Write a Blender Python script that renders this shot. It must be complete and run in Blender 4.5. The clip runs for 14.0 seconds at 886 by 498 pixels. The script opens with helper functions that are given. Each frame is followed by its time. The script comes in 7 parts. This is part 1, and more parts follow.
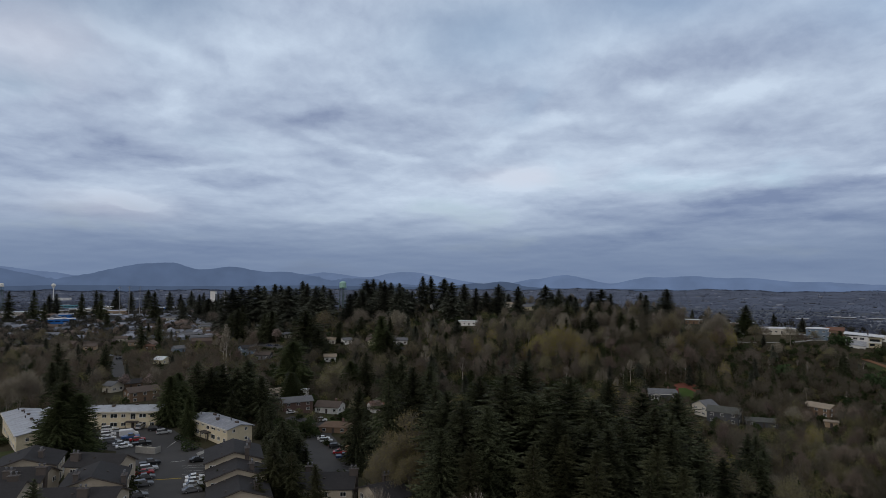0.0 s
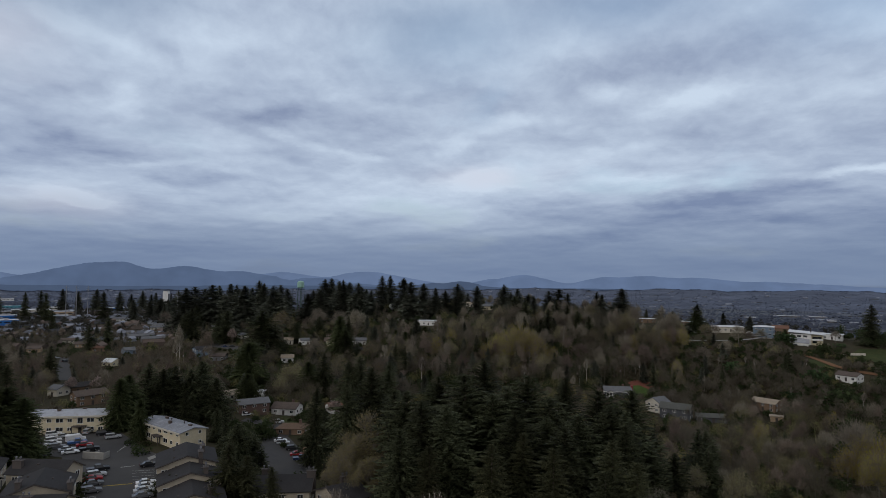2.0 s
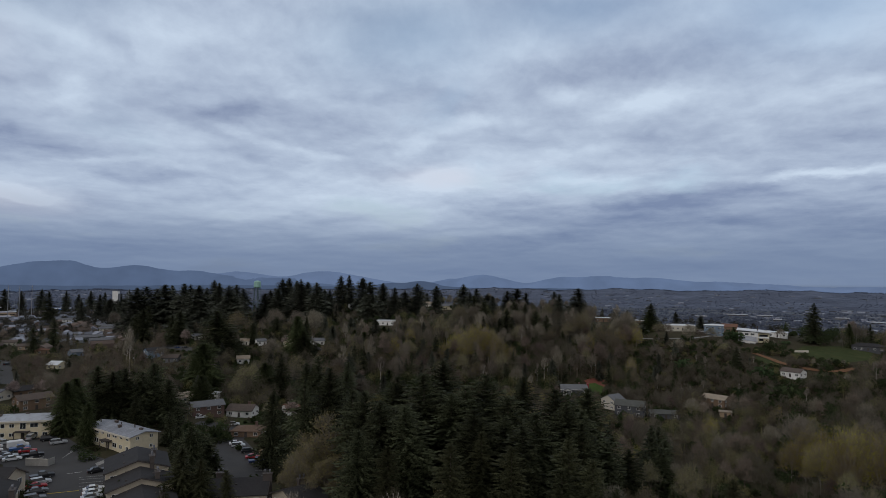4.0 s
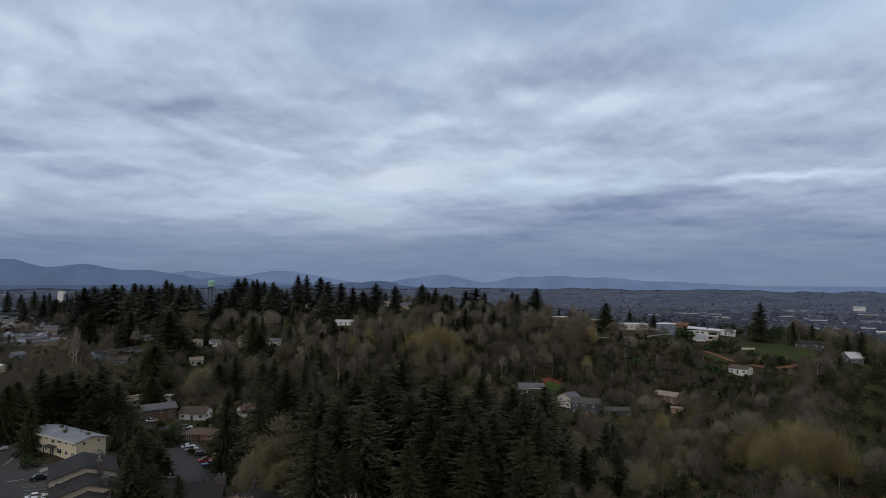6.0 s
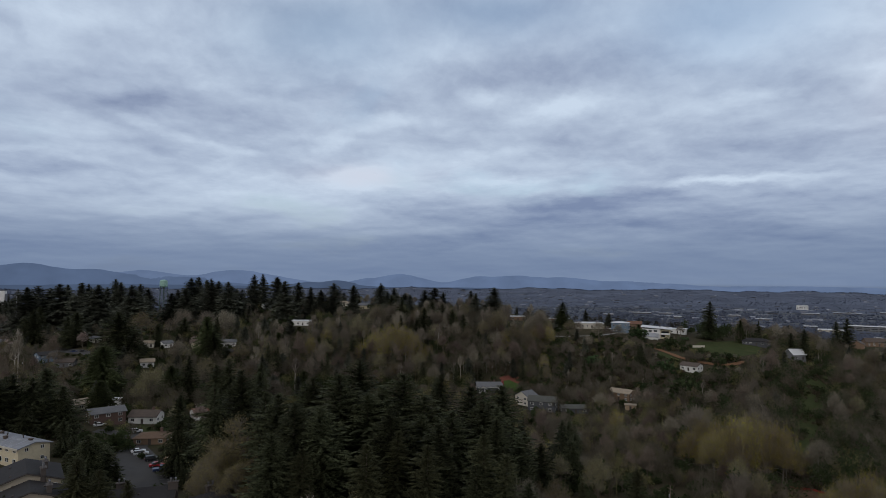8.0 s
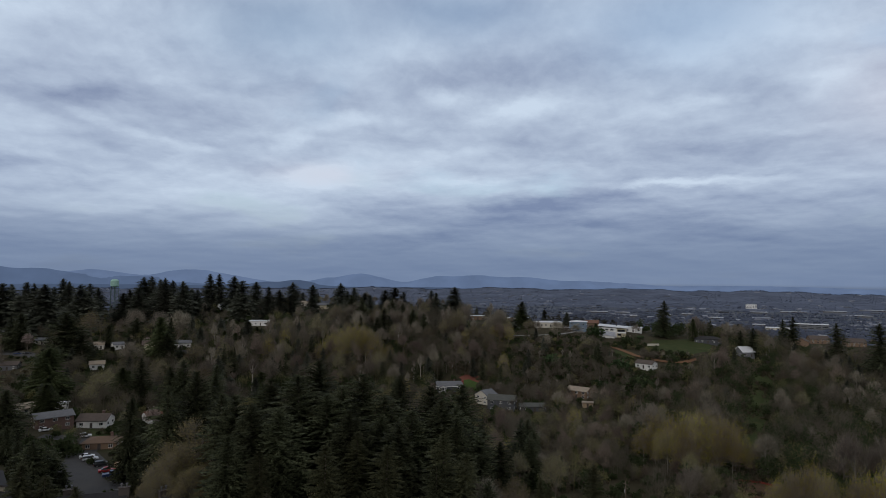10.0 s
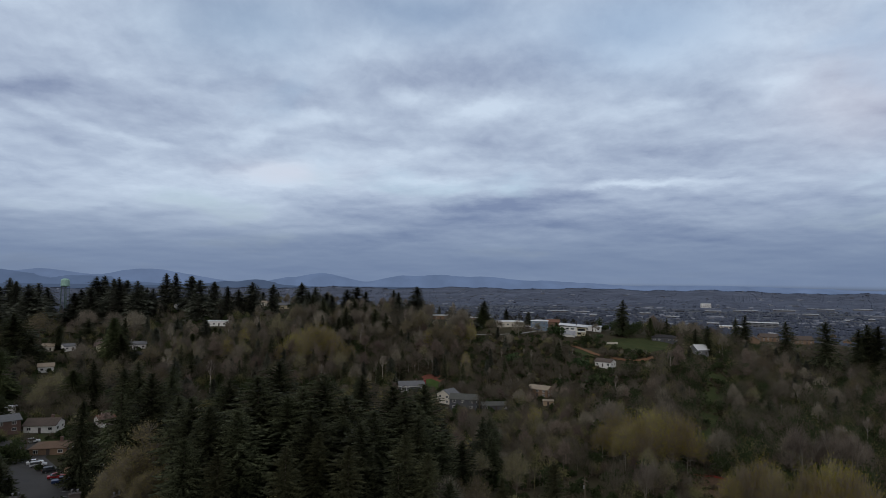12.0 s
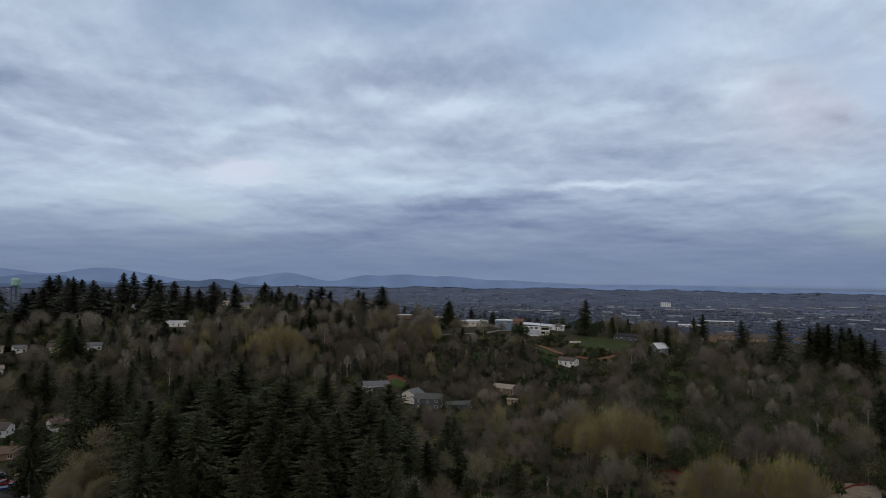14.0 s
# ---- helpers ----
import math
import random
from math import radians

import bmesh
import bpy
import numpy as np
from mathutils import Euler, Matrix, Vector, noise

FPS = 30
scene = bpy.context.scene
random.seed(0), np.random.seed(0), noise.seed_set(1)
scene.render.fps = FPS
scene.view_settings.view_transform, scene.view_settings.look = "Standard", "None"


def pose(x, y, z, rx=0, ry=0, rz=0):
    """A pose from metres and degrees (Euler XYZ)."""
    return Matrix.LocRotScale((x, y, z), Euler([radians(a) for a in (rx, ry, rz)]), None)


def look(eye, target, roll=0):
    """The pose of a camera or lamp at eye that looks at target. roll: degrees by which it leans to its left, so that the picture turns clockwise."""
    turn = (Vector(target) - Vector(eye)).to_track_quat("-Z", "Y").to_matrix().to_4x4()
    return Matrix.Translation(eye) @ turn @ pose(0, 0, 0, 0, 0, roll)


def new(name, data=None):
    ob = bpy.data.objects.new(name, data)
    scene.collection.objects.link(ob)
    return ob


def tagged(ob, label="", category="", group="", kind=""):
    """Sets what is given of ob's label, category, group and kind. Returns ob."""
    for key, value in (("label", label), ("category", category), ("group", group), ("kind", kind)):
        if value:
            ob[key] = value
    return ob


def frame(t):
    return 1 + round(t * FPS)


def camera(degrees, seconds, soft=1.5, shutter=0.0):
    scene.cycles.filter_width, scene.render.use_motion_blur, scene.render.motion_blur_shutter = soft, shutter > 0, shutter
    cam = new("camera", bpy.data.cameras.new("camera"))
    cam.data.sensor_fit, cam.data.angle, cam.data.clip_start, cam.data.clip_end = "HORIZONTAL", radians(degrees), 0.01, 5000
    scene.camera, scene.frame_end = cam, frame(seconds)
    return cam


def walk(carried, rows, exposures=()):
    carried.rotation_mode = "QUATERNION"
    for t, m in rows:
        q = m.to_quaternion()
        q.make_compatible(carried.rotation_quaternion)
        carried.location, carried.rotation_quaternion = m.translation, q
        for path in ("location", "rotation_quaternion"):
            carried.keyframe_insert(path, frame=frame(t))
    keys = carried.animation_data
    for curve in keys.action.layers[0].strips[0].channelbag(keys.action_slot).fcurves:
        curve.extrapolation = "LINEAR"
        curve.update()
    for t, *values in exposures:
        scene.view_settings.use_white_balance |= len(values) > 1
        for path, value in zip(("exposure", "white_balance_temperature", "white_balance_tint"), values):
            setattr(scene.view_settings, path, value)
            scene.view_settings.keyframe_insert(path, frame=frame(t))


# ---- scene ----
EYE = 52.0
cam = camera(71.16, 14.0, soft=0.8)
YAWS = [
    (0.0, 0.0), (0.5, -0.94), (1.0, -1.87), (1.5, -2.80), (2.0, -3.74), (2.5, -4.69), (3.0, -5.64),
    (4.25, -7.98), (5.5, -10.33), (6.0, -11.28), (6.5, -12.23), (7.0, -13.18), (7.5, -14.13), (8.0, -15.07),
    (9.25, -17.38), (10.5, -19.61), (11.0, -20.47), (11.5, -21.32), (12.0, -22.17), (12.5, -23.01), (13.0, -23.84),
    (13.5, -24.64), (14.0, -25.38),
]


def hover(t, yaw):
    """The drone hangs in the air and turns slowly to its right, with a little lean."""
    tilt = pose(0, 0, 0, 2.67 - 0.045 * t / 14) @ pose(0, 0, 0, 0, -0.24 - 0.32 * t / 14)
    return pose(0, 0, EYE, 0, 0, yaw) @ tilt @ pose(0, 0, 0, 90)


walk(cam, [(t, hover(t, yaw)) for t, yaw in YAWS])

# ---- sky and sun: broken overcast at dusk ----
world = bpy.data.worlds.new("overcast_sky")
scene.world = world
world.use_nodes = True
wn, wl = world.node_tree.nodes, world.node_tree.links
wn.clear()


def wnode(kind, **values):
    n = wn.new(kind)
    for k, v in values.items():
        if k in n.inputs:
            n.inputs[k].default_value = v
    return n


def wmath(op, a, b=None, c=None, clamp=False):
    n = wn.new("ShaderNodeMath")
    n.operation, n.use_clamp = op, clamp
    for i, v in enumerate((a, b, c)):
        if v is None:
            continue
        if isinstance(v, (int, float)):
            n.inputs[i].default_value = v
        else:
            wl.new(v, n.inputs[i])
    return n.outputs[0]


def wmix(fac, a, b):
    n = wn.new("ShaderNodeMix")
    n.data_type = "RGBA"
    for sock, v in ((n.inputs[0], fac), (n.inputs[6], a), (n.inputs[7], b)):
        if isinstance(v, (tuple, int, float)):
            sock.default_value = (*v, 1) if isinstance(v, tuple) else v
        else:
            wl.new(v, sock)
    return n.outputs[2]


def wrange(v, a, b, smooth=True):
    n = wn.new("ShaderNodeMapRange")
    n.interpolation_type = "SMOOTHSTEP" if smooth else "LINEAR"
    n.clamp = True
    wl.new(v, n.inputs[0])
    n.inputs[1].default_value, n.inputs[2].default_value = a, b
    return n.outputs[0]


sky_way = wnode("ShaderNodeTexCoord").outputs["Generated"]
sep = wnode("ShaderNodeSeparateXYZ")
wl.new(sky_way, sep.inputs[0])
wx, wy, wz = sep.outputs
rise = wmath("MAXIMUM", wz, 0.0)
azimuth = wmath("ARCTAN2", wx, wy)
height = wmath("ARCSINE", wz)
# the cloud sheet, seen in perspective: wide and thin towards the horizon
cx, cy = wmath("MULTIPLY", azimuth, 1.9), wmath("DIVIDE", -1.0, wmath("ADD", rise, 0.30))
cloud_at = wnode("ShaderNodeCombineXYZ")
wl.new(cx, cloud_at.inputs[0]), wl.new(cy, cloud_at.inputs[1])


def wnoise(scale, detail, rough, stretch=(1, 1, 1), turn=0.0, move=(0, 0, 0), colour=False):
    m = wn.new("ShaderNodeMapping")
    m.inputs["Scale"].default_value, m.inputs["Rotation"].default_value, m.inputs["Location"].default_value = stretch, (0, 0, radians(turn)), move
    wl.new(cloud_at.outputs[0], m.inputs[0])
    n = wnode("ShaderNodeTexNoise", Scale=scale, Detail=detail, Roughness=rough)
    wl.new(m.outputs[0], n.inputs["Vector"])
    if colour:
        split = wnode("ShaderNodeSeparateColor")
        wl.new(n.outputs["Color"], split.inputs[0])
        return split.outputs
    return n.outputs[0]


def patch(az, el, half_w, half_h, lean=0.0):
    """A soft oval in the cloud sheet: bearing and height of its middle, half its width and height, in degrees."""
    dx, dy = wmath("SUBTRACT", az_deg, az), wmath("SUBTRACT", el_deg, el)
    dy = wmath("MULTIPLY_ADD", dx, -math.tan(radians(lean)), dy)
    a, b = wmath("DIVIDE", dx, half_w), wmath("DIVIDE", dy, half_h)
    d = wmath("MULTIPLY_ADD", a, a, wmath("MULTIPLY", b, b))
    return wmath("POWER", 2.718, wmath("MULTIPLY", d, -1.0))


def total(values):
    out = values[0]
    for v in values[1:]:
        out = wmath("ADD", out, v)
    return out


# slow and quick swirls that fray the edges of the cloud banks
swirl, eddy = wnoise(1.9, 3, 0.55, colour=True), wnoise(7.0, 5, 0.6, (1, 1, 1), 0, (1.7, 4.1, 0), colour=True)


def swirled(v, k, slow, quick):
    """v moved by one channel of both swirls."""
    for source, amount in ((swirl, slow), (eddy, quick)):
        v = wmath("MULTIPLY_ADD", wmath("SUBTRACT", source[k], 0.5), amount, v)
    return v


az_deg = swirled(wmath("MULTIPLY", azimuth, 57.296), 0, 4.0, 3.6)
el_deg = swirled(wmath("MULTIPLY", height, 57.296), 1, 1.2, 1.7)
frayed = wnode("ShaderNodeCombineXYZ")
wl.new(swirled(cx, 0, 0.10, 0.05), frayed.inputs[0]), wl.new(swirled(cy, 1, 0.10, 0.05), frayed.inputs[1])
cloud_at = frayed
BANKS = []


def light(az, el, half_w, half_h, lean, amount):
    """A thin, bright place in the cloud sheet."""
    BANKS.append(wmath("MULTIPLY", patch(az, el, half_w, half_h, lean), amount * LIFT))


def dark(az, el, half_w, half_h, lean, amount):
    """A thick, shaded bank in the cloud sheet."""
    BANKS.append(wmath("MULTIPLY", patch(az, el, half_w, half_h, lean), -amount * SINK))


LIFT, SINK = 0.44, 0.28
light(-28.4, 19.6, 3.3, 0.87, -8, 0.55)
light(-24.5, 18.5, 1.6, 0.75, -10, 0.3)
light(-24.0, 14.6, 1.3, 1.39, -22, 0.35)
light(6.4, 22.8, 5.9, 2.54, 0, 0.3)
light(-1.5, 19.3, 3.7, 1.90, -32, 0.15)
light(26.1, 15.3, 3.9, 0.93, 3, 0.5)
light(19.4, 16.4, 3.0, 0.86, 5, 0.3)
light(5.4, 12.2, 2.6, 0.92, 15, 0.4)
light(10.6, 14.3, 3.1, 0.65, 4, 0.35)
light(-10.1, 12.3, 3.7, 0.54, -16, 0.4)
light(-4.0, 11.0, 2.8, 0.40, -8, 0.35)
light(7.5, 9.0, 5.8, 1.34, 5, 0.6)
light(20.8, 8.7, 4.4, 0.50, -0, 0.4)
light(19.3, 11.5, 5.0, 0.64, 1, 0.35)
light(37.8, 8.4, 4.1, 0.35, 0, 0.4)
light(-26.7, 6.1, 2.3, 0.48, -8, 0.7)
light(-28.0, 6.7, 4.7, 1.30, 5, 0.2)
light(-2.9, 6.0, 14.3, 2.06, 1, 0.34)
light(3.8, 4.9, 8.4, 0.42, 9, 0.2)
light(-22.6, 9.1, 4.5, 0.27, 9, 0.2)
light(38.5, 19.8, 4.5, 1.21, -3, 0.25)
light(-17.3, 20.1, 5.4, 1.53, 8, 0.15)
dark(-28.6, 14.9, 3.3, 1.32, 15, 0.4)
dark(-12.0, 14.2, 4.3, 0.81, 10, 0.55)
dark(-17.2, 14.7, 4.9, 1.29, 6, 0.35)
dark(6.4, 16.3, 5.3, 1.38, 5, 0.5)
dark(16.9, 18.2, 7.6, 1.52, 7, 0.4)
dark(28.9, 18.8, 6.7, 1.33, 5, 0.38)
dark(37.3, 17.3, 4.2, 0.75, 0, 0.3)
dark(-28.1, 10.3, 5.1, 1.37, 7, 0.38)
dark(-21.9, 12.3, 5.0, 0.81, 12, 0.3)
dark(-2.0, 13.2, 3.4, 1.70, -18, 0.3)
dark(26.6, 11.9, 6.4, 1.33, 1, 0.38)
dark(32.2, 7.5, 6.3, 0.60, 5, 0.3)
dark(25.6, 6.0, 7.9, 1.27, 6, 0.7)
dark(16.8, 3.5, 10.6, 0.72, 4, 0.5)
dark(-6.5, 5.5, 2.3, 0.25, 9, 0.3)
dark(35.1, 4.9, 6.4, 0.73, 1, 0.3)
dark(-17.0, 8.5, 6.7, 0.48, 4, 0.25)
dark(-20.8, 18.5, 1.7, 0.61, -16, 0.25)
dark(-20.4, 2.8, 8.5, 0.66, 2, 0.3)
light(51.2, 15.8, 2.5, 1.02, 2, 0.42)
light(54.2, 13.9, 1.8, 0.84, 2, 0.25)
light(41.8, 8.4, 5.9, 0.39, 0, 0.38)
light(43.7, 21.2, 9.9, 2.38, -8, 0.25)
light(41.4, 15.1, 2.8, 0.61, 0, 0.35)
light(47.1, 9.6, 4.2, 0.32, -2, 0.2)
dark(45.4, 15.3, 1.8, 0.99, -6, 0.42)
dark(50.9, 16.5, 2.0, 0.43, 6, 0.3)
dark(54.7, 17.4, 2.2, 0.40, 5, 0.3)
dark(39.0, 11.0, 7.1, 0.87, 2, 0.3)
dark(46.7, 11.3, 5.1, 0.55, 0, 0.28)
dark(40.4, 3.7, 11.6, 0.79, 1, 0.42)
dark(51.8, 5.9, 5.4, 0.80, -1, 0.25)
dark(58.4, 12.6, 1.0, 0.47, -7, 0.45)
dark(54.9, 15.6, 1.6, 0.61, -3, 0.25)
lightness = total(BANKS)
broad = wnoise(1.6, 6, 0.5, (1, 1, 1), 6, (3.1, 1.7, 0))
broad_lee = wnoise(1.6, 6, 0.5, (1, 1, 1), 6, (3.1, 1.82, 0))
fine = wnoise(5.0, 8, 0.58, (0.8, 1, 1), 5, (0.4, 5.2, 0))
fine_lee = wnoise(5.0, 8, 0.58, (0.8, 1, 1), 5, (0.4, 5.24, 0))
wisps = wnoise(15.0, 6, 0.6, (0.6, 1.1, 1), 5, (2.2, 0.9, 0))
# billows: each bank is lighter on the side that faces the low light
relief = wmath("MULTIPLY_ADD", wmath("SUBTRACT", fine, fine_lee), 0.35, wmath("MULTIPLY", wmath("SUBTRACT", broad, broad_lee), 0.55))
mass = total([wmath("MULTIPLY", broad, 0.22), wmath("MULTIPLY", fine, 0.21), wmath("MULTIPLY", wisps, 0.10), relief, lightness, 0.25, wmath("MULTIPLY", wrange(wz, 0.10, 0.40), 0.07)])
shade = wmix(wrange(wz, 0.10, 0.24), (0.205, 0.265, 0.415), (0.240, 0.298, 0.440))
cloud = wmix(wrange(mass, 0.28, 0.74, False), shade, (0.585, 0.69, 0.83))
high_sky = wnode("ShaderNodeTexSky")
high_sky.sky_type, high_sky.sun_disc = "NISHITA", False
high_sky.sun_elevation, high_sky.sun_rotation = radians(26), radians(-131)
high_sky.air_density, high_sky.dust_density = 1.0, 1.5
blue = wn.new("ShaderNodeVectorMath")
blue.operation = "SCALE"
wl.new(high_sky.outputs[0], blue.inputs[0])
blue.inputs["Scale"].default_value = 0.12
# thin places where the blue shows, and faint pink where the low sun still reaches
gap = wmath("MULTIPLY", wmath("MAXIMUM", wrange(broad, 0.55, 0.72), total([patch(3.4, 22, 8, 4), patch(-24, 24, 5, 3), patch(-33, 22, 7, 4), patch(20, 24, 9, 3), patch(40, 22, 9, 4)])), 0.58, None, True)
blush = total([patch(8, 9.3, 5, 1.0), patch(-28.5, 5.6, 5, 1.2), patch(57, 14, 6, 4), patch(-34, 18, 5, 3)])
clouds_and_sky = wmix(gap, cloud, blue.outputs[0])
clouds_and_sky = wmix(wmath("MULTIPLY", blush, 0.22, None, True), clouds_and_sky, (0.72, 0.62, 0.66))
# the murk low over the hills
low = wrange(wz, 0.15, 0.01)
clouds_and_sky = wmix(wmath("MULTIPLY", low, 0.85), clouds_and_sky, (0.139, 0.197, 0.322))
# overhead and behind, towards the sunset, the unseen overcast is set thinner and less blue to light the land
ahead = wmath("MULTIPLY_ADD", wx, 0.21, wmath("MULTIPLY", wy, 0.98))
thin = wmix(wrange(mass, 0.3, 0.7, False), (0.305, 0.312, 0.335), (0.455, 0.465, 0.495))
glow = wmix(wrange(mass, 0.3, 0.7, False), (0.44, 0.438, 0.46), (0.64, 0.635, 0.665))
clouds_and_sky = wmix(wrange(wz, 0.46, 0.66), clouds_and_sky, thin)
clouds_and_sky = wmix(wmath("MULTIPLY", wrange(ahead, 0.40, -0.2), wrange(wz, 0.75, 0.35)), clouds_and_sky, glow)
under = wmix(wrange(wz, -0.005, -0.02), clouds_and_sky, (0.05, 0.055, 0.06))
back = wnode("ShaderNodeBackground", Strength=1.0)
wl.new(under, back.inputs["Color"])
wl.new(back.outputs[0], wnode("ShaderNodeOutputWorld").inputs[0])

sun = new("sun", bpy.data.lights.new("sun", "SUN"))
sun.data.energy, sun.data.angle, sun.data.color = 0.5, radians(14), (1.0, 0.93, 0.86)
sun.matrix_world = look((-45, -40, 30), (0, 0, 0))

# ---- materials ----
def material(name, colour, rough=0.8, metal=0.0, vary=0.25, grain=0.0, grain_scale=1.0, stain=0.0, stain_scale=0.2, stain_colour=(0.1, 0.1, 0.09),
             by_object=0.0, by_island=0.0, bump=0.0, stretch=(1, 1, 1), hue=0.0, shine=0.3, thin=0.0):
    """A surface with a base colour, broad blotches (vary), fine grain, stains with a shape of their own, and differences between objects or loose pieces."""
    m = bpy.data.materials.new(name)
    m.use_nodes = True
    n, l = m.node_tree.nodes, m.node_tree.links
    b = n["Principled BSDF"]
    b.inputs["Roughness"].default_value, b.inputs["Metallic"].default_value = rough, metal
    b.inputs["Specular IOR Level"].default_value = shine
    at = n.new("ShaderNodeTexCoord").outputs["Object"]
    mp = n.new("ShaderNodeMapping")
    mp.inputs["Scale"].default_value = stretch
    l.new(at, mp.inputs[0])

    def noise_at(scale, detail, rough=0.6):
        x = n.new("ShaderNodeTexNoise")
        x.inputs["Scale"].default_value, x.inputs["Detail"].default_value, x.inputs["Roughness"].default_value = scale, detail, rough
        l.new(mp.outputs[0], x.inputs["Vector"])
        return x.outputs[0]

    def maths(op, a, c, d=None):
        x = n.new("ShaderNodeMath")
        x.operation = op
        for i, v in enumerate((a, c, d)):
            if v is not None:
                if isinstance(v, (int, float)):
                    x.inputs[i].default_value = v
                else:
                    l.new(v, x.inputs[i])
        return x.outputs[0]

    value = maths("MULTIPLY_ADD", noise_at(stain_scale, 3), 2 * vary, 1 - vary)
    if grain:
        g = noise_at(grain_scale, 4, 0.7)
        value = maths("MULTIPLY", value, maths("MULTIPLY_ADD", g, 2 * grain, 1 - grain))
        if bump:
            bn = n.new("ShaderNodeBump")
            bn.inputs["Strength"].default_value, bn.inputs["Distance"].default_value = bump, 0.05
            l.new(g, bn.inputs["Height"])
            l.new(bn.outputs[0], b.inputs["Normal"])
    if by_object:
        value = maths("MULTIPLY", value, maths("MULTIPLY_ADD", n.new("ShaderNodeObjectInfo").outputs["Random"], 2 * by_object, 1 - by_object))
    if by_island:
        value = maths("MULTIPLY", value, maths("MULTIPLY_ADD", n.new("ShaderNodeNewGeometry").outputs["Random Per Island"], 2 * by_island, 1 - by_island))
    hsv = n.new("ShaderNodeHueSaturation")
    hsv.inputs["Color"].default_value = (*colour, 1)
    l.new(value, hsv.inputs["Value"])
    if hue:
        l.new(maths("MULTIPLY_ADD", n.new("ShaderNodeObjectInfo").outputs["Random"], 2 * hue, 0.5 - hue), hsv.inputs["Hue"])
    out = hsv.outputs[0]
    if stain:
        x = n.new("ShaderNodeMapRange")
        l.new(noise_at(stain_scale * 2.3, 5, 0.65), x.inputs[0])
        x.inputs[1].default_value, x.inputs[2].default_value, x.inputs[4].default_value = 0.5, 0.72, stain
        mix = n.new("ShaderNodeMix")
        mix.data_type = "RGBA"
        l.new(x.outputs[0], mix.inputs[0]), l.new(out, mix.inputs[6])
        mix.inputs[7].default_value = (*stain_colour, 1)
        out = mix.outputs[2]
    l.new(out, b.inputs["Base Color"])
    if thin:
        # leaves and twigs let part of the light through
        t = n.new("ShaderNodeBsdfTranslucent")
        l.new(out, t.inputs[0])
        both = n.new("ShaderNodeMixShader")
        both.inputs[0].default_value = thin
        l.new(b.outputs[0], both.inputs[1]), l.new(t.outputs[0], both.inputs[2])
        l.new(both.outputs[0], n["Material Output"].inputs[0])
    return m


FIR = material("fir_needles", (0.063, 0.070, 0.039), 0.75, vary=0.45, stain_scale=0.5, by_object=0.3, by_island=0.75, hue=0.007, shine=0.05, thin=0.3)
# far firs: needle colour paled and blued to stand for haze
FIR_HAZED = material("hazed_fir_needles", (0.081, 0.087, 0.067), 0.8, vary=0.4, stain_scale=0.4, by_object=0.35, by_island=0.6, hue=0.007, shine=0.05, thin=0.3)
FIR_PALE = material("young_fir_needles", (0.062, 0.064, 0.034), 0.75, vary=0.35, stain_scale=0.4, by_object=0.3, by_island=0.45, hue=0.007, shine=0.05, thin=0.3)
CEDAR = material("cedar_sprays", (0.072, 0.086, 0.040), 0.8, vary=0.4, stain_scale=0.5, by_object=0.3, by_island=0.5, hue=0.007, shine=0.05, thin=0.3)
BARK = material("bark", (0.11, 0.092, 0.075), 0.9, vary=0.3, grain=0.4, grain_scale=6, by_object=0.3, shine=0.05)
BARK_GREY = material("smooth_grey_bark", (0.21, 0.19, 0.16), 0.9, vary=0.3, grain=0.4, grain_scale=5, by_object=0.25, shine=0.05)
BARK_PALE = material("pale_bark", (0.34, 0.31, 0.27), 0.9, vary=0.3, grain=0.4, grain_scale=5, by_object=0.25, shine=0.05)
TWIG = material("bare_twigs", (0.220, 0.190, 0.150), 0.9, vary=0.3, stain_scale=0.3, by_object=0.35, by_island=0.4, hue=0.02, shine=0.05, thin=0.45)
TWIG_RED = material("budding_red_twigs", (0.215, 0.169, 0.140), 0.9, vary=0.3, stain_scale=0.3, by_object=0.35, by_island=0.4, hue=0.02, shine=0.05, thin=0.45)
BUD = material("spring_buds", (0.325, 0.280, 0.034), 0.8, vary=0.3, stain_scale=0.3, by_object=0.22, by_island=0.45, hue=0.012, shine=0.05, thin=0.45)
BUD_OLIVE = material("olive_buds", (0.202, 0.182, 0.088), 0.8, vary=0.3, stain_scale=0.3, by_object=0.3, by_island=0.45, hue=0.025, shine=0.05, thin=0.45)
BLOSSOM = material("pale_blossom", (0.36, 0.29, 0.27), 0.8, vary=0.25, stain_scale=0.5, by_object=0.2, by_island=0.4, shine=0.05, thin=0.45)
SHRUB = material("evergreen_shrub_leaves", (0.052, 0.068, 0.031), 0.75, vary=0.3, stain_scale=0.8, by_object=0.4, by_island=0.5, hue=0.04, shine=0.05, thin=0.45)
BRUSH = material("brush_stems", (0.120, 0.102, 0.070), 0.9, vary=0.4, stain_scale=0.03, by_island=0.6, shine=0.05, thin=0.45)
BRUSH_GREEN = material("bramble_leaves", (0.060, 0.066, 0.030), 0.85, vary=0.4, stain_scale=0.03, by_island=0.55, shine=0.05, thin=0.45)
GROUND = material("hillside_soil_and_grass", (0.052, 0.046, 0.029), 0.95, vary=0.5, grain=0.4, grain_scale=0.8, stain=0.8, stain_scale=0.03, stain_colour=(0.036, 0.043, 0.018), shine=0.05)
# land beyond 950 m: blue haze is mixed into these two colours
HAZED_LAND = material("hazed_wooded_land", (0.108, 0.126, 0.174), 1.0, vary=0.6, grain=0.5, grain_scale=0.03, stain=0.7, stain_scale=0.004, stain_colour=(0.060, 0.073, 0.102), shine=0.05)
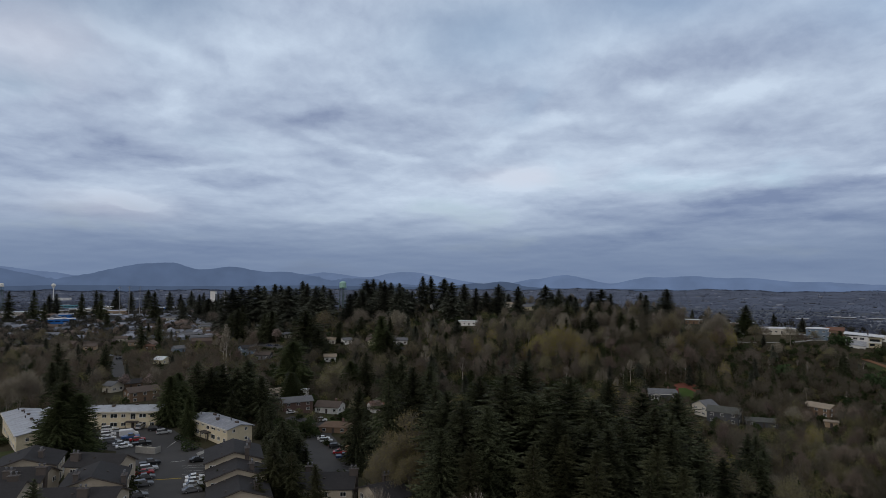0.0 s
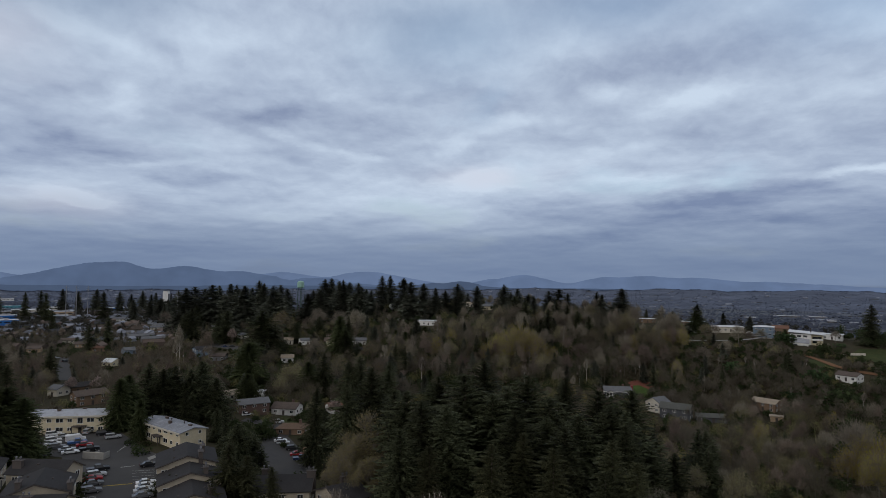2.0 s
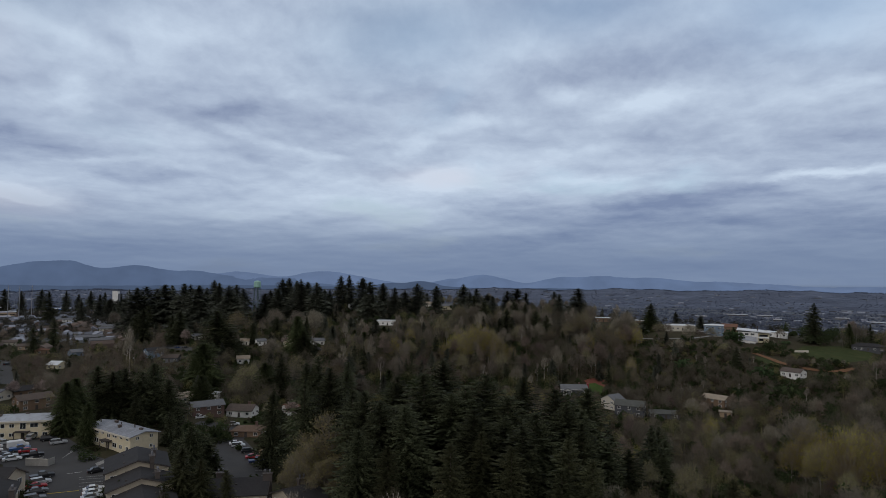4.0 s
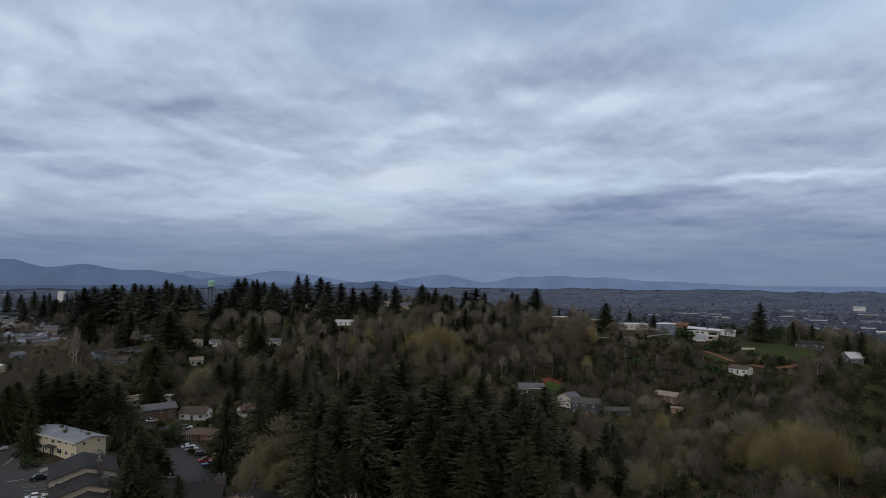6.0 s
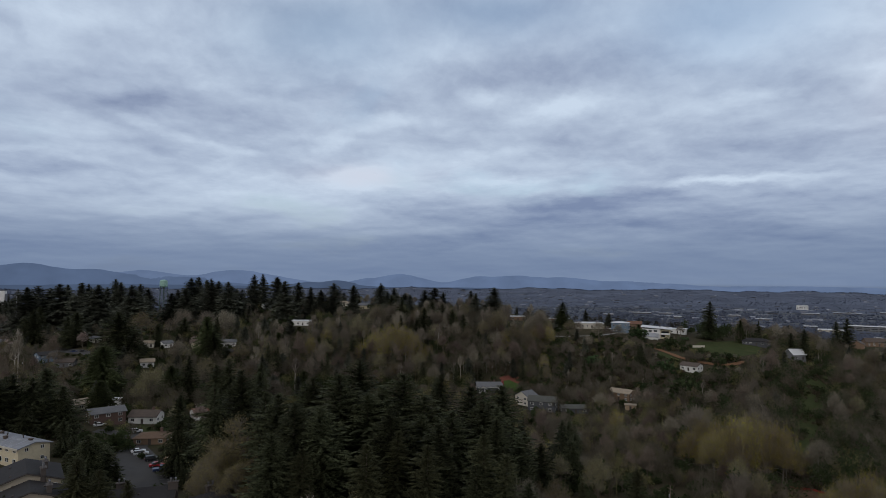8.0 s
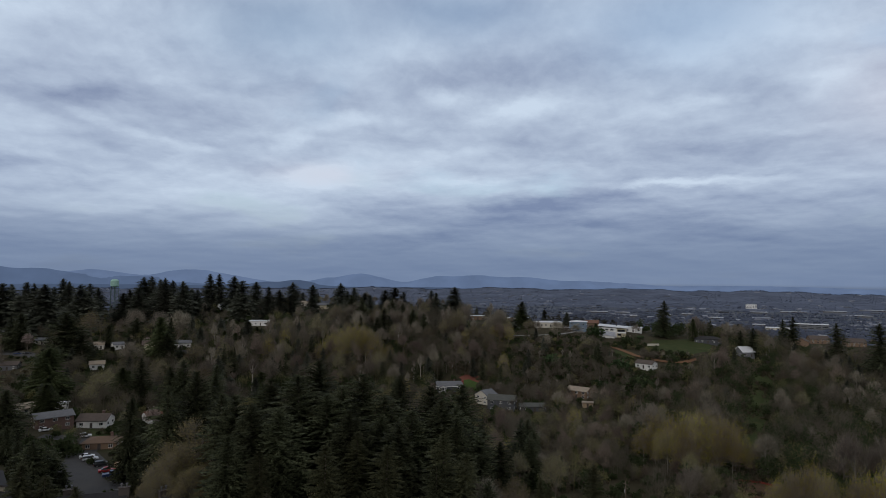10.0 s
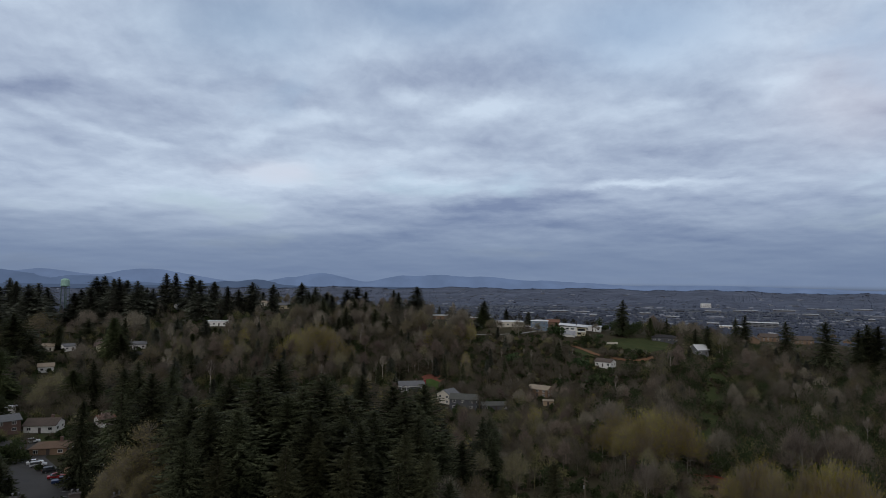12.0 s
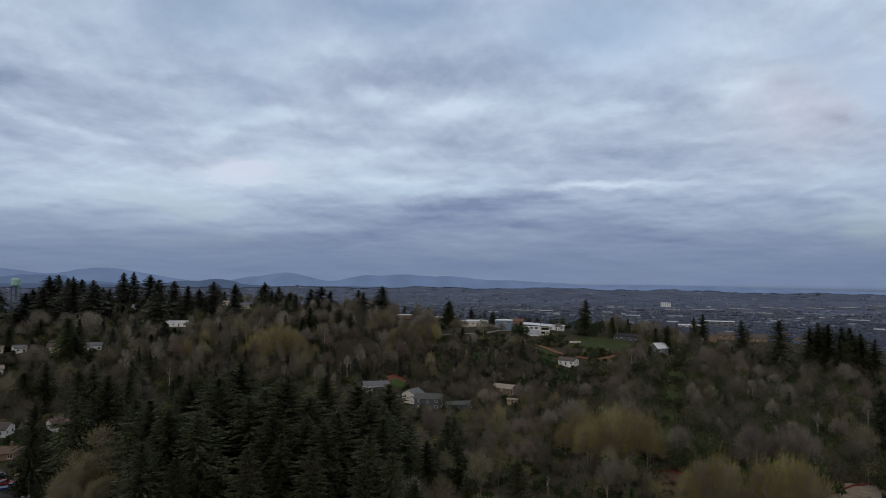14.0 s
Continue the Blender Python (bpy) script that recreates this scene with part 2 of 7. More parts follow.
HAZED_VALLEY = material("hazed_valley_fields", (0.108, 0.122, 0.148), 1.0, vary=0.4, grain=0.4, grain_scale=0.05, stain=0.7, stain_scale=0.006, stain_colour=(0.10, 0.098, 0.085), shine=0.05)
LAWN = material("lawn", (0.047, 0.060, 0.024), 0.95, vary=0.4, grain=0.35, grain_scale=1.5, stain=0.6, stain_scale=0.08, stain_colour=(0.085, 0.080, 0.036), shine=0.05)
YARD = material("fresh_mown_grass", (0.062, 0.098, 0.030), 0.95, vary=0.3, grain=0.35, grain_scale=1.5, stain=0.4, stain_scale=0.1, stain_colour=(0.05, 0.07, 0.025), shine=0.05)
SOIL_PATH = material("orange_brown_soil", (0.190, 0.105, 0.060), 0.95, vary=0.35, grain=0.4, grain_scale=1.2, stain=0.4, stain_scale=0.15, stain_colour=(0.10, 0.070, 0.042), shine=0.05)
DIRT = material("bare_red_brown_soil", (0.120, 0.078, 0.052), 0.95, vary=0.35, grain=0.4, grain_scale=1.2, stain=0.5, stain_scale=0.15, stain_colour=(0.075, 0.062, 0.038), shine=0.05)
ASPHALT = material("worn_asphalt", (0.056, 0.054, 0.053), 0.85, vary=0.25, grain=0.3, grain_scale=3, stain=0.5, stain_scale=0.09, stain_colour=(0.040, 0.040, 0.043))
CONCRETE = material("grey_concrete", (0.26, 0.255, 0.24), 0.9, vary=0.25, grain=0.2, grain_scale=3, stain=0.4, stain_scale=0.4, stain_colour=(0.14, 0.135, 0.12))
LINE = material("white_road_paint", (0.42, 0.42, 0.40), 0.8, vary=0.3, grain=0.4, grain_scale=5)
LINE_YELLOW = material("yellow_road_paint", (0.45, 0.33, 0.04), 0.8, vary=0.3, grain=0.4, grain_scale=5)
GLASS = bpy.data.materials.new("window_glass")
GLASS.use_nodes = True
gb = GLASS.node_tree.nodes["Principled BSDF"]
gb.inputs["Base Color"].default_value, gb.inputs["Roughness"].default_value = (0.018, 0.022, 0.026, 1), 0.08


def paint(name, colour, rough=0.75, **more):
    spec = dict(vary=0.12, grain=0.12, grain_scale=1.4, stain=0.25, stain_scale=0.5, stain_colour=tuple(c * 0.55 for c in colour))
    spec.update(more)
    return material(name, colour, rough, **spec)


CREAM = paint("cream_stucco", (0.60, 0.53, 0.38))
STUCCO = paint("beige_stucco", (0.42, 0.37, 0.29))
WHITE = paint("white_siding", (0.70, 0.70, 0.68))
OFFWHITE = paint("off_white_siding", (0.52, 0.49, 0.42))
TAN = paint("tan_siding", (0.36, 0.27, 0.18))
BROWN = paint("brown_siding", (0.20, 0.135, 0.09))
BRICK = paint("red_brick", (0.130, 0.084, 0.070), grain=0.35, grain_scale=4)
BLUEGREY = paint("blue_grey_siding", (0.150, 0.200, 0.260))
GREYWALL = paint("grey_siding", (0.15, 0.155, 0.165))
DARKWALL = paint("charcoal_siding", (0.075, 0.08, 0.09))
YELLOWWALL = paint("pale_yellow_siding", (0.52, 0.47, 0.33))
BLUE = paint("bright_blue_cladding", (0.03, 0.16, 0.50))
TEAL = paint("teal_cladding", (0.10, 0.28, 0.34))
TRIM = paint("white_trim", (0.72, 0.72, 0.70), vary=0.05)
DARKTRIM = paint("dark_trim", (0.07, 0.06, 0.055), vary=0.05)
SHINGLE_DARK = paint("charcoal_shingles", (0.031, 0.030, 0.032), 0.9, vary=0.25, grain=0.4, grain_scale=2.5)
SHINGLE_GREY = paint("grey_shingles", (0.135, 0.14, 0.15), 0.9, vary=0.25, grain=0.35, grain_scale=2.5)
SHINGLE_BROWN = paint("brown_shingles", (0.100, 0.079, 0.067), 0.9, vary=0.25, grain=0.35, grain_scale=2.5)
SHINGLE_TAN = paint("sandy_shingles", (0.30, 0.25, 0.19), 0.9, vary=0.25, grain=0.35, grain_scale=2.5)
SHINGLE_RUST = paint("faded_rust_brown_shingles", (0.135, 0.090, 0.062), 0.9, vary=0.25, grain=0.3, grain_scale=2.5)
SHINGLE_MOSS = paint("mossy_grey_shingles", (0.085, 0.088, 0.080), 0.9, vary=0.3, grain=0.35, grain_scale=2.5, stain=0.5)
SHINGLE_RED = paint("rust_red_shingles", (0.165, 0.088, 0.060), 0.9, vary=0.25, grain=0.3, grain_scale=2.5)
ROOF_WHITE = paint("white_membrane_roof", (0.62, 0.64, 0.66), 0.6, vary=0.15, stain=0.3, stain_scale=0.3)
ROOF_METAL = paint("weathered_pale_metal_roof", (0.37, 0.39, 0.43), 0.5, vary=0.2, grain=0.3, grain_scale=0.8, stain=0.75, stain_scale=0.16, stain_colour=(0.20, 0.19, 0.18), stretch=(1, 1, 1))
STEEL = material("galvanised_steel", (0.42, 0.43, 0.45), 0.5, 0.6, vary=0.15, grain=0.15, grain_scale=3)
POLE_WOOD = material("weathered_pole_wood", (0.16, 0.13, 0.10), 0.9, vary=0.3, grain=0.4, grain_scale=4)
TANK_GREEN = paint("pale_green_tank_paint", (0.28, 0.46, 0.40))
# far woods and plateau forest: haze painted in as a blue base colour
HAZED_WOOD = material("hazed_trees", (0.132, 0.153, 0.208), 1.0, vary=0.45, stain_scale=0.0025, by_island=0.14, shine=0.05, thin=0.5)
HAZED_RIM = material("hazed_dark_forest", (0.086, 0.103, 0.150), 1.0, vary=0.3, stain_scale=0.01, by_island=0.2, shine=0.05, thin=0.5)
MID_WOOD = material("town_trees_far_off", (0.066, 0.064, 0.054), 1.0, vary=0.3, stain_scale=0.01, by_island=0.6, shine=0.05, thin=0.45)
# far roofs: grey with the haze's blue mixed into the colour
HAZED_ROOF = material("distant_roofs", (0.17, 0.185, 0.22), 0.9, vary=0.2, by_island=0.75)
WOOD_BARE = material("bare_wood_twigs", (0.138, 0.121, 0.091), 0.95, vary=0.6, stain_scale=0.10, by_island=0.2, shine=0.05, thin=0.45)
WOOD_RED = material("reddish_wood_twigs", (0.140, 0.112, 0.086), 0.95, vary=0.6, stain_scale=0.10, by_island=0.2, shine=0.05, thin=0.45)
WOOD_OLIVE = material("olive_wood_buds", (0.195, 0.182, 0.086), 0.95, vary=0.6, stain_scale=0.10, by_island=0.2, shine=0.05, thin=0.45)
WOOD_GREEN = material("evergreen_understorey", (0.051, 0.066, 0.030), 0.9, vary=0.6, stain_scale=0.10, by_island=0.2, shine=0.05, thin=0.45)
LEG_STEEL = paint("dark_green_steel", (0.06, 0.10, 0.085))
TOWN_ROOF = material("town_shingles", (0.12, 0.092, 0.078), 0.9, vary=0.2, by_island=0.6)
ROOF_STAINED = paint("stained_grey_metal_roof", (0.21, 0.22, 0.245), 0.55, vary=0.25, grain=0.3, grain_scale=0.8, stain=0.7, stain_scale=0.2, stain_colour=(0.33, 0.34, 0.37))
CHIMNEY = paint("dark_taupe_chimney_cladding", (0.085, 0.072, 0.066))
FLUE = material("dull_flue_metal", (0.17, 0.17, 0.18), 0.5, 0.5, vary=0.2)
MULCH = material("red_bark_mulch", (0.165, 0.058, 0.040), 0.95, vary=0.3, grain=0.4, grain_scale=1.5, stain=0.4, stain_scale=0.15, stain_colour=(0.09, 0.05, 0.03))
FENCE_RED = material("red_plastic_netting", (0.19, 0.035, 0.026), 0.7, vary=0.3, grain=0.3, grain_scale=3)
PALE_SOIL = material("pale_dry_soil", (0.27, 0.21, 0.155), 0.95, vary=0.35, grain=0.4, grain_scale=1.2, stain=0.6, stain_scale=0.15, stain_colour=(0.13, 0.085, 0.06))
BUD_TAN = material("tan_first_leaves", (0.275, 0.240, 0.115), 0.8, vary=0.3, stain_scale=0.3, by_object=0.2, by_island=0.45, shine=0.05, thin=0.45)
MAST = paint("dull_mast_paint", (0.24, 0.25, 0.27))
MULCH_BRICK = paint("dark_red_brick", (0.22, 0.045, 0.045), grain=0.3, grain_scale=4)

# ---- the lie of the land ----
RANGES = (0, 120, 200, 280, 350, 430, 520, 700, 1000, 1600, 2600, 4200, 4950)
PROFILES = {}


def profile(bearing, *heights):
    """Ground heights along one bearing from the drone, in degrees from the first view's middle, at the distances of RANGES."""
    PROFILES[bearing] = heights


profile(-180, -4, -4, -5, -6, -8, -8, -10, -12, -15, -20, -30, -35, -40)
profile(-60, -3, 0, 0, -3, -5, -6, -7, -8, -8, -20, -38, -38, -45)
profile(-36, -3, 0, 0, -3, -5, -6, -7, -8, -8, -20, -38, -38, -45)
profile(-21, -3, 0, 0, -2, -5, -7, -7, -6, -7, -20, -38, -38, -45)
profile(-10, -3, -4, -7, -9, -7, -2, 4, 9, -3, -25, -40, -36, -45)
profile(3, -3, -4, -9, -12, -10, 3, 13, 24, 2, -30, -50, -32, -40)
profile(15, -3, -4, -9, -13, -13, 5, 16, 20, -8, -40, -58, -24, -40)
profile(28, -3, -4, -9, -13, -13, 8, 15, 4, -30, -58, -62, -20, -40)
profile(40, -3, -6, -13, -15, -12, 2, 8, -5, -35, -62, -62, -18, -45)
profile(52, -3, -10, -14, -18, -18, -14, -10, -9, -40, -62, -62, -24, -50)
profile(64, -3, -12, -14, -17, -18, -18, -17, -20, -45, -62, -62, -30, -50)
profile(120, -4, -6, -8, -10, -12, -14, -15, -20, -30, -40, -45, -45, -50)
profile(180, -4, -4, -5, -6, -8, -8, -10, -12, -15, -20, -30, -35, -40)
BEARINGS = sorted(PROFILES)
LAND = np.array([PROFILES[b] for b in BEARINGS], dtype=float)


def smooth_at(axis, v):
    """The cell of an axis that v lies in, and how far along it, eased."""
    v = np.clip(v, axis[0], axis[-1] - 1e-6)
    i = np.clip(np.searchsorted(axis, v, side="right") - 1, 0, len(axis) - 2)
    axis = np.asarray(axis, dtype=float)
    f = (v - axis[i]) / (axis[i + 1] - axis[i])
    return i, f


def ground_z(x, y):
    """Height of the ground at a place (numbers or arrays)."""
    x, y = np.asarray(x, dtype=float), np.asarray(y, dtype=float)
    r, b = np.hypot(x, y), np.degrees(np.arctan2(x, y))
    i, f = smooth_at(BEARINGS, b)
    f = f * f * (3 - 2 * f)
    j, g = smooth_at(RANGES, r)
    g = g * g * (3 - 2 * g) * 0.5 + g * 0.5
    z = (LAND[i, j] * (1 - f) + LAND[i + 1, j] * f) * (1 - g) + (LAND[i, j + 1] * (1 - f) + LAND[i + 1, j + 1] * f) * g
    far = np.clip((r - 300) / 900, 0, 1)
    lumps = np.sin(x * 0.021 + 1.3) * np.sin(y * 0.017 + 0.4) + 0.5 * np.sin(x * 0.047 + y * 0.031)
    z = z + lumps * (0.5 + 1.5 * far)
    high = np.clip((r - 2700) / 1300, 0, 1)
    z = z + high * (5 * np.sin(b * 0.55 + 1) + 3 * np.sin(b * 1.7) + 1.5 * np.sin(b * 4.1 + 2))
    return z

# ---- building blocks ----
class Shape:
    """Corners and faces of one mesh, with a material number for each face."""

    def __init__(self):
        self.v, self.f, self.m = [], [], []

    def add(self, verts, faces, mat=0, at=None):
        k = len(self.v)
        self.v += [tuple(at @ Vector(p)) for p in verts] if at else [tuple(p) for p in verts]
        self.f += [tuple(i + k for i in f) for f in faces]
        self.m += [mat] * len(faces)
        return self

    def box(self, x0, x1, y0, y1, z0, z1, mat=0, at=None):
        return self.add([(x0, y0, z0), (x1, y0, z0), (x1, y1, z0), (x0, y1, z0), (x0, y0, z1), (x1, y0, z1), (x1, y1, z1), (x0, y1, z1)],
                        [(3, 2, 1, 0), (4, 5, 6, 7), (0, 1, 5, 4), (1, 2, 6, 5), (2, 3, 7, 6), (3, 0, 4, 7)], mat, at)

    def tube(self, a, b, ra, rb, n=6, mat=0, cap=True):
        a, b = Vector(a), Vector(b)
        d = (b - a).normalized()
        u = d.orthogonal().normalized()
        w = d.cross(u)
        ring = [u * math.cos(6.28319 * i / n) + w * math.sin(6.28319 * i / n) for i in range(n)]
        faces = [(i, (i + 1) % n, n + (i + 1) % n, n + i) for i in range(n)]
        if cap:
            faces += [tuple(range(n, 2 * n)), tuple(range(n - 1, -1, -1))]
        return self.add([a + p * ra for p in ring] + [b + p * rb for p in ring], faces, mat)

    def gable(self, w, d, z, rise, over=0.4, thick=0.2, mat=0, at=None):
        """A pitched roof with its ridge along x over a box w by d, of one closed slab a side."""
        x, y = w / 2 + over, d / 2 + over
        drop = rise * over / (d / 2)
        for s in (-1, 1):
            lo, hi = (s * y, z - drop), (0.0, z + rise)
            pts = [(-x, lo[0], lo[1]), (x, lo[0], lo[1]), (x, hi[0], hi[1]), (-x, hi[0], hi[1])]
            self.add(pts + [(p[0], p[1], p[2] + thick) for p in pts], [(3, 2, 1, 0), (4, 5, 6, 7), (0, 1, 5, 4), (1, 2, 6, 5), (2, 3, 7, 6), (3, 0, 4, 7)] if s < 0 else
                     [(0, 1, 2, 3), (7, 6, 5, 4), (4, 5, 1, 0), (5, 6, 2, 1), (6, 7, 3, 2), (7, 4, 0, 3)], mat, at)
        return self

    def hip(self, w, d, z, rise, over=0.5, thick=0.2, mat=0, at=None):
        x, y = w / 2 + over, d / 2 + over
        r = max(w / 2 - d / 2, 0.2)
        v = [(-x, -y, z), (x, -y, z), (x, y, z), (-x, y, z), (-x, -y, z + thick), (x, -y, z + thick), (x, y, z + thick), (-x, y, z + thick), (-r, 0, z + rise), (r, 0, z + rise)]
        return self.add(v, [(3, 2, 1, 0), (0, 1, 5, 4), (1, 2, 6, 5), (2, 3, 7, 6), (3, 0, 4, 7), (4, 5, 9, 8), (5, 6, 9), (6, 7, 8, 9), (7, 4, 8)], mat, at)

    def walls(self, w, d, h, rise=0.0, base=1.5, mat=0, at=None):
        """Outer walls standing on a sunk footing; with a rise, the two short sides end in gables."""
        x, y = w / 2, d / 2
        v = [(-x, -y, -base), (x, -y, -base), (x, y, -base), (-x, y, -base), (-x, -y, h), (x, -y, h), (x, y, h), (-x, y, h), (-x, 0, h + rise), (x, 0, h + rise)]
        if rise:
            f = [(3, 2, 1, 0), (0, 1, 5, 4), (1, 2, 6, 9, 5), (2, 3, 7, 6), (3, 0, 4, 8, 7), (4, 5, 9, 8), (6, 7, 8, 9)]
        else:
            f = [(3, 2, 1, 0), (0, 1, 5, 4), (1, 2, 6, 5), (2, 3, 7, 6), (3, 0, 4, 7), (4, 5, 6, 7)]
            v = v[:8]
        return self.add(v, f, mat, at)

    def mesh(self, name, *mats):
        me = bpy.data.meshes.new(name)
        me.from_pydata(self.v, [], self.f)
        for m in mats:
            me.materials.append(m)
        if len(mats) > 1:
            me.polygons.foreach_set("material_index", self.m)
        return me


def part(name, shape, mat, parent, label="", at=None):
    """One mesh object under a thing or a part. shape: a Shape, or a mesh that alike pieces share."""
    me = shape.mesh(name, mat) if isinstance(shape, Shape) else shape
    ob = new(name, me)
    ob.parent = parent
    if at is not None:
        ob.matrix_basis = at
    if label:
        tagged(ob, label)
    return ob


def empty(name, x, y, z=None, turn=0.0, label="", category="", group="", kind=""):
    ob = new(name)
    ob.empty_display_size = 0.5
    ob.matrix_basis = pose(x, y, float(ground_z(x, y)) if z is None else z, 0, 0, turn)
    return tagged(ob, label, category, group, kind)


def polar(bearing, r):
    return r * math.sin(radians(bearing)), r * math.cos(radians(bearing))


# ---- trees ----
def conifer_meshes(seed, h, width, whorls, per, fine, mat, top=1.0, ragged=0.3, low=0.06, full=0.75, spray=0.30):
    """Trunk and crown of a fir: whorls of drooping boughs, each a row of small hanging sprays."""
    rnd = random.Random(seed)
    trunk = Shape()
    bend = [(rnd.uniform(-.2, .2), rnd.uniform(-.2, .2)) for _ in range(5)]
    for i in range(4):
        z0, z1 = h * i / 4, h * (i + 1) / 4
        r0, r1 = h * 0.013 * (1 - i / 4) + 0.05, h * 0.013 * (1 - (i + 1) / 4) + 0.04
        trunk.tube((*bend[i], z0 - (1.5 if i == 0 else 0)), (*bend[i + 1], z1 * 0.985), r0, r1, 6)
    v, f = [], []

    def tri(a, b, c):
        k = len(v)
        v.extend((a, b, c))
        f.append((k, k + 1, k + 2))

    lopside, ph = rnd.uniform(0, 6.28), rnd.uniform(0, 6.28)
    for i in range(whorls):
        u = low + (1 - low) * (1 - (1 - (i + rnd.uniform(-.4, .4)) / whorls) ** 1.12 if i else 0)
        u = min(max(u, low), 0.99)
        reach = width * ((1 - u) ** full) * top * min(1.0, 0.5 + 3.2 * (1 - u)) * (1 + 0.12 * math.sin(u * 11 + ph)) + 0.25
        for k in range(per):
            a = 6.283 * (k + rnd.random()) / per + i * 2.4
            ln = reach * rnd.uniform(1 - ragged, 1.12) * (1 + 0.13 * math.cos(a - lopside) + 0.16 * math.sin(2 * a + u * 9 + ph))
            if rnd.random() < 0.06:
                ln *= 1.2
            ca, sa = math.cos(a), math.sin(a)
            droop = rnd.uniform(0.22, 0.58) * (1 - 0.55 * u)
            z = (u + rnd.uniform(-1.3, 1.3) * (1 - low) / whorls * min(1, 0.25 + 3 * (1 - u))) * h
            pts = []
            for s in range(fine + 1):
                q = s / fine
                pts.append((ca * ln * q, sa * ln * q, z + ln * ((0.12 + 0.75 * u ** 4) * q - droop * q * q)))
            for s in range(fine):
                q = (s + 0.5) / fine
                sp = ln * spray * (1.1 - 0.7 * q) * rnd.uniform(0.7, 1.3) + 0.15
                (x0, y0, z0), (x1, y1, z1) = pts[s], pts[s + 1]
                for side in (-1, 1):
                    hang = rnd.uniform(0.25, 0.7) * sp
                    out = sp * side
                    tri((x0, y0, z0), (x1 + ca * .3 * sp, y1 + sa * .3 * sp, z1), (x1 * .7 + x0 * .3 - sa * out, y1 * .7 + y0 * .3 + ca * out, z1 - hang))
                if rnd.random() < 0.6:
                    tri((x0, y0, z0), (x1, y1, z1), ((x0 + x1) / 2 + rnd.uniform(-.2, .2), (y0 + y1) / 2 + rnd.uniform(-.2, .2), min(z0, z1) - sp * rnd.uniform(.5, 1.0)))
            x1, y1, z1 = pts[-1]
            e = ln * 0.12 + 0.12
            tri((x1 - sa * e, y1 + ca * e, z1 - e * .4), (x1 + sa * e, y1 - ca * e, z1 - e * .4), (x1 + ca * e * 1.6, y1 + sa * e * 1.6, z1 - e * .2))
    for k in range(5):
        a = 1.257 * k
        tri((0.22 * math.cos(a), 0.22 * math.sin(a), h * 0.93), (0.3 * math.cos(a + 2), 0.3 * math.sin(a + 2), h * 0.93), (0, 0, h + 0.3 * rnd.random()))
    crown = bpy.data.meshes.new("crown")
    crown.from_pydata(v, [], f)
    crown.materials.append(mat)
    return trunk.mesh("trunk", BARK), crown


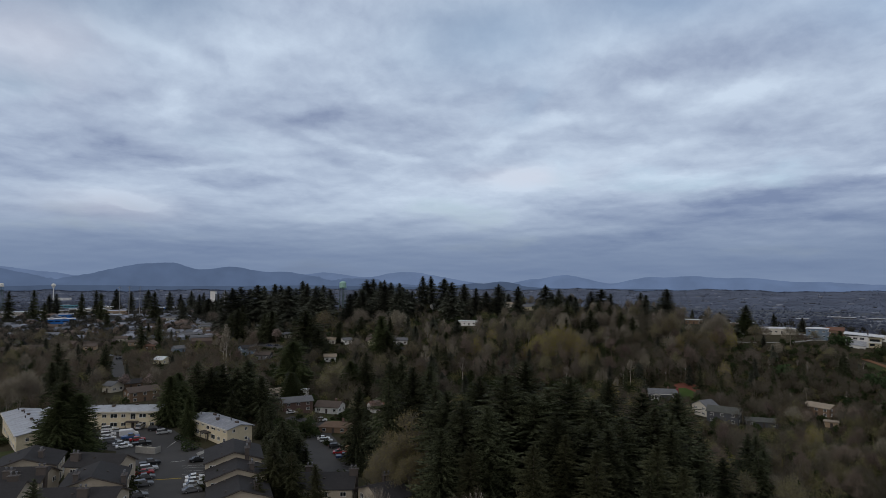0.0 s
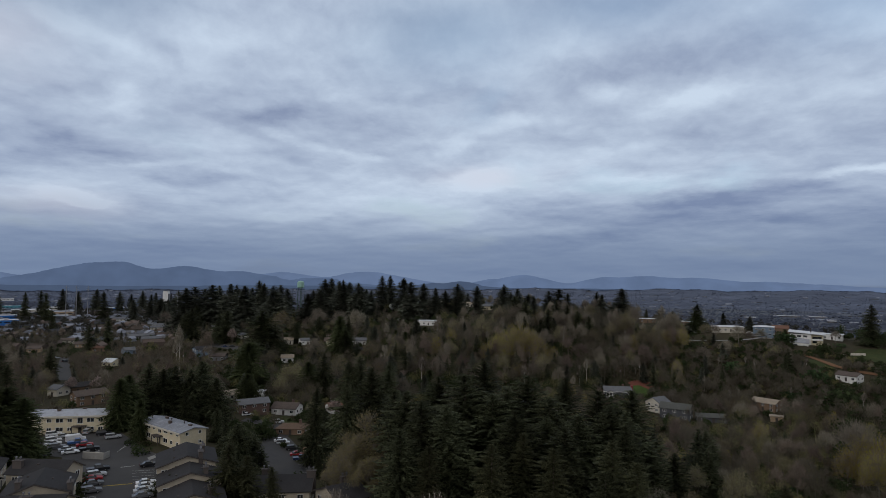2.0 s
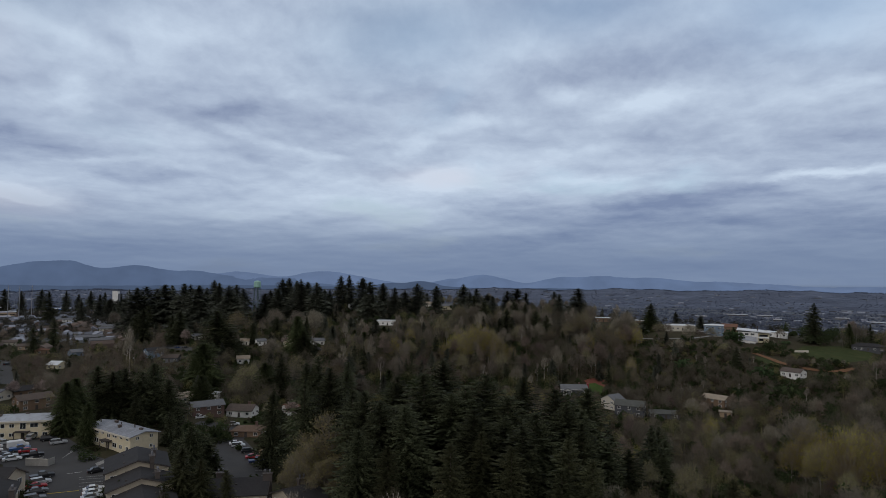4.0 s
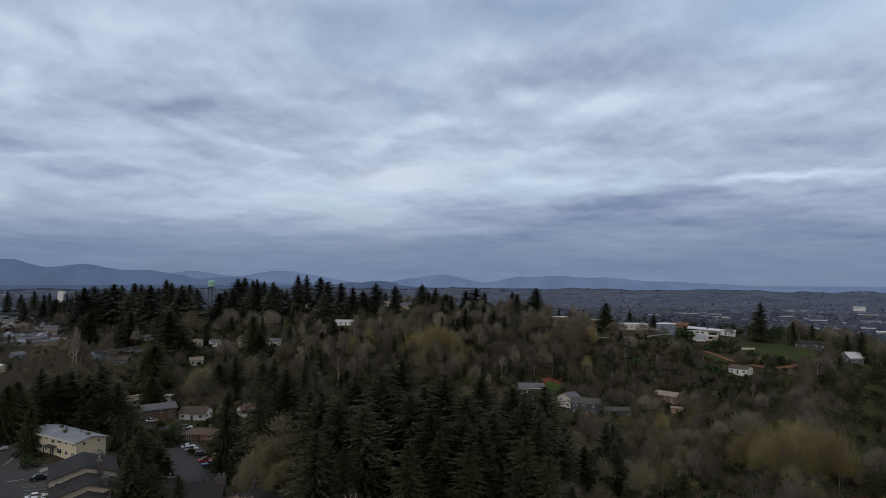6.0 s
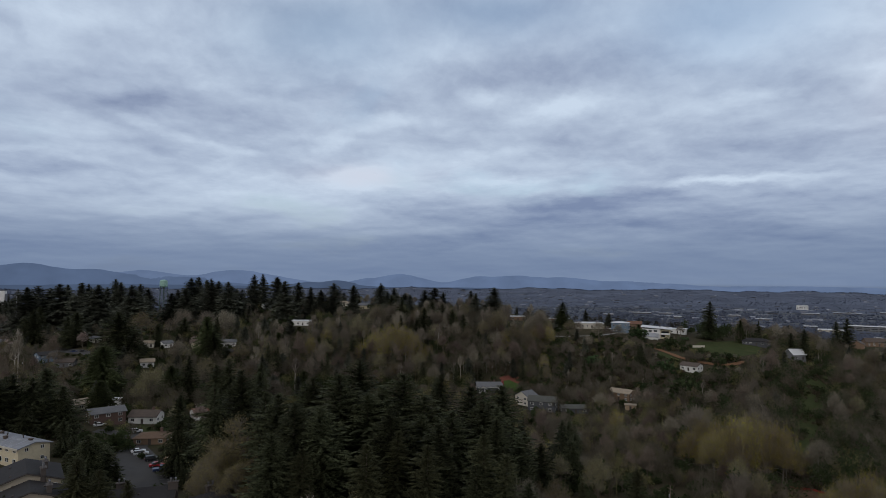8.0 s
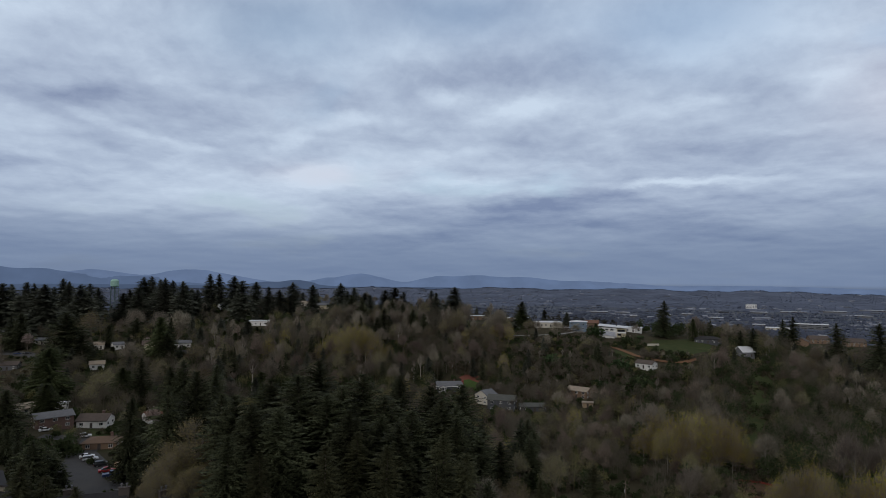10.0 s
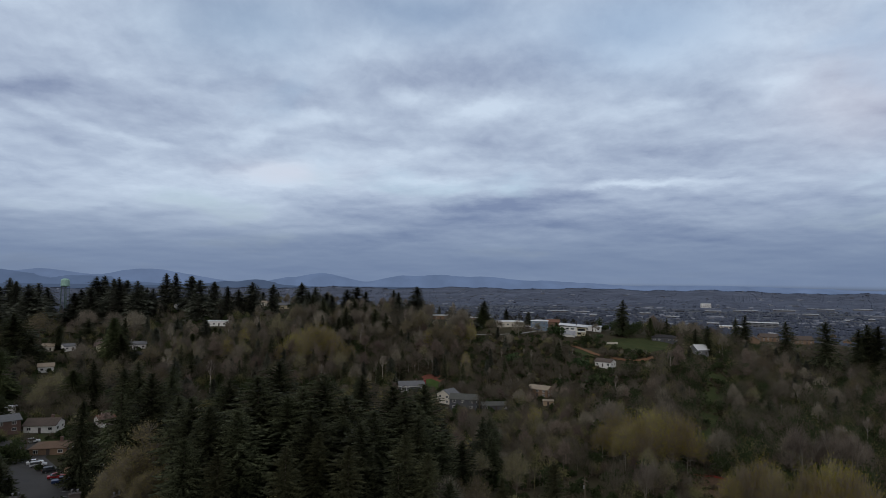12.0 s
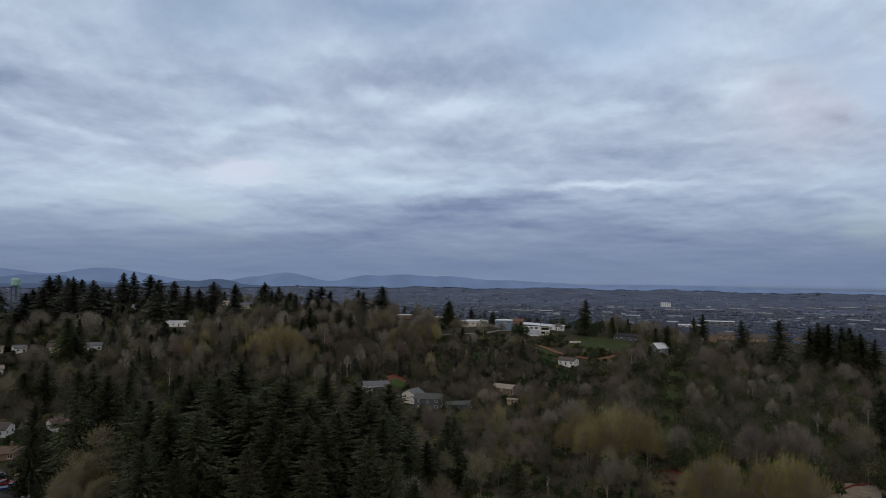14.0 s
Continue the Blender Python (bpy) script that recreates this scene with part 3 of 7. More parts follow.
def broadleaf_meshes(seed, h, width, lobes, twigs, bark, leaf, twig_len=1.5, twig_thick=0.035, leaf_size=0.0, leaf_share=0.0, clear=0.22, upright=0.6, leaf_mat=None, tall=1.0, lump=1.0, stout=1.0):
    """Trunk with limbs and boughs, and a domed crown of several fans of fine twigs (and buds), open between them."""
    rnd = random.Random(seed)
    wood, v, f, fm = Shape(), [], [], []
    lean = Vector((rnd.uniform(-.05, .05), rnd.uniform(-.05, .05), 1)).normalized()
    foot = Vector((0, 0, -1.0))
    fork, head = foot + lean * (1.0 + h * clear), foot + lean * (1.0 + h * 0.66)
    tr = (0.0105 * h + 0.05) * stout
    wood.tube(foot, fork, tr * 1.25, tr * 0.85, 6)
    wood.tube(fork, head, tr * 0.85, tr * 0.25, 5)
    for i in range(lobes):
        q = (i + 0.35) / lobes
        a = 2.4 * i + rnd.uniform(-.4, .4)
        off = width * (0.92 - 0.26 * lump) * math.sqrt(q) * rnd.uniform(0.85, 1.1)
        size = width * rnd.uniform(0.36, 0.52) * lump
        top = h * (1.0 - (0.40 - 0.14 * upright) * (off / width / 0.66) ** 2) * rnd.uniform(1.02 - 0.09 / lump ** 1.4, 1.02)
        deep = size * (1.15 + 0.75 * upright) * tall
        mid = Vector((lean.x * top + math.cos(a) * off, lean.y * top + math.sin(a) * off, max(top - deep, h * clear)))
        base = fork.lerp(head, 0.15 + 0.75 * (1 - q) * rnd.uniform(0.7, 1))
        root = Vector((mid.x * 0.72 + base.x * 0.28, mid.y * 0.72 + base.y * 0.28, max(base.z + 0.4, mid.z - deep * 0.55)))
        wood.tube(base, root, tr * 0.5, tr * 0.30, 4, cap=False)
        wood.tube(root, mid, tr * 0.30, tr * 0.20, 4, cap=False)
        for k in range(6):
            b = 1.05 * k + rnd.uniform(-.3, .3)
            e = rnd.uniform(0.45, 1.0)
            end = mid + Vector((math.cos(b) * size * 0.75 * e, math.sin(b) * size * 0.75 * e, deep * 0.8 * math.sqrt(max(0.05, 1 - 0.6 * e * e))))
            wood.tube(root.lerp(mid, rnd.uniform(.2, 1)), end, tr * 0.22, 0.025, 3, cap=False)
        for k in range(twigs):
            z = rnd.uniform(-0.35, 1.0)
            b = rnd.uniform(0, 6.2832)
            flat = math.sqrt(max(0.0, 1 - z * z))
            d = Vector((math.cos(b) * flat, math.sin(b) * flat, z))
            s = rnd.random() ** 0.38 * (1 + 0.10 * math.sin(3 * b + i) + 0.08 * math.sin(7 * b + 5 * z))
            p = mid + Vector((d.x * size * s, d.y * size * s, d.z * (deep if z > 0 else size * 0.8) * s))
            w = Vector((d.x * 0.75, d.y * 0.75, d.z * 0.6 + 0.25 + 0.55 * upright)) + Vector((rnd.uniform(-.3, .3), rnd.uniform(-.3, .3), rnd.uniform(-.3, .3)))
            w.normalize()
            ln = twig_len * rnd.uniform(0.6, 1.3)
            side = Vector((rnd.uniform(-1, 1), rnd.uniform(-1, 1), rnd.uniform(-.4, .4))).cross(w).normalized() * twig_thick
            n = len(v)
            v.extend((tuple(p - w * ln * .75 - side), tuple(p - w * ln * .75 + side), tuple(p + w * ln * .25)))
            f.append((n, n + 1, n + 2))
            fm.append(0)
            for _ in range(int(leaf_share + rnd.random())):
                c = p + w * ln * rnd.uniform(-.5, .3)
                u = Vector((rnd.uniform(-1, 1), rnd.uniform(-1, 1), rnd.uniform(-1, 1))).normalized() * leaf_size * rnd.uniform(.6, 1.3)
                g = u.orthogonal().normalized() * leaf_size * rnd.uniform(.5, .9)
                n = len(v)
                v.extend((tuple(c - u), tuple(c + g), tuple(c + u), tuple(c - g)))
                f.append((n, n + 1, n + 2, n + 3))
                fm.append(1 if leaf_mat else 0)
    crown = bpy.data.meshes.new("crown")
    crown.from_pydata(v, [], f)
    crown.materials.append(leaf)
    if leaf_mat:
        crown.materials.append(leaf_mat)
        crown.polygons.foreach_set("material_index", fm)
    return wood.mesh("trunk", bark), crown


def shrub_mesh(seed, h, w, count, size, mat):
    """A bush: a lumpy heap of small leaf clumps, open at its rim."""
    rnd = random.Random(seed)
    v, f = [], []
    lobes = [(rnd.uniform(-.5, .5) * w, rnd.uniform(-.5, .5) * w, rnd.uniform(.35, .65) * h, rnd.uniform(.3, .5)) for _ in range(6)]
    for _ in range(count):
        lx, ly, lz, lr = rnd.choice(lobes)
        d = Vector((rnd.gauss(0, 1), rnd.gauss(0, 1), rnd.gauss(0, 1))).normalized() * rnd.uniform(.55, 1.05)
        p = Vector((lx + d.x * lr * w, ly + d.y * lr * w, max(0.1, lz + d.z * lr * h)))
        a = Vector((rnd.uniform(-1, 1), rnd.uniform(-1, 1), rnd.uniform(-1, 1))).normalized() * size * rnd.uniform(.6, 1.3)
        b = a.orthogonal().normalized() * size * .8
        k = len(v)
        v.extend((tuple(p - a), tuple(p + b), tuple(p + a), tuple(p - b)))
        f.append((k, k + 1, k + 2, k + 3))
    me = bpy.data.meshes.new("foliage")
    me.from_pydata(v, [], f)
    me.materials.append(mat)
    return me


KINDS = {}


def species(key, name, label, category, made):
    """One kind of tree: several shapes that its copies share."""
    KINDS[key] = (name, label, category, made)


def plant(key, x, y, h, spread=1.0, group="", label="", z=None, turn=None, pick=None):
    """A tree of that kind, as high as given, standing on the ground."""
    name, text, category, made = KINDS[key]
    rnd = random.Random(int(x * 131 + y * 977))
    trunk, crown, size = made[rnd.randrange(len(made)) if pick is None else pick % len(made)]
    ob = new(name)
    ob.empty_display_size = 0.5
    s = h / size
    ob.matrix_basis = Matrix.LocRotScale((x, y, float(ground_z(x, y)) - 0.1 if z is None else z), Euler((radians(rnd.uniform(-2, 2)), radians(rnd.uniform(-2, 2)), rnd.uniform(0, 6.28) if turn is None else turn)), (s * spread, s * spread, s))
    tagged(ob, label or text, category, group)
    if trunk:
        part("trunk", trunk, None, ob)
    part("crown", crown, None, ob)
    return ob


species("fir", "fir_tree", "tall dark green fir with drooping boughs", "tree",
        [(*conifer_meshes(10 + i, 30, 7.8, 42, 10, 9, FIR, ragged=0.42, full=0.52, spray=0.15), 30) for i in range(5)])
species("big_fir", "fir_tree", "tall dark fir with dense drooping boughs, close by", "tree",
        [(*conifer_meshes(30 + i, 32, 9.4, 52, 11, 12, FIR, ragged=0.45, low=0.03, full=0.52, spray=0.13), 32) for i in range(4)])
species("slim_fir", "fir_tree", "slim pointed dark green fir", "tree",
        [(*conifer_meshes(50 + i, 25, 4.6, 36, 7, 3, FIR, ragged=0.38, full=0.62), 25) for i in range(4)])
species("pale_fir", "fir_tree", "grey-green young fir with feathery boughs", "tree",
        [(*conifer_meshes(60 + i, 24, 5.6, 46, 10, 11, FIR_PALE, ragged=0.42, low=0.03, full=0.6, spray=0.14), 24) for i in range(2)])
species("cedar", "cedar_tree", "broad dense dark green cedar", "tree",
        [(*conifer_meshes(70 + i, 20, 5.6, 46, 14, 8, CEDAR, ragged=0.32, low=0.03, full=0.42, spray=0.14), 20) for i in range(3)])
# the same fir, further off, in the haze-paled needle colour
species("far_fir", "far_fir_tree", "dark green hillside fir, its needle colour paled for haze", "tree",
        [(*conifer_meshes(80 + i, 28, 5.6 + 0.7 * (i % 3), 38, 11, 4, FIR_HAZED, ragged=0.45, full=0.44 + 0.07 * (i % 3), spray=0.27), 28) for i in range(6)])
species("bare", "bare_tree", "bare grey-brown broadleaf tree with fine twigs", "tree",
        [(*broadleaf_meshes(100 + i, 20, 6.5, 8, 250, BARK_GREY, TWIG, 2.2, 0.034, clear=0.18, upright=0.7), 20) for i in range(5)])
species("alder", "alder_tree", "slender bare alder with a pale trunk", "tree",
        [(*broadleaf_meshes(120 + i, 20, 3.6, 6, 190, BARK_PALE, TWIG, 2.0, 0.032, clear=0.42, upright=1.0), 20) for i in range(5)])
# red alder, broader than the pale alder above
species("red_alder", "red_twig_tree", "bare reddish-brown tree in early bud", "tree",
        [(*broadleaf_meshes(140 + i, 18, 5.6, 8, 230, BARK, TWIG_RED, 1.9, 0.036, clear=0.14, upright=0.6), 18) for i in range(4)])
species("budding", "budding_tree", "broadleaf tree with yellow-green spring buds", "tree",
        [(*broadleaf_meshes(160 + i, 20, 6.0, 14, 190, BARK_GREY, TWIG_RED, 2.0, 0.032, 0.115, 2.1, clear=0.05, upright=0.9, leaf_mat=BUD, tall=1.9, lump=0.85, stout=0.65), 20) for i in range(3)])
species("olive", "budding_tree", "broadleaf tree with olive spring buds", "tree",
        [(*broadleaf_meshes(180 + i, 18, 5.6, 8, 170, BARK, TWIG, 1.7, 0.030, 0.17, 1.3, clear=0.12, upright=0.7, leaf_mat=BUD_OLIVE), 18) for i in range(4)])
species("fine_olive", "broadleaf_tree", "broad tan-olive tree in first spring leaf", "tree",
        [(*broadleaf_meshes(240 + i, 16, 7.2, 32, 135, BARK_GREY, TWIG, 1.3, 0.022, 0.10, 1.9, clear=0.08, upright=0.15, leaf_mat=BUD_TAN, lump=0.48), 16) for i in range(2)])
species("fine_bare", "bare_tree", "small bare tree with fine pale twigs", "tree",
        [(*broadleaf_meshes(250 + i, 10, 3.4, 9, 240, BARK_PALE, TWIG, 1.2, 0.012, clear=0.1, upright=0.8), 10) for i in range(2)])
species("shrub", "shrub", "low evergreen garden shrub", "shrub", [(None, shrub_mesh(200 + i, 3, 3.2, 230, 0.32, SHRUB), 3) for i in range(3)])
species("blossom", "blossom_tree", "small tree in pale blossom", "tree",
        [(*broadleaf_meshes(220 + i, 8, 3.2, 7, 110, BARK, TWIG, 0.9, 0.03, 0.17, 2.2, leaf_mat=BLOSSOM), 8) for i in range(2)])

# ---- ground: one sheet to the horizon ----
def ground_sheet():
    rings = np.concatenate([[0, 30, 60], np.arange(80, 620, 9.0), np.geomspace(630, 4950, 70)])
    turns = np.concatenate([np.arange(-180, -45, 5.0), np.arange(-45, 70, 0.75), np.arange(70, 180.1, 5.0)])
    R, B = np.meshgrid(rings[1:], np.radians(turns), indexing="ij")
    X, Y = R * np.sin(B), R * np.cos(B)
    Z = ground_z(X, Y)
    nr, nb = R.shape
    verts = [(0, 0, float(ground_z(0, 0)))] + list(zip(X.ravel().tolist(), Y.ravel().tolist(), Z.ravel().tolist()))
    faces, mats = [], []
    for j in range(nb - 1):
        faces.append((0, 1 + j + 1, 1 + j))
        mats.append(0)
    for i in range(nr - 1):
        # farther rings take the haze-tinted colours
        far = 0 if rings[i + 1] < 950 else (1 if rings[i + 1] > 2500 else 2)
        for j in range(nb - 1):
            a = 1 + i * nb + j
            faces.append((a, a + 1, a + 1 + nb, a + nb))
            mats.append(far)
    me = bpy.data.meshes.new("ground")
    me.from_pydata(verts, [], faces)
    for m in (GROUND, HAZED_LAND, HAZED_VALLEY):
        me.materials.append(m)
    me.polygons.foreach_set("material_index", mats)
    me.shade_smooth()
    return tagged(new("ground", me), "rolling brown-green ground reaching to the horizon", "ground", kind="structure")


ground_sheet()


def backdrop(name, label, r, colour, foot, bumps, b0=-60, b1=85, rough=3.0, seed=0):
    """A far mountain range: a ridge of rounded tops (bearing, half width, height over the eye's level), faded by
    distance: its haze colour is a glow.
    """
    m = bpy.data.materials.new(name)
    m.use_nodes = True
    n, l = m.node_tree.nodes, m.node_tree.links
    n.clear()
    # emission in the haze colour, so no light shades the range
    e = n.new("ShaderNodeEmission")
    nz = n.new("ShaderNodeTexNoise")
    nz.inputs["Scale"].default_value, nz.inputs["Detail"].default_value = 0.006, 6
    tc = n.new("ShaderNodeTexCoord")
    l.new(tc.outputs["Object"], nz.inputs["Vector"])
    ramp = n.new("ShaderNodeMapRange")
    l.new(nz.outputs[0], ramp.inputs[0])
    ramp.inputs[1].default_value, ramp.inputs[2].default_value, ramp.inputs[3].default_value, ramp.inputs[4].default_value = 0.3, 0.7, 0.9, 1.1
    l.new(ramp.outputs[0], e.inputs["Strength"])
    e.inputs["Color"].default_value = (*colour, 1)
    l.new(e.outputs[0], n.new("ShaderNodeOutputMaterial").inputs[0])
    verts, faces = [], []
    turns = np.arange(b0, b1, 0.08)
    for b in turns:
        top = foot
        top += sum(((hgt - foot) * math.exp(-abs((b - c) / w) ** 1.7)) ** 4 for c, w, hgt in bumps) ** 0.25
        top += rough * (noise.fractal(Vector((b * 0.35, seed, 0)), 0.6, 2.0, 8) - 0.2) + rough * 0.5 * noise.ridged_multi_fractal(Vector((b * 0.22, seed + 4, 0)), 0.8, 2.1, 5, 1.0, 2.0)
        x, y = polar(b, r)
        x2, y2 = polar(b, r - 180)
        x3, y3 = polar(b, r + 25)
        verts += [(x2, y2, -120), (x2 * .6 + x * .4, y2 * .6 + y * .4, (EYE + top) * .45 - 20), (x, y, EYE + top), (x3, y3, -120)]
    for i in range(len(turns) - 1):
        for k in range(3):
            a = i * 4 + k
            faces.append((a, a + 4, a + 5, a + 1))
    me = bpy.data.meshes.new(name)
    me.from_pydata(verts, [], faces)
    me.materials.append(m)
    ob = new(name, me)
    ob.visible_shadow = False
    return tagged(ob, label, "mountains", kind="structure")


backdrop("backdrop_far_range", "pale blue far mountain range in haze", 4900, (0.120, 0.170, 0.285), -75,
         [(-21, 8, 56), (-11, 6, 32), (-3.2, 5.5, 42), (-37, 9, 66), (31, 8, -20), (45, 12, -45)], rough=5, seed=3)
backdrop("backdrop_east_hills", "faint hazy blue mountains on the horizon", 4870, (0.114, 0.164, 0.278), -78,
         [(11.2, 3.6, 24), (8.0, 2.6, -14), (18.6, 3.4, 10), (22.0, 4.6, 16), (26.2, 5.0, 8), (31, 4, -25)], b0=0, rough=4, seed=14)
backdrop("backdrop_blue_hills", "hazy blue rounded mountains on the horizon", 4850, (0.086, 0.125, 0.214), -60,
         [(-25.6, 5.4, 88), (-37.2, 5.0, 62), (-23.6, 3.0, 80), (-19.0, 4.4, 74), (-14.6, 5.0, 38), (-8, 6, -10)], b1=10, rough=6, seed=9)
backdrop("backdrop_near_hill", "low hill on the horizon, glowing dark blue for haze", 4800, (0.062, 0.090, 0.152), -72,
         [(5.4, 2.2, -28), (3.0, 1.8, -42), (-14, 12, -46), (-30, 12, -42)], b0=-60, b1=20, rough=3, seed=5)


def draped(name, outline, lift, mat, label, category, step=4.0, kind="structure"):
    """A flat surface laid on the ground inside an outline (x, y corners, in order)."""
    bm = bmesh.new()
    bm.faces.new([bm.verts.new((x, y, 0)) for x, y in outline])
    xs, ys = [p[0] for p in outline], [p[1] for p in outline]
    for axis, lo, hi in ((0, min(xs), max(xs)), (1, min(ys), max(ys))):
        k = lo + step
        while k < hi:
            co, no = [0, 0, 0], [0, 0, 0]
            co[axis], no[axis] = k, 1
            bmesh.ops.bisect_plane(bm, geom=bm.verts[:] + bm.edges[:] + bm.faces[:], plane_co=co, plane_no=no)
            k += step
    for v in bm.verts:
        v.co.z = float(ground_z(v.co.x, v.co.y)) + lift
    bmesh.ops.recalc_face_normals(bm, faces=bm.faces)
    if sum(f.normal.z for f in bm.faces) < 0:
        bmesh.ops.reverse_faces(bm, faces=bm.faces)
    me = bpy.data.meshes.new(name)
    bm.to_mesh(me)
    bm.free()
    me.materials.append(mat)
    return tagged(new(name, me), label, category, kind=kind)


def strip(name, points, width, lift, mat, label, category, kind="structure"):
    """A road or line along points (x, y)."""
    verts, faces = [], []
    line = []
    for (x0, y0), (x1, y1) in zip(points, points[1:]):
        n = max(1, int(math.hypot(x1 - x0, y1 - y0) / 5))
        line += [(x0 + (x1 - x0) * k / n, y0 + (y1 - y0) * k / n) for k in range(n)]
    line.append(points[-1])
    for i, (x, y) in enumerate(line):
        a, b = line[max(i - 1, 0)], line[min(i + 1, len(line) - 1)]
        d = Vector((b[0] - a[0], b[1] - a[1])).normalized()
        for s in (-1, 0, 1):
            px, py = x - d.y * s * width / 2, y + d.x * s * width / 2
            verts.append((px, py, float(ground_z(px, py)) + lift))
    for i in range(len(line) - 1):
        for k in (0, 1):
            a = i * 3 + k
            faces.append((a, a + 3, a + 4, a + 1))
    me = bpy.data.meshes.new(name)
    me.from_pydata(verts, [], faces)
    me.materials.append(mat)
    me.update()
    if me.polygons[0].normal.z < 0:
        me.flip_normals()
    return tagged(new(name, me), label, category, kind=kind)


KEEP, VIEWS = [], []


def clearing(x, y, r, z=None, keep_in_view=True):
    """Ground that stays free of wild trees, and a wedge before it kept low to fit the camera's view."""
    KEEP.append((x, y, r))
    if keep_in_view:
        d = math.hypot(x, y)
        VIEWS.append((math.degrees(math.atan2(x, y)), math.degrees(math.atan(r * 0.52 / d)), d, float(ground_z(x, y)) + 0.6 if z is None else z))


def free(x, y, top, margin=2.0):
    for kx, ky, kr in KEEP:
        if (x - kx) ** 2 + (y - ky) ** 2 < (kr + margin) ** 2:
            return False
    d, b = math.hypot(x, y), math.degrees(math.atan2(x, y))
    wide = math.degrees(math.atan(3.0 / d))
    # no tree may rise into the camera's sight line to a kept place
    for vb, half, vd, vz in VIEWS:
        if d < vd and abs(b - vb) < half + wide * 0.7 and top > EYE + (vz - EYE) * d / vd:
            return False
    return True

# ---- houses ----
def window_meshes(w, h):
    fr, pane = Shape(), Shape()
    t = 0.09
    for a in ((-w / 2, w / 2, -h / 2, -h / 2 + t), (-w / 2, w / 2, h / 2 - t, h / 2), (-w / 2, -w / 2 + t, -h / 2 + t, h / 2 - t), (w / 2 - t, w / 2, -h / 2 + t, h / 2 - t), (-t / 2, t / 2, -h / 2 + t, h / 2 - t)):
        fr.box(a[0], a[1], -0.08, 0.02, a[2], a[3])
    pane.box(-w / 2 + t, w / 2 - t, -0.03, 0.02, -h / 2 + t, h / 2 - t)
    return fr.mesh("window", TRIM), pane.mesh("pane", GLASS)


WINDOW = {k: window_meshes(*k) for k in ((1.5, 1.2), (1.0, 1.0), (2.4, 1.4), (1.8, 2.0))}
DOOR = Shape().box(-0.5, 0.5, -0.06, 0.02, 0, 2.05).mesh("door", DARKTRIM)


def window(parent, x, y, z, turn, size=(1.5, 1.2)):
    fr, pane = WINDOW[size]
    ob = part("window", fr, None, parent, at=pose(x, y, z, 0, 0, turn))
    part("pane", pane, None, ob)
    return ob


def facade(parent, w, d, h, sides="fblr", storeys=1, per=0, size=(1.5, 1.2), door=True, skip=(), foot=0.0):
    """Rows of windows on the walls: f front, b back, l left, r right."""
    tall = h / storeys
    for s in sides:
        length = w if s in "fb" else d
        n = max(1, int(length / 3.4)) if not per or s in "lr" else per
        for k in range(n):
            q = -length / 2 + length * (k + 0.5) / n
            for st in range(storeys):
                z = foot + st * tall + min(1.55, tall * 0.58)
                if door and s == "f" and k == n // 2 and st == 0:
                    part("door", DOOR, None, parent, at=pose(q, -d / 2 - 0.02, foot))
                    continue
                if s == "f":
                    window(parent, q, -d / 2, z, 0, size)
                elif s == "b":
                    window(parent, q, d / 2, z, 180, size)
                elif s == "l":
                    window(parent, -w / 2, q, z, -90, size)
                else:
                    window(parent, w / 2, q, z, 90, size)


def house(x, y, turn, w, d, h, roof="gable", rise=1.7, wall=WHITE, top=SHINGLE_GREY, storeys=1, chimney=0, label="", keep_in_view=True, room=1.0, sides="flr", name="house", category="house", over=0.5, z=None, size=(1.5, 1.2)):
    """A small house: walls, roof, windows, a door and perhaps a chimney. Its front looks along its own -y."""
    ob = empty(name, x, y, z, turn, label or "small detached family house", category)
    rr = 0.0 if roof in ("flat", "hip") else rise
    part("wall", Shape().walls(w, d, h, rr, 2.5), wall, ob)
    r = Shape()
    if roof == "gable":
        r.gable(w, d, h, rise, over, 0.18)
    elif roof == "hip":
        r.hip(w, d, h, rise, over)
    else:
        r.box(-w / 2 - over, w / 2 + over, -d / 2 - over, d / 2 + over, h + 0.003, h + 0.35)
    roof_ob = part("roof", r, top, ob)
    if chimney:
        part("chimney", Shape().box(-0.45, 0.45, -0.35, 0.35, h * 0.8, h + rise + 0.9).box(-0.55, 0.55, -0.45, 0.45, h + rise + 0.9, h + rise + 1.05), BRICK, roof_ob, at=pose(w * 0.22, d * 0.12, 0))
    if math.hypot(x, y) > 520:
        sides = "f"
    facade(ob, w, d, h, sides, storeys, size=size)
    clearing(x, y, math.hypot(w, d) / 2 * room + 1.0, float(ob.matrix_basis.translation.z) + h * 0.72, keep_in_view)
    return ob


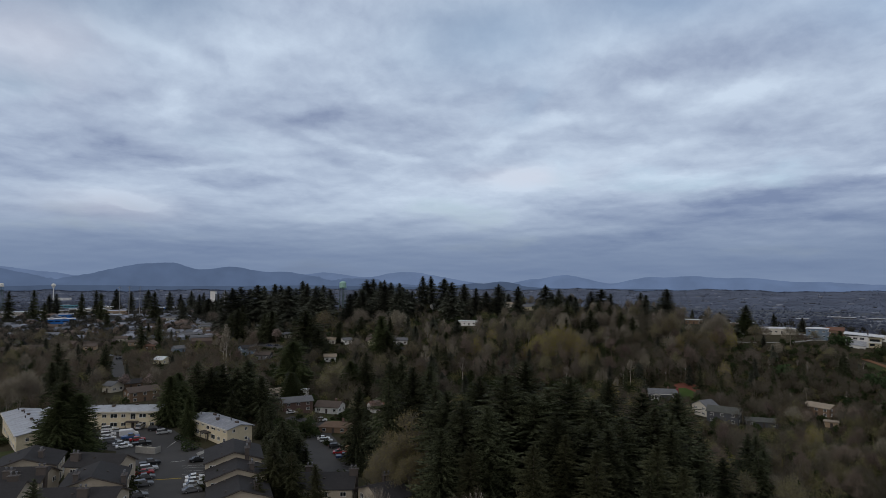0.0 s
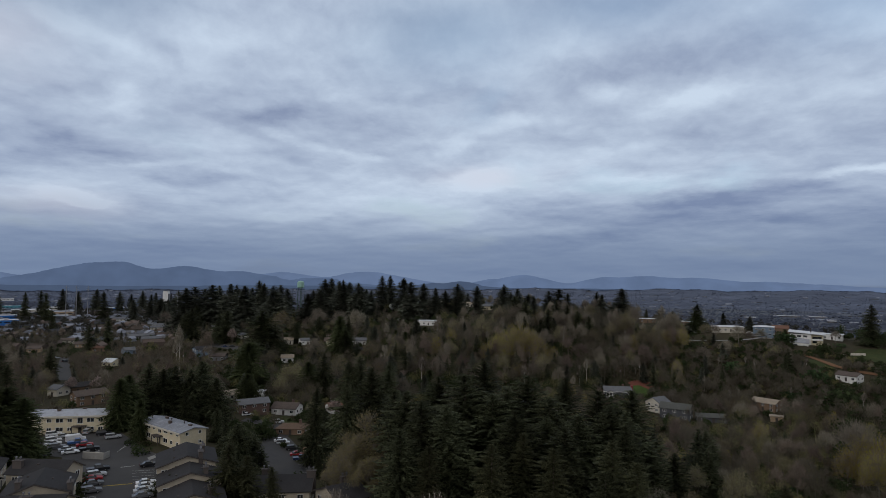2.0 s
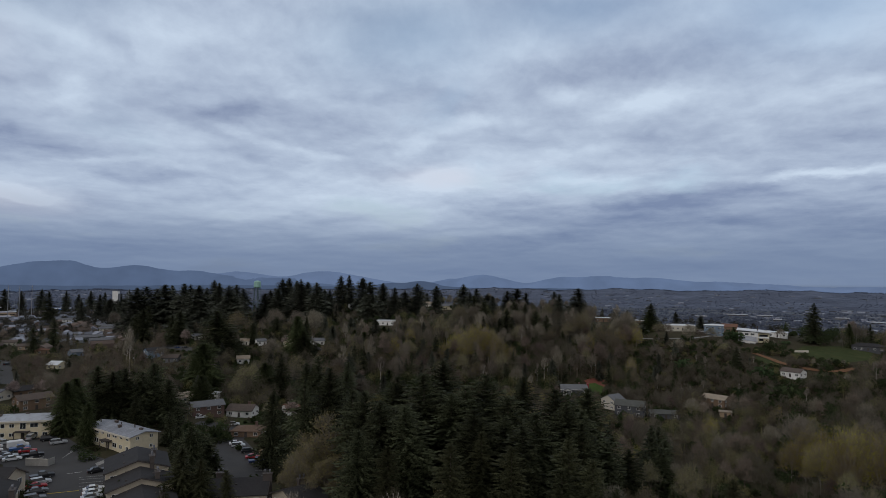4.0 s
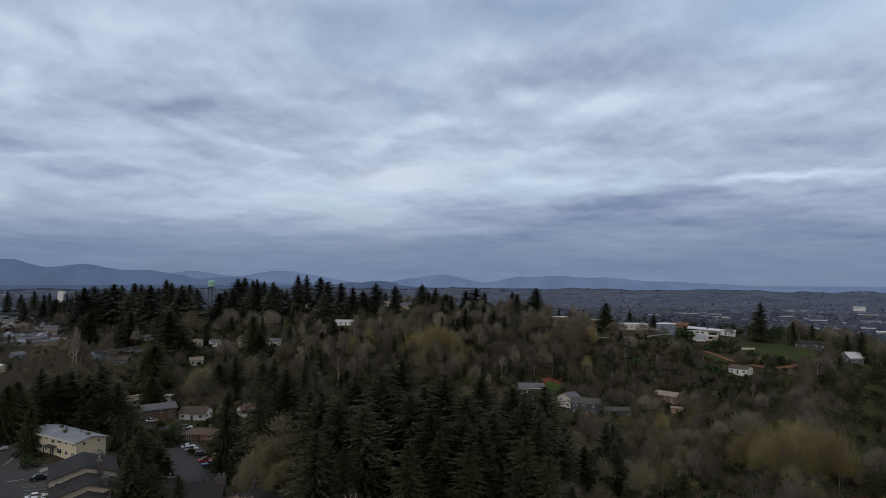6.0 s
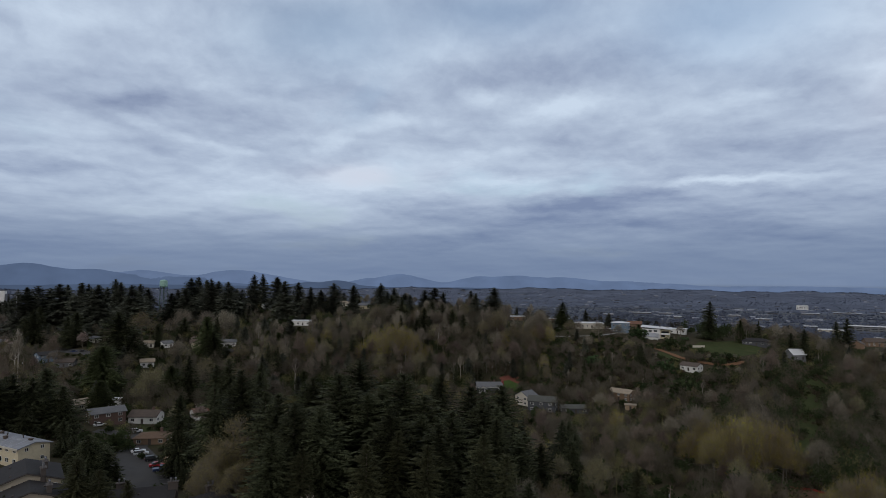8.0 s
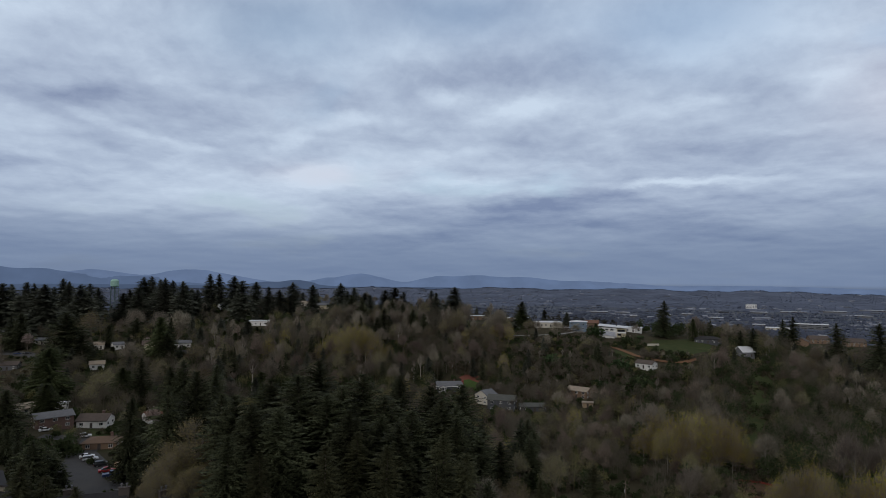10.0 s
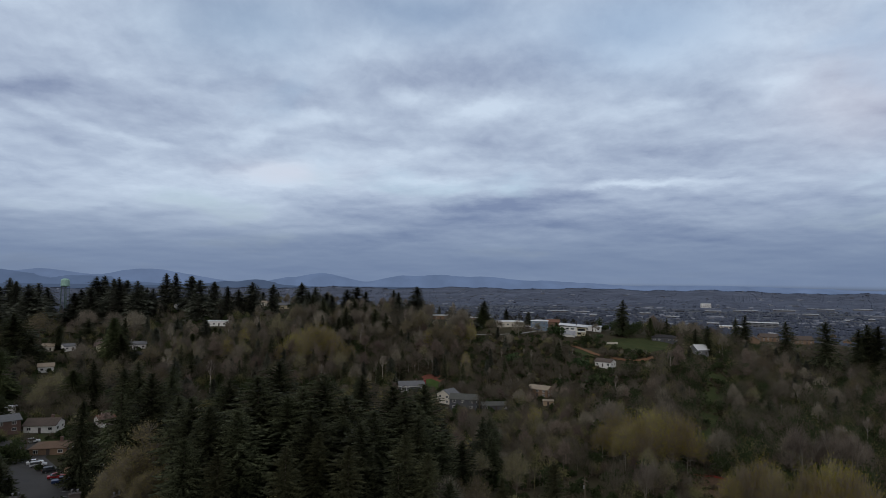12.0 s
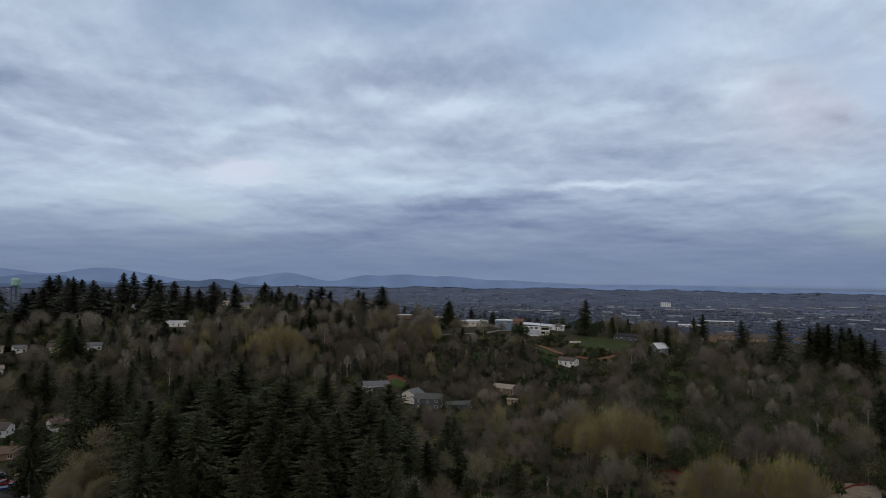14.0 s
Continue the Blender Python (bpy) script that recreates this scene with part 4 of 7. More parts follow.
def porch(ob, w, d, at=-0.2, size=4.0):
    """A white-posted porch with its own roof and steps before a house's front, and a wide red chimney at its end."""
    x0 = at * w
    p = part("porch", Shape().box(x0 - size / 2, x0 + size / 2, -d / 2 - 2.2, -d / 2 - 0.01, -0.6, 0.25), CONCRETE, ob, "pale porch floor")
    for k in range(4):
        x = x0 - size / 2 + 0.2 + k * (size - 0.4) / 3
        part("post", Shape().box(x - 0.12, x + 0.12, -d / 2 - 2.1, -d / 2 - 1.86, 0.253, 2.6), TRIM, p)
    part("porch_roof", Shape().gable(2.9, size, 2.6, 1.3, 0.3, 0.15, at=pose(x0, -d / 2 - 1.2, 0, 0, 0, 90)), SHINGLE_GREY, p)
    part("porch_gable", Shape().add([(x0 - size / 2, -d / 2 - 2.2, 2.603), (x0 + size / 2, -d / 2 - 2.2, 2.603), (x0, -d / 2 - 2.2, 3.85), (x0 - size / 2, -d / 2 - 2.1, 2.603), (x0 + size / 2, -d / 2 - 2.1, 2.603), (x0, -d / 2 - 2.1, 3.85)],
                                    [(0, 1, 2), (5, 4, 3), (0, 3, 4, 1), (1, 4, 5, 2), (2, 5, 3, 0)]), TRIM, p)
    part("railing", Shape().box(x0 - size / 2, x0 + size / 2, -d / 2 - 2.12, -d / 2 - 2.04, 0.95, 1.05), TRIM, p)
    for k in range(3):
        part("step", Shape().box(x0 - 0.8, x0 + 0.8, -d / 2 - 2.2 - 0.3 * (k + 1), -d / 2 - 2.2 - 0.3 * k - 0.003, -0.9, 0.08 - 0.17 * k), CONCRETE, p)
    part("side_chimney", Shape().box(w / 2 + 0.01, w / 2 + 1.1, -1.2, 1.2, -1.5, 5.6), MULCH_BRICK, ob, "wide dark red brick chimney")
    part("fascia", Shape().box(-w / 2 - 0.5, w / 2 + 0.5, -d / 2 - 0.62, -d / 2 - 0.5, 2.75, 3.0), TRIM, ob, "white fascia board")


def modern_house(x, y, z, turn):
    """A white hillside house: a tall main block, a lower wing with a sloped roof, a yellow bay, all under one broad thin roof."""
    ob = empty("house", x, y, z, turn, "white modern hillside house with broad white roof and yellow bay", "house")
    main = part("wall", Shape().box(-9.5, 3.0, -4.5, 5, -4, 6.2), WHITE, ob)
    part("yellow_bay", Shape().box(3.003, 9.5, -3.4, 5, -4, 5.6), YELLOWWALL, ob, "pale yellow side bay")
    part("lower_wing", Shape().add([(-8.5, -10, -5), (1.5, -10, -5), (1.5, -4.503, -5), (-8.5, -4.503, -5), (-8.5, -10, 1.6), (1.5, -10, 0.4), (1.5, -4.503, 2.6), (-8.5, -4.503, 3.8)],
                                   [(3, 2, 1, 0), (4, 5, 6, 7), (0, 1, 5, 4), (1, 2, 6, 5), (2, 3, 7, 6), (3, 0, 4, 7)]), WHITE, ob, "white lower wing")
    part("wing_roof", Shape().add([(-9.0, -10.5, 1.5), (2.0, -10.5, 0.2), (2.0, -4.506, 2.65), (-9.0, -4.506, 3.95), (-9.0, -10.5, 1.75), (2.0, -10.5, 0.45), (2.0, -4.506, 2.9), (-9.0, -4.506, 4.2)],
                                  [(3, 2, 1, 0), (4, 5, 6, 7), (0, 1, 5, 4), (1, 2, 6, 5), (2, 3, 7, 6), (3, 0, 4, 7)]), ROOF_METAL, ob, "pale sloped wing roof")
    roof = part("roof", Shape().add([(-10.4, -6.2, 7.3), (11.0, -6.2, 6.0), (11.0, 6.4, 6.6), (-10.4, 6.4, 7.9), (-10.4, -6.2, 7.65), (11.0, -6.2, 6.35), (11.0, 6.4, 6.95), (-10.4, 6.4, 8.25)],
                                    [(3, 2, 1, 0), (4, 5, 6, 7), (0, 1, 5, 4), (1, 2, 6, 5), (2, 3, 7, 6), (3, 0, 4, 7)]), ROOF_WHITE, ob, "broad thin white roof")
    part("clerestory", Shape().box(-9.3, 2.8, -4.3, 4.8, 6.203, 7.0), GLASS, ob, "dark band of glass under the roof")
    part("stove_pipe", Shape().tube((2.6, 0, 6.4), (2.6, 0, 10.2), 0.32, 0.32, 8), DARKTRIM, roof)
    for k in range(3):
        window(main, -7.6 + 3.6 * k, -4.5, 4.7, 0, (2.4, 1.4))
    part("window", Shape().box(3.6, 8.9, -3.48, -3.38, 3.2, 4.7), GLASS, ob, "long dark ribbon window")
    part("window", Shape().box(3.6, 6.2, -3.48, -3.38, 0.4, 1.8), GLASS, ob)
    part("balcony", Shape().box(3.2, 9.8, -5.2, -3.403, 2.3, 2.5).box(3.2, 9.8, -5.2, -5.1, 2.503, 3.4), TRIM, ob, "white balcony with a solid rail")
    part("garage_door", Shape().box(-1.6, 1.0, -10.08, -9.98, -3.2, -0.9), DARKTRIM, ob, "dark garage door")
    window(ob, -6.0, -10.0, -0.8, 0, (2.4, 1.4))
    clearing(x, y, 11, z + 0.5)
    return ob


# ---- apartment blocks, townhouses ----
def apartment(ax, ay, bx, by, depth, label, per=8, keep_in_view=True, porch=None, h=5.9, ends="lr", top=None):
    """A two-storey stuccoed block. Its front runs from a to b; the roof is a shallow gable of pale metal with vents."""
    w, turn = math.hypot(bx - ax, by - ay), math.degrees(math.atan2(by - ay, bx - ax))
    n = Vector((-(by - ay), bx - ax)).normalized()
    cx, cy = (ax + bx) / 2 + n.x * depth / 2, (ay + by) / 2 + n.y * depth / 2
    z = float(ground_z((ax + bx) / 2, (ay + by) / 2))
    ob = empty("apartment_block", cx, cy, z, turn, label, "apartment building")
    part("wall", Shape().walls(w, depth, h, 0.9, 2.5), CREAM, ob)
    roof = part("roof", Shape().gable(w, depth, h, 0.9, 0.6, 0.22), top or ROOF_METAL, ob, "weathered pale metal roof")
    part("fascia", Shape().box(-w / 2 - 0.6, w / 2 + 0.6, -depth / 2 - 0.72, -depth / 2 - 0.6, h - 0.42, h + 0.14), OFFWHITE, ob)
    rnd = random.Random(int(w * 10))
    vent = Shape().tube((0, 0, -0.3), (0, 0, 0.7), 0.16, 0.16, 8).tube((0, 0, 0.7), (0, 0, 0.9), 0.26, 0.2, 8).mesh("vent", DARKTRIM)
    hood = Shape().box(-0.5, 0.5, -0.4, 0.4, -0.3, 0.55).box(-0.62, 0.62, -0.5, 0.5, 0.553, 0.65).mesh("vent_hood", SHINGLE_BROWN)
    for i in range(int(w / 4)):
        x = -w / 2 + 2 + i * 4 + rnd.uniform(-1, 1)
        part("vent_hood" if i % 2 else "vent", hood if i % 2 else vent, None, roof, at=pose(x, rnd.uniform(-1.4, 1.4), h + 0.9))
    seam = Shape().box(-0.03, 0.03, -depth / 4 - 0.3, depth / 4 + 0.3, 0, 0.05).mesh("seam", ROOF_METAL)
    slope = math.degrees(math.atan(0.9 / (depth / 2)))
    for i in range(int(w / 3.3)):
        x = -w / 2 + 1.6 + i * 3.3
        for s in (-1, 1):
            part("seam", seam, None, roof, at=pose(x, s * depth / 4, h + 0.22 + 0.45, -s * slope))
    for st in range(2):
        for k in range(per):
            q = -w / 2 + w * (k + 0.5) / per
            if porch is not None and k == porch:
                continue
            window(ob, q, -depth / 2, 1.55 + st * 2.9, 0, (2.4, 1.4) if k % 3 == 1 else (1.5, 1.2))
            window(ob, q, depth / 2, 1.55 + st * 2.9, 180)
        for s in ends:
            for k in range(2):
                window(ob, (-w if s == "l" else w) / 2, -depth / 4 + depth / 2 * k, 1.55 + st * 2.9, -90 if s == "l" else 90, (1.0, 1.0))
    if porch is not None:
        q = -w / 2 + w * (porch + 0.5) / per
        p = part("porch", Shape().box(q - 2.1, q + 2.1, -depth / 2 - 1.8, -depth / 2 - 0.01, 2.45, 2.75).box(q - 2, q - 1.8, -depth / 2 - 1.7, -depth / 2 - 1.5, -0.6, 2.447).box(q + 1.8, q + 2, -depth / 2 - 1.7, -depth / 2 - 1.5, -0.6, 2.447), DARKTRIM, ob, "dark timber entrance canopy on posts")
        part("door", DOOR, None, ob, at=pose(q, -depth / 2 - 0.02, 0))
        window(ob, q, -depth / 2, 4.3, 0, (1.8, 2.0))
    clearing(cx, cy, max(depth, w / 2) * 0.8, z + 1.0, False)
    for k in range(5):
        q = -0.45 + 0.225 * k
        clearing(cx + (bx - ax) * q - n.x * depth / 2, cy + (by - ay) * q - n.y * depth / 2, w / 9, z + 1.0, keep_in_view)
    return ob


def townhouse(x, y, turn, w, d, h, rise, chimneys=((0.2, 0.0),), label="", z=None):
    """Dark-roofed stucco townhouse; the ridge runs along its own x. Boxed chimneys with pairs of flue pipes."""
    ob = empty("townhouse", x, y, z, turn, label or "beige stucco townhouse with a dark shingle gable roof", "townhouse", "townhouses round the car park")
    part("wall", Shape().walls(w, d, h, rise, 3.0), STUCCO, ob)
    roof = part("roof", Shape().gable(w, d, h, rise, 0.45, 0.22), SHINGLE_DARK, ob, "charcoal shingle roof")
    for s in (-1, 1):
        for e in (-1, 1):
            x0 = e * (w / 2 + 0.48)
            part("barge_board", Shape().tube((x0, s * (d / 2 + 0.45), h - rise * 0.45 / (d / 2) + 0.02), (x0, s * 0.01, h + rise + 0.02), 0.16, 0.16, 4), DARKTRIM, roof)
    for cx, cy in chimneys:
        top = h + rise * max(0.0, 1 - abs(cy)) + 1.7
        ch = part("chimney", Shape().box(-1.1, 1.1, -0.5, 0.5, h * 0.6, top).box(-1.25, 1.25, -0.65, 0.65, top + 0.003, top + 0.12), CHIMNEY, ob, "boxed chimney with metal cap", at=pose(cx * w / 2, cy * d / 2, 0, 0, 0, 0))
        for k in (-0.55, 0.55):
            part("flue_pipe", Shape().tube((k, 0, top + 0.1), (k, 0, top + 0.7), 0.16, 0.16, 8).tube((k, 0, top + 0.7), (k, 0, top + 0.95), 0.28, 0.24, 8), FLUE, ch)
    vent = Shape().box(-0.25, 0.25, -0.2, 0.2, -0.1, 0.25).mesh("roof_vent", DARKTRIM)
    for k in range(3):
        part("roof_vent", vent, None, roof, at=pose((-0.35 + 0.3 * k) * w, (-0.2 if k % 2 else 0.22) * d, h + rise * 0.58 + 0.2))
    facade(ob, w, d, h, "fblr", 2, size=(1.5, 1.2))
    clearing(x, y, max(w, d) * 0.55, float(ob.matrix_basis.translation.z) + h * 0.6)
    return ob


# ---- cars ----
TYRE = material("tyre_rubber", (0.018, 0.018, 0.019), 0.9, vary=0.1)
RIM = material("wheel_rim", (0.35, 0.35, 0.36), 0.35, 0.8, vary=0.1)
LAMP = material("lamp_cover", (0.55, 0.55, 0.52), 0.2, vary=0.05)
TAIL = material("tail_lamp_cover", (0.30, 0.02, 0.02), 0.25, vary=0.05)
PAINTS = {k: material(k + "_car_paint", c, 0.28, 0.1, vary=0.06) for k, c in
          dict(white=(0.72, 0.73, 0.74), silver=(0.42, 0.44, 0.46), grey=(0.12, 0.125, 0.135), black=(0.018, 0.019, 0.022), red=(0.34, 0.025, 0.03), navy=(0.03, 0.05, 0.12), blue=(0.04, 0.10, 0.26)).items()}
BODIES = {
    # length, half width, body profile (x, z), cabin profile (x, z at belt; x, z at roof)
    "saloon": (4.6, 0.9, ((-2.3, 0.35), (2.3, 0.35), (2.3, 0.72), (1.2, 0.92), (-1.55, 0.95), (-2.3, 0.88)), ((-1.6, 0.95), (1.0, 0.92), (0.25, 1.42), (-0.95, 1.42))),
    "suv": (4.7, 0.94, ((-2.3, 0.4), (2.35, 0.4), (2.35, 0.85), (1.25, 1.05), (-2.3, 1.08)), ((-2.25, 1.08), (1.05, 1.05), (0.35, 1.68), (-2.0, 1.68))),
    "pickup": (5.4, 0.98, ((-2.7, 0.45), (2.7, 0.45), (2.7, 0.95), (1.4, 1.12), (-2.7, 1.12)), ((-0.9, 1.12), (1.3, 1.12), (0.6, 1.78), (-0.65, 1.78))),
    "van": (5.6, 1.0, ((-2.8, 0.4), (2.8, 0.4), (2.8, 1.0), (1.9, 1.25), (1.1, 2.2), (-2.8, 2.2)), ((0.95, 1.3), (1.85, 1.25), (1.15, 2.05), (0.9, 2.05))),
}
CAR_WHEEL = Shape().tube((0, -0.11, 0), (0, 0.11, 0), 0.33, 0.33, 12).mesh("wheel", TYRE)
CAR_RIM = Shape().tube((0, -0.12, 0), (0, 0.12, 0), 0.19, 0.19, 10).mesh("rim", RIM)


def car(x, y, turn, colour="white", style="saloon", label="", group="parked cars"):
    length, hw, body, cabin = BODIES[style]
    ob = empty("car", x, y, float(ground_z(x, y)) + 0.06, turn, label or f"{colour} {style} car parked on asphalt", "car", group)
    n = len(body)
    s = Shape()
    vs = []
    for k, sc in ((-hw, 0.96), (-hw * 0.93, 1.0), (hw * 0.93, 1.0), (hw, 0.96)):
        vs += [(px * sc, k, 0.35 + (pz - 0.35) * (0.93 if sc < 1 else 1.0)) for px, pz in body]
    fs = [(r * n + i, r * n + (i + 1) % n, (r + 1) * n + (i + 1) % n, (r + 1) * n + i) for r in range(3) for i in range(n)]
    fs += [tuple(range(n - 1, -1, -1)), tuple(range(3 * n, 4 * n))]
    s.add(vs, [tuple(reversed(f)) for f in fs])
    b = part("body", s, PAINTS[colour], ob)
    c = [(px, pz) for px, pz in cabin]
    ins = 0.78
    g = Shape()
    g.add([(c[0][0], -hw * .93, c[0][1]), (c[1][0], -hw * .93, c[1][1]), (c[2][0], -hw * ins, c[2][1]), (c[3][0], -hw * ins, c[3][1]),
           (c[0][0], hw * .93, c[0][1]), (c[1][0], hw * .93, c[1][1]), (c[2][0], hw * ins, c[2][1]), (c[3][0], hw * ins, c[3][1])],
          [(0, 1, 2, 3), (7, 6, 5, 4), (1, 5, 6, 2), (4, 0, 3, 7), (3, 2, 6, 7)])
    part("cabin_glass", g, GLASS, ob, "dark tinted car windows")
    part("roof_panel", Shape().box(c[3][0] - 0.03, c[2][0] + 0.03, -hw * ins - 0.02, hw * ins + 0.02, c[2][1] + 0.002, c[2][1] + 0.05), PAINTS[colour], ob)
    for wx in (-length * 0.3, length * 0.3):
        for wy in (-hw + 0.08, hw - 0.08):
            wh = part("wheel", CAR_WHEEL, None, ob, at=pose(wx, wy, 0.33))
            part("rim", CAR_RIM, None, wh)
    zz = body[2][1] - 0.12
    for wy in (-hw * 0.7, hw * 0.7):
        part("headlight", Shape().box(length / 2 - 0.14, length / 2 + 0.02, wy - 0.2, wy + 0.2, zz - 0.08, zz + 0.08), LAMP, b)
        part("tail_light", Shape().box(-length / 2 - 0.02, -length / 2 + 0.14, wy - 0.16, wy + 0.16, zz, zz + 0.16), TAIL, b)
    KEEP.append((x, y, 3.5))
    return ob


# ---- towers and poles ----
def utility_pole(x, y, h, arm=1.2, label="weathered wooden utility pole with a cross-arm"):
    ob = empty("utility_pole", x, y, None, math.degrees(math.atan2(y, x)) + 40, label, "utility pole")
    part("pole", Shape().tube((0, 0, -1), (0, 0, h), 0.17, 0.12, 8), POLE_WOOD, ob)
    part("cross_arm", Shape().box(-arm, arm, -0.06, 0.06, h - 0.9, h - 0.75).box(-arm * .7, arm * .7, -0.06, 0.06, h - 1.9, h - 1.77), POLE_WOOD, ob)
    part("transformer", Shape().tube((0.32, 0, h - 3.2), (0.32, 0, h - 2.3), 0.22, 0.22, 8), STEEL, ob)
    return ob


def steel_mast(x, y, h):
    ob = empty("power_line_mast", x, y, None, 20, "tall pale steel power-line mast with short arms", "power mast", "masts beside the town")
    part("mast", Shape().tube((0, 0, -1), (0, 0, h), 0.5, 0.26, 10), MAST, ob)
    for k in range(3):
        part("arm", Shape().tube((-2.6, 0, h - 2 - 3.2 * k), (2.6, 0, h - 2 - 3.2 * k), 0.14, 0.14, 5), MAST, ob)
    return ob


def water_tower(x, y, h, r, tank_h, tank_mat, label, legs=5, column=False):
    ob = empty("water_tower", x, y, None, 15, label, "water tower")
    t = Shape()
    prof = [(0.25, -0.22), (0.75, -0.1), (1.0, 0.05), (1.0, 0.75), (0.7, 0.93), (0.12, 1.0)]
    if column:
        prof = [(0.18, -0.5), (0.6, 0.0), (0.95, 0.3), (1.0, 0.55), (0.7, 0.9), (0.1, 1.0)]
    n = 16
    vs = [(pr * r * math.cos(6.2832 * i / n), pr * r * math.sin(6.2832 * i / n), h - tank_h + pz * tank_h) for pr, pz in prof for i in range(n)]
    fs = [(a * n + i, a * n + (i + 1) % n, (a + 1) * n + (i + 1) % n, (a + 1) * n + i) for a in range(len(prof) - 1) for i in range(n)]
    t.add(vs, fs + [tuple(range(n - 1, -1, -1)), tuple(range((len(prof) - 1) * n, len(prof) * n))])
    part("tank", t, tank_mat, ob)
    if column:
        part("column", Shape().tube((0, 0, -2), (0, 0, h - tank_h * 0.9), r * 0.25, r * 0.2, 12), tank_mat, ob)
        return ob
    base = h - tank_h
    part("walkway", Shape().tube((0, 0, base - 0.1), (0, 0, base + 0.15), r * 1.18, r * 1.18, 16), tank_mat, ob)
    for i in range(legs):
        a = 6.2832 * i / legs
        ca, sa = math.cos(a), math.sin(a)
        part("leg", Shape().tube((ca * r * 1.25, sa * r * 1.25, -2), (ca * r * 0.92, sa * r * 0.92, base + 0.3), 0.22, 0.18, 6), LEG_STEEL, ob)
        b = a + 6.2832 / legs
        for k in range(3):
            z0, z1 = base * k / 3, base * (k + 1) / 3
            part("brace", Shape().tube((ca * r * 1.15, sa * r * 1.15, z0), (math.cos(b) * r * 1.05, math.sin(b) * r * 1.05, z1), 0.06, 0.06, 4), LEG_STEEL, ob)
    part("riser_pipe", Shape().tube((0, 0, -2), (0, 0, base), 0.35, 0.35, 8), LEG_STEEL, ob)
    return ob


def warehouse(x, y, turn, w, d, h, wall, top, label, bands=2, z=None):
    """A large flat-roofed commercial building with a parapet, ribbon windows and roof units."""
    ob = empty("commercial_building", x, y, z, turn, label, "commercial building")
    part("wall", Shape().walls(w, d, h, 0, 6), wall, ob)
    roof = part("roof", Shape().box(-w / 2 - .2, w / 2 + .2, -d / 2 - .2, d / 2 + .2, h + 0.003, h + 0.5), top, ob)
    rnd = random.Random(int(abs(x) + abs(y)))
    for k in range(3):
        ux, uy = rnd.uniform(-.35, .35) * w, rnd.uniform(-.3, .3) * d
        part("roof_unit", Shape().box(ux - 2, ux + 2, uy - 1.5, uy + 1.5, h + 0.503, h + 2.2), STEEL, roof)
    for b in range(bands):
        zz = h * (b + 0.55) / bands
        for k in range(5):
            q = -w / 2 + w * (k + 0.5) / 5
            part("window", Shape().box(q - w * 0.075, q + w * 0.075, -d / 2 - 0.08, -d / 2 + 0.02, zz - 0.6, zz + 0.6), GLASS, ob)
    KEEP.append((x, y, max(w, d) * 0.6))
    clearing(x, y, w * 0.5, float(ob.matrix_basis.translation.z) + 0.5)
    return ob



def silo(x, y, h):
    ob = empty("storage_tower", x, y, None, 0, "white storage tower block standing above the trees", "tower")
    part("body", Shape().box(-3.6, 3.6, -3.5, 3.5, -3, h), WHITE, ob)
    part("side_bay", Shape().box(3.603, 4.8, -2.6, 2.6, -3, h * 0.9), GREYWALL, ob)
    part("parapet", Shape().box(-3.8, 3.8, -3.7, 3.7, h + 0.003, h + 0.8), GREYWALL, ob)
    return ob


def enclosure(ax, ay, bx, by):
    """Low concrete-block screen round the bins, open at the back."""
    w, turn = math.hypot(bx - ax, by - ay), math.degrees(math.atan2(by - ay, bx - ax))
    ob = empty("bin_enclosure", ax, ay, None, turn, "pale concrete-block bin enclosure in the car park", "enclosure")
    for name, s in (("front_wall", Shape().box(0, w, 0, 0.2, -0.5, 1.9)), ("side_wall", Shape().box(0, 0.2, 0.203, 2.6, -0.5, 1.9)), ("side_wall", Shape().box(w - 0.2, w, 0.203, 2.6, -0.5, 1.9)), ("middle_wall", Shape().box(w / 2 - .1, w / 2 + .1, 0.203, 2.6, -0.5, 1.9))):
        part(name, s, CONCRETE, ob)
    part("coping", Shape().box(-0.05, w + 0.05, -0.05, 0.25, 1.903, 1.98), OFFWHITE, ob)
    clearing(ax, ay, 5)
    return ob



def site_fence(name, points, h, mat, label):
    """Netting on posts along a line."""
    ob = empty(name, *points[0], None, 0, label, "fence")
    o = ob.matrix_basis.translation
    for (x0, y0), (x1, y1) in zip(points, points[1:]):
        n = max(1, int(math.hypot(x1 - x0, y1 - y0) / 3))
        for k in range(n):
            ax, ay, bx, by = x0 + (x1 - x0) * k / n, y0 + (y1 - y0) * k / n, x0 + (x1 - x0) * (k + 1) / n, y0 + (y1 - y0) * (k + 1) / n
            az, bz = float(ground_z(ax, ay)), float(ground_z(bx, by))
            d = Vector((bx - ax, by - ay, 0)).normalized()
            q = Vector((-d.y, d.x, 0)) * 0.03
            pts = [Vector((ax, ay, az)), Vector((bx, by, bz)), Vector((bx, by, bz + h)), Vector((ax, ay, az + h))]
            part("panel", Shape().add([tuple(p - o - q) for p in pts] + [tuple(p - o + q) for p in pts], [(0, 1, 2, 3), (7, 6, 5, 4), (3, 2, 6, 7), (0, 3, 7, 4), (1, 5, 6, 2)]), mat, ob)
            part("post", Shape().tube((ax - o.x, ay - o.y, az - o.z - .3), (ax - o.x, ay - o.y, az - o.z + h + .1), 0.06, 0.06, 6), POLE_WOOD, ob)
    return ob


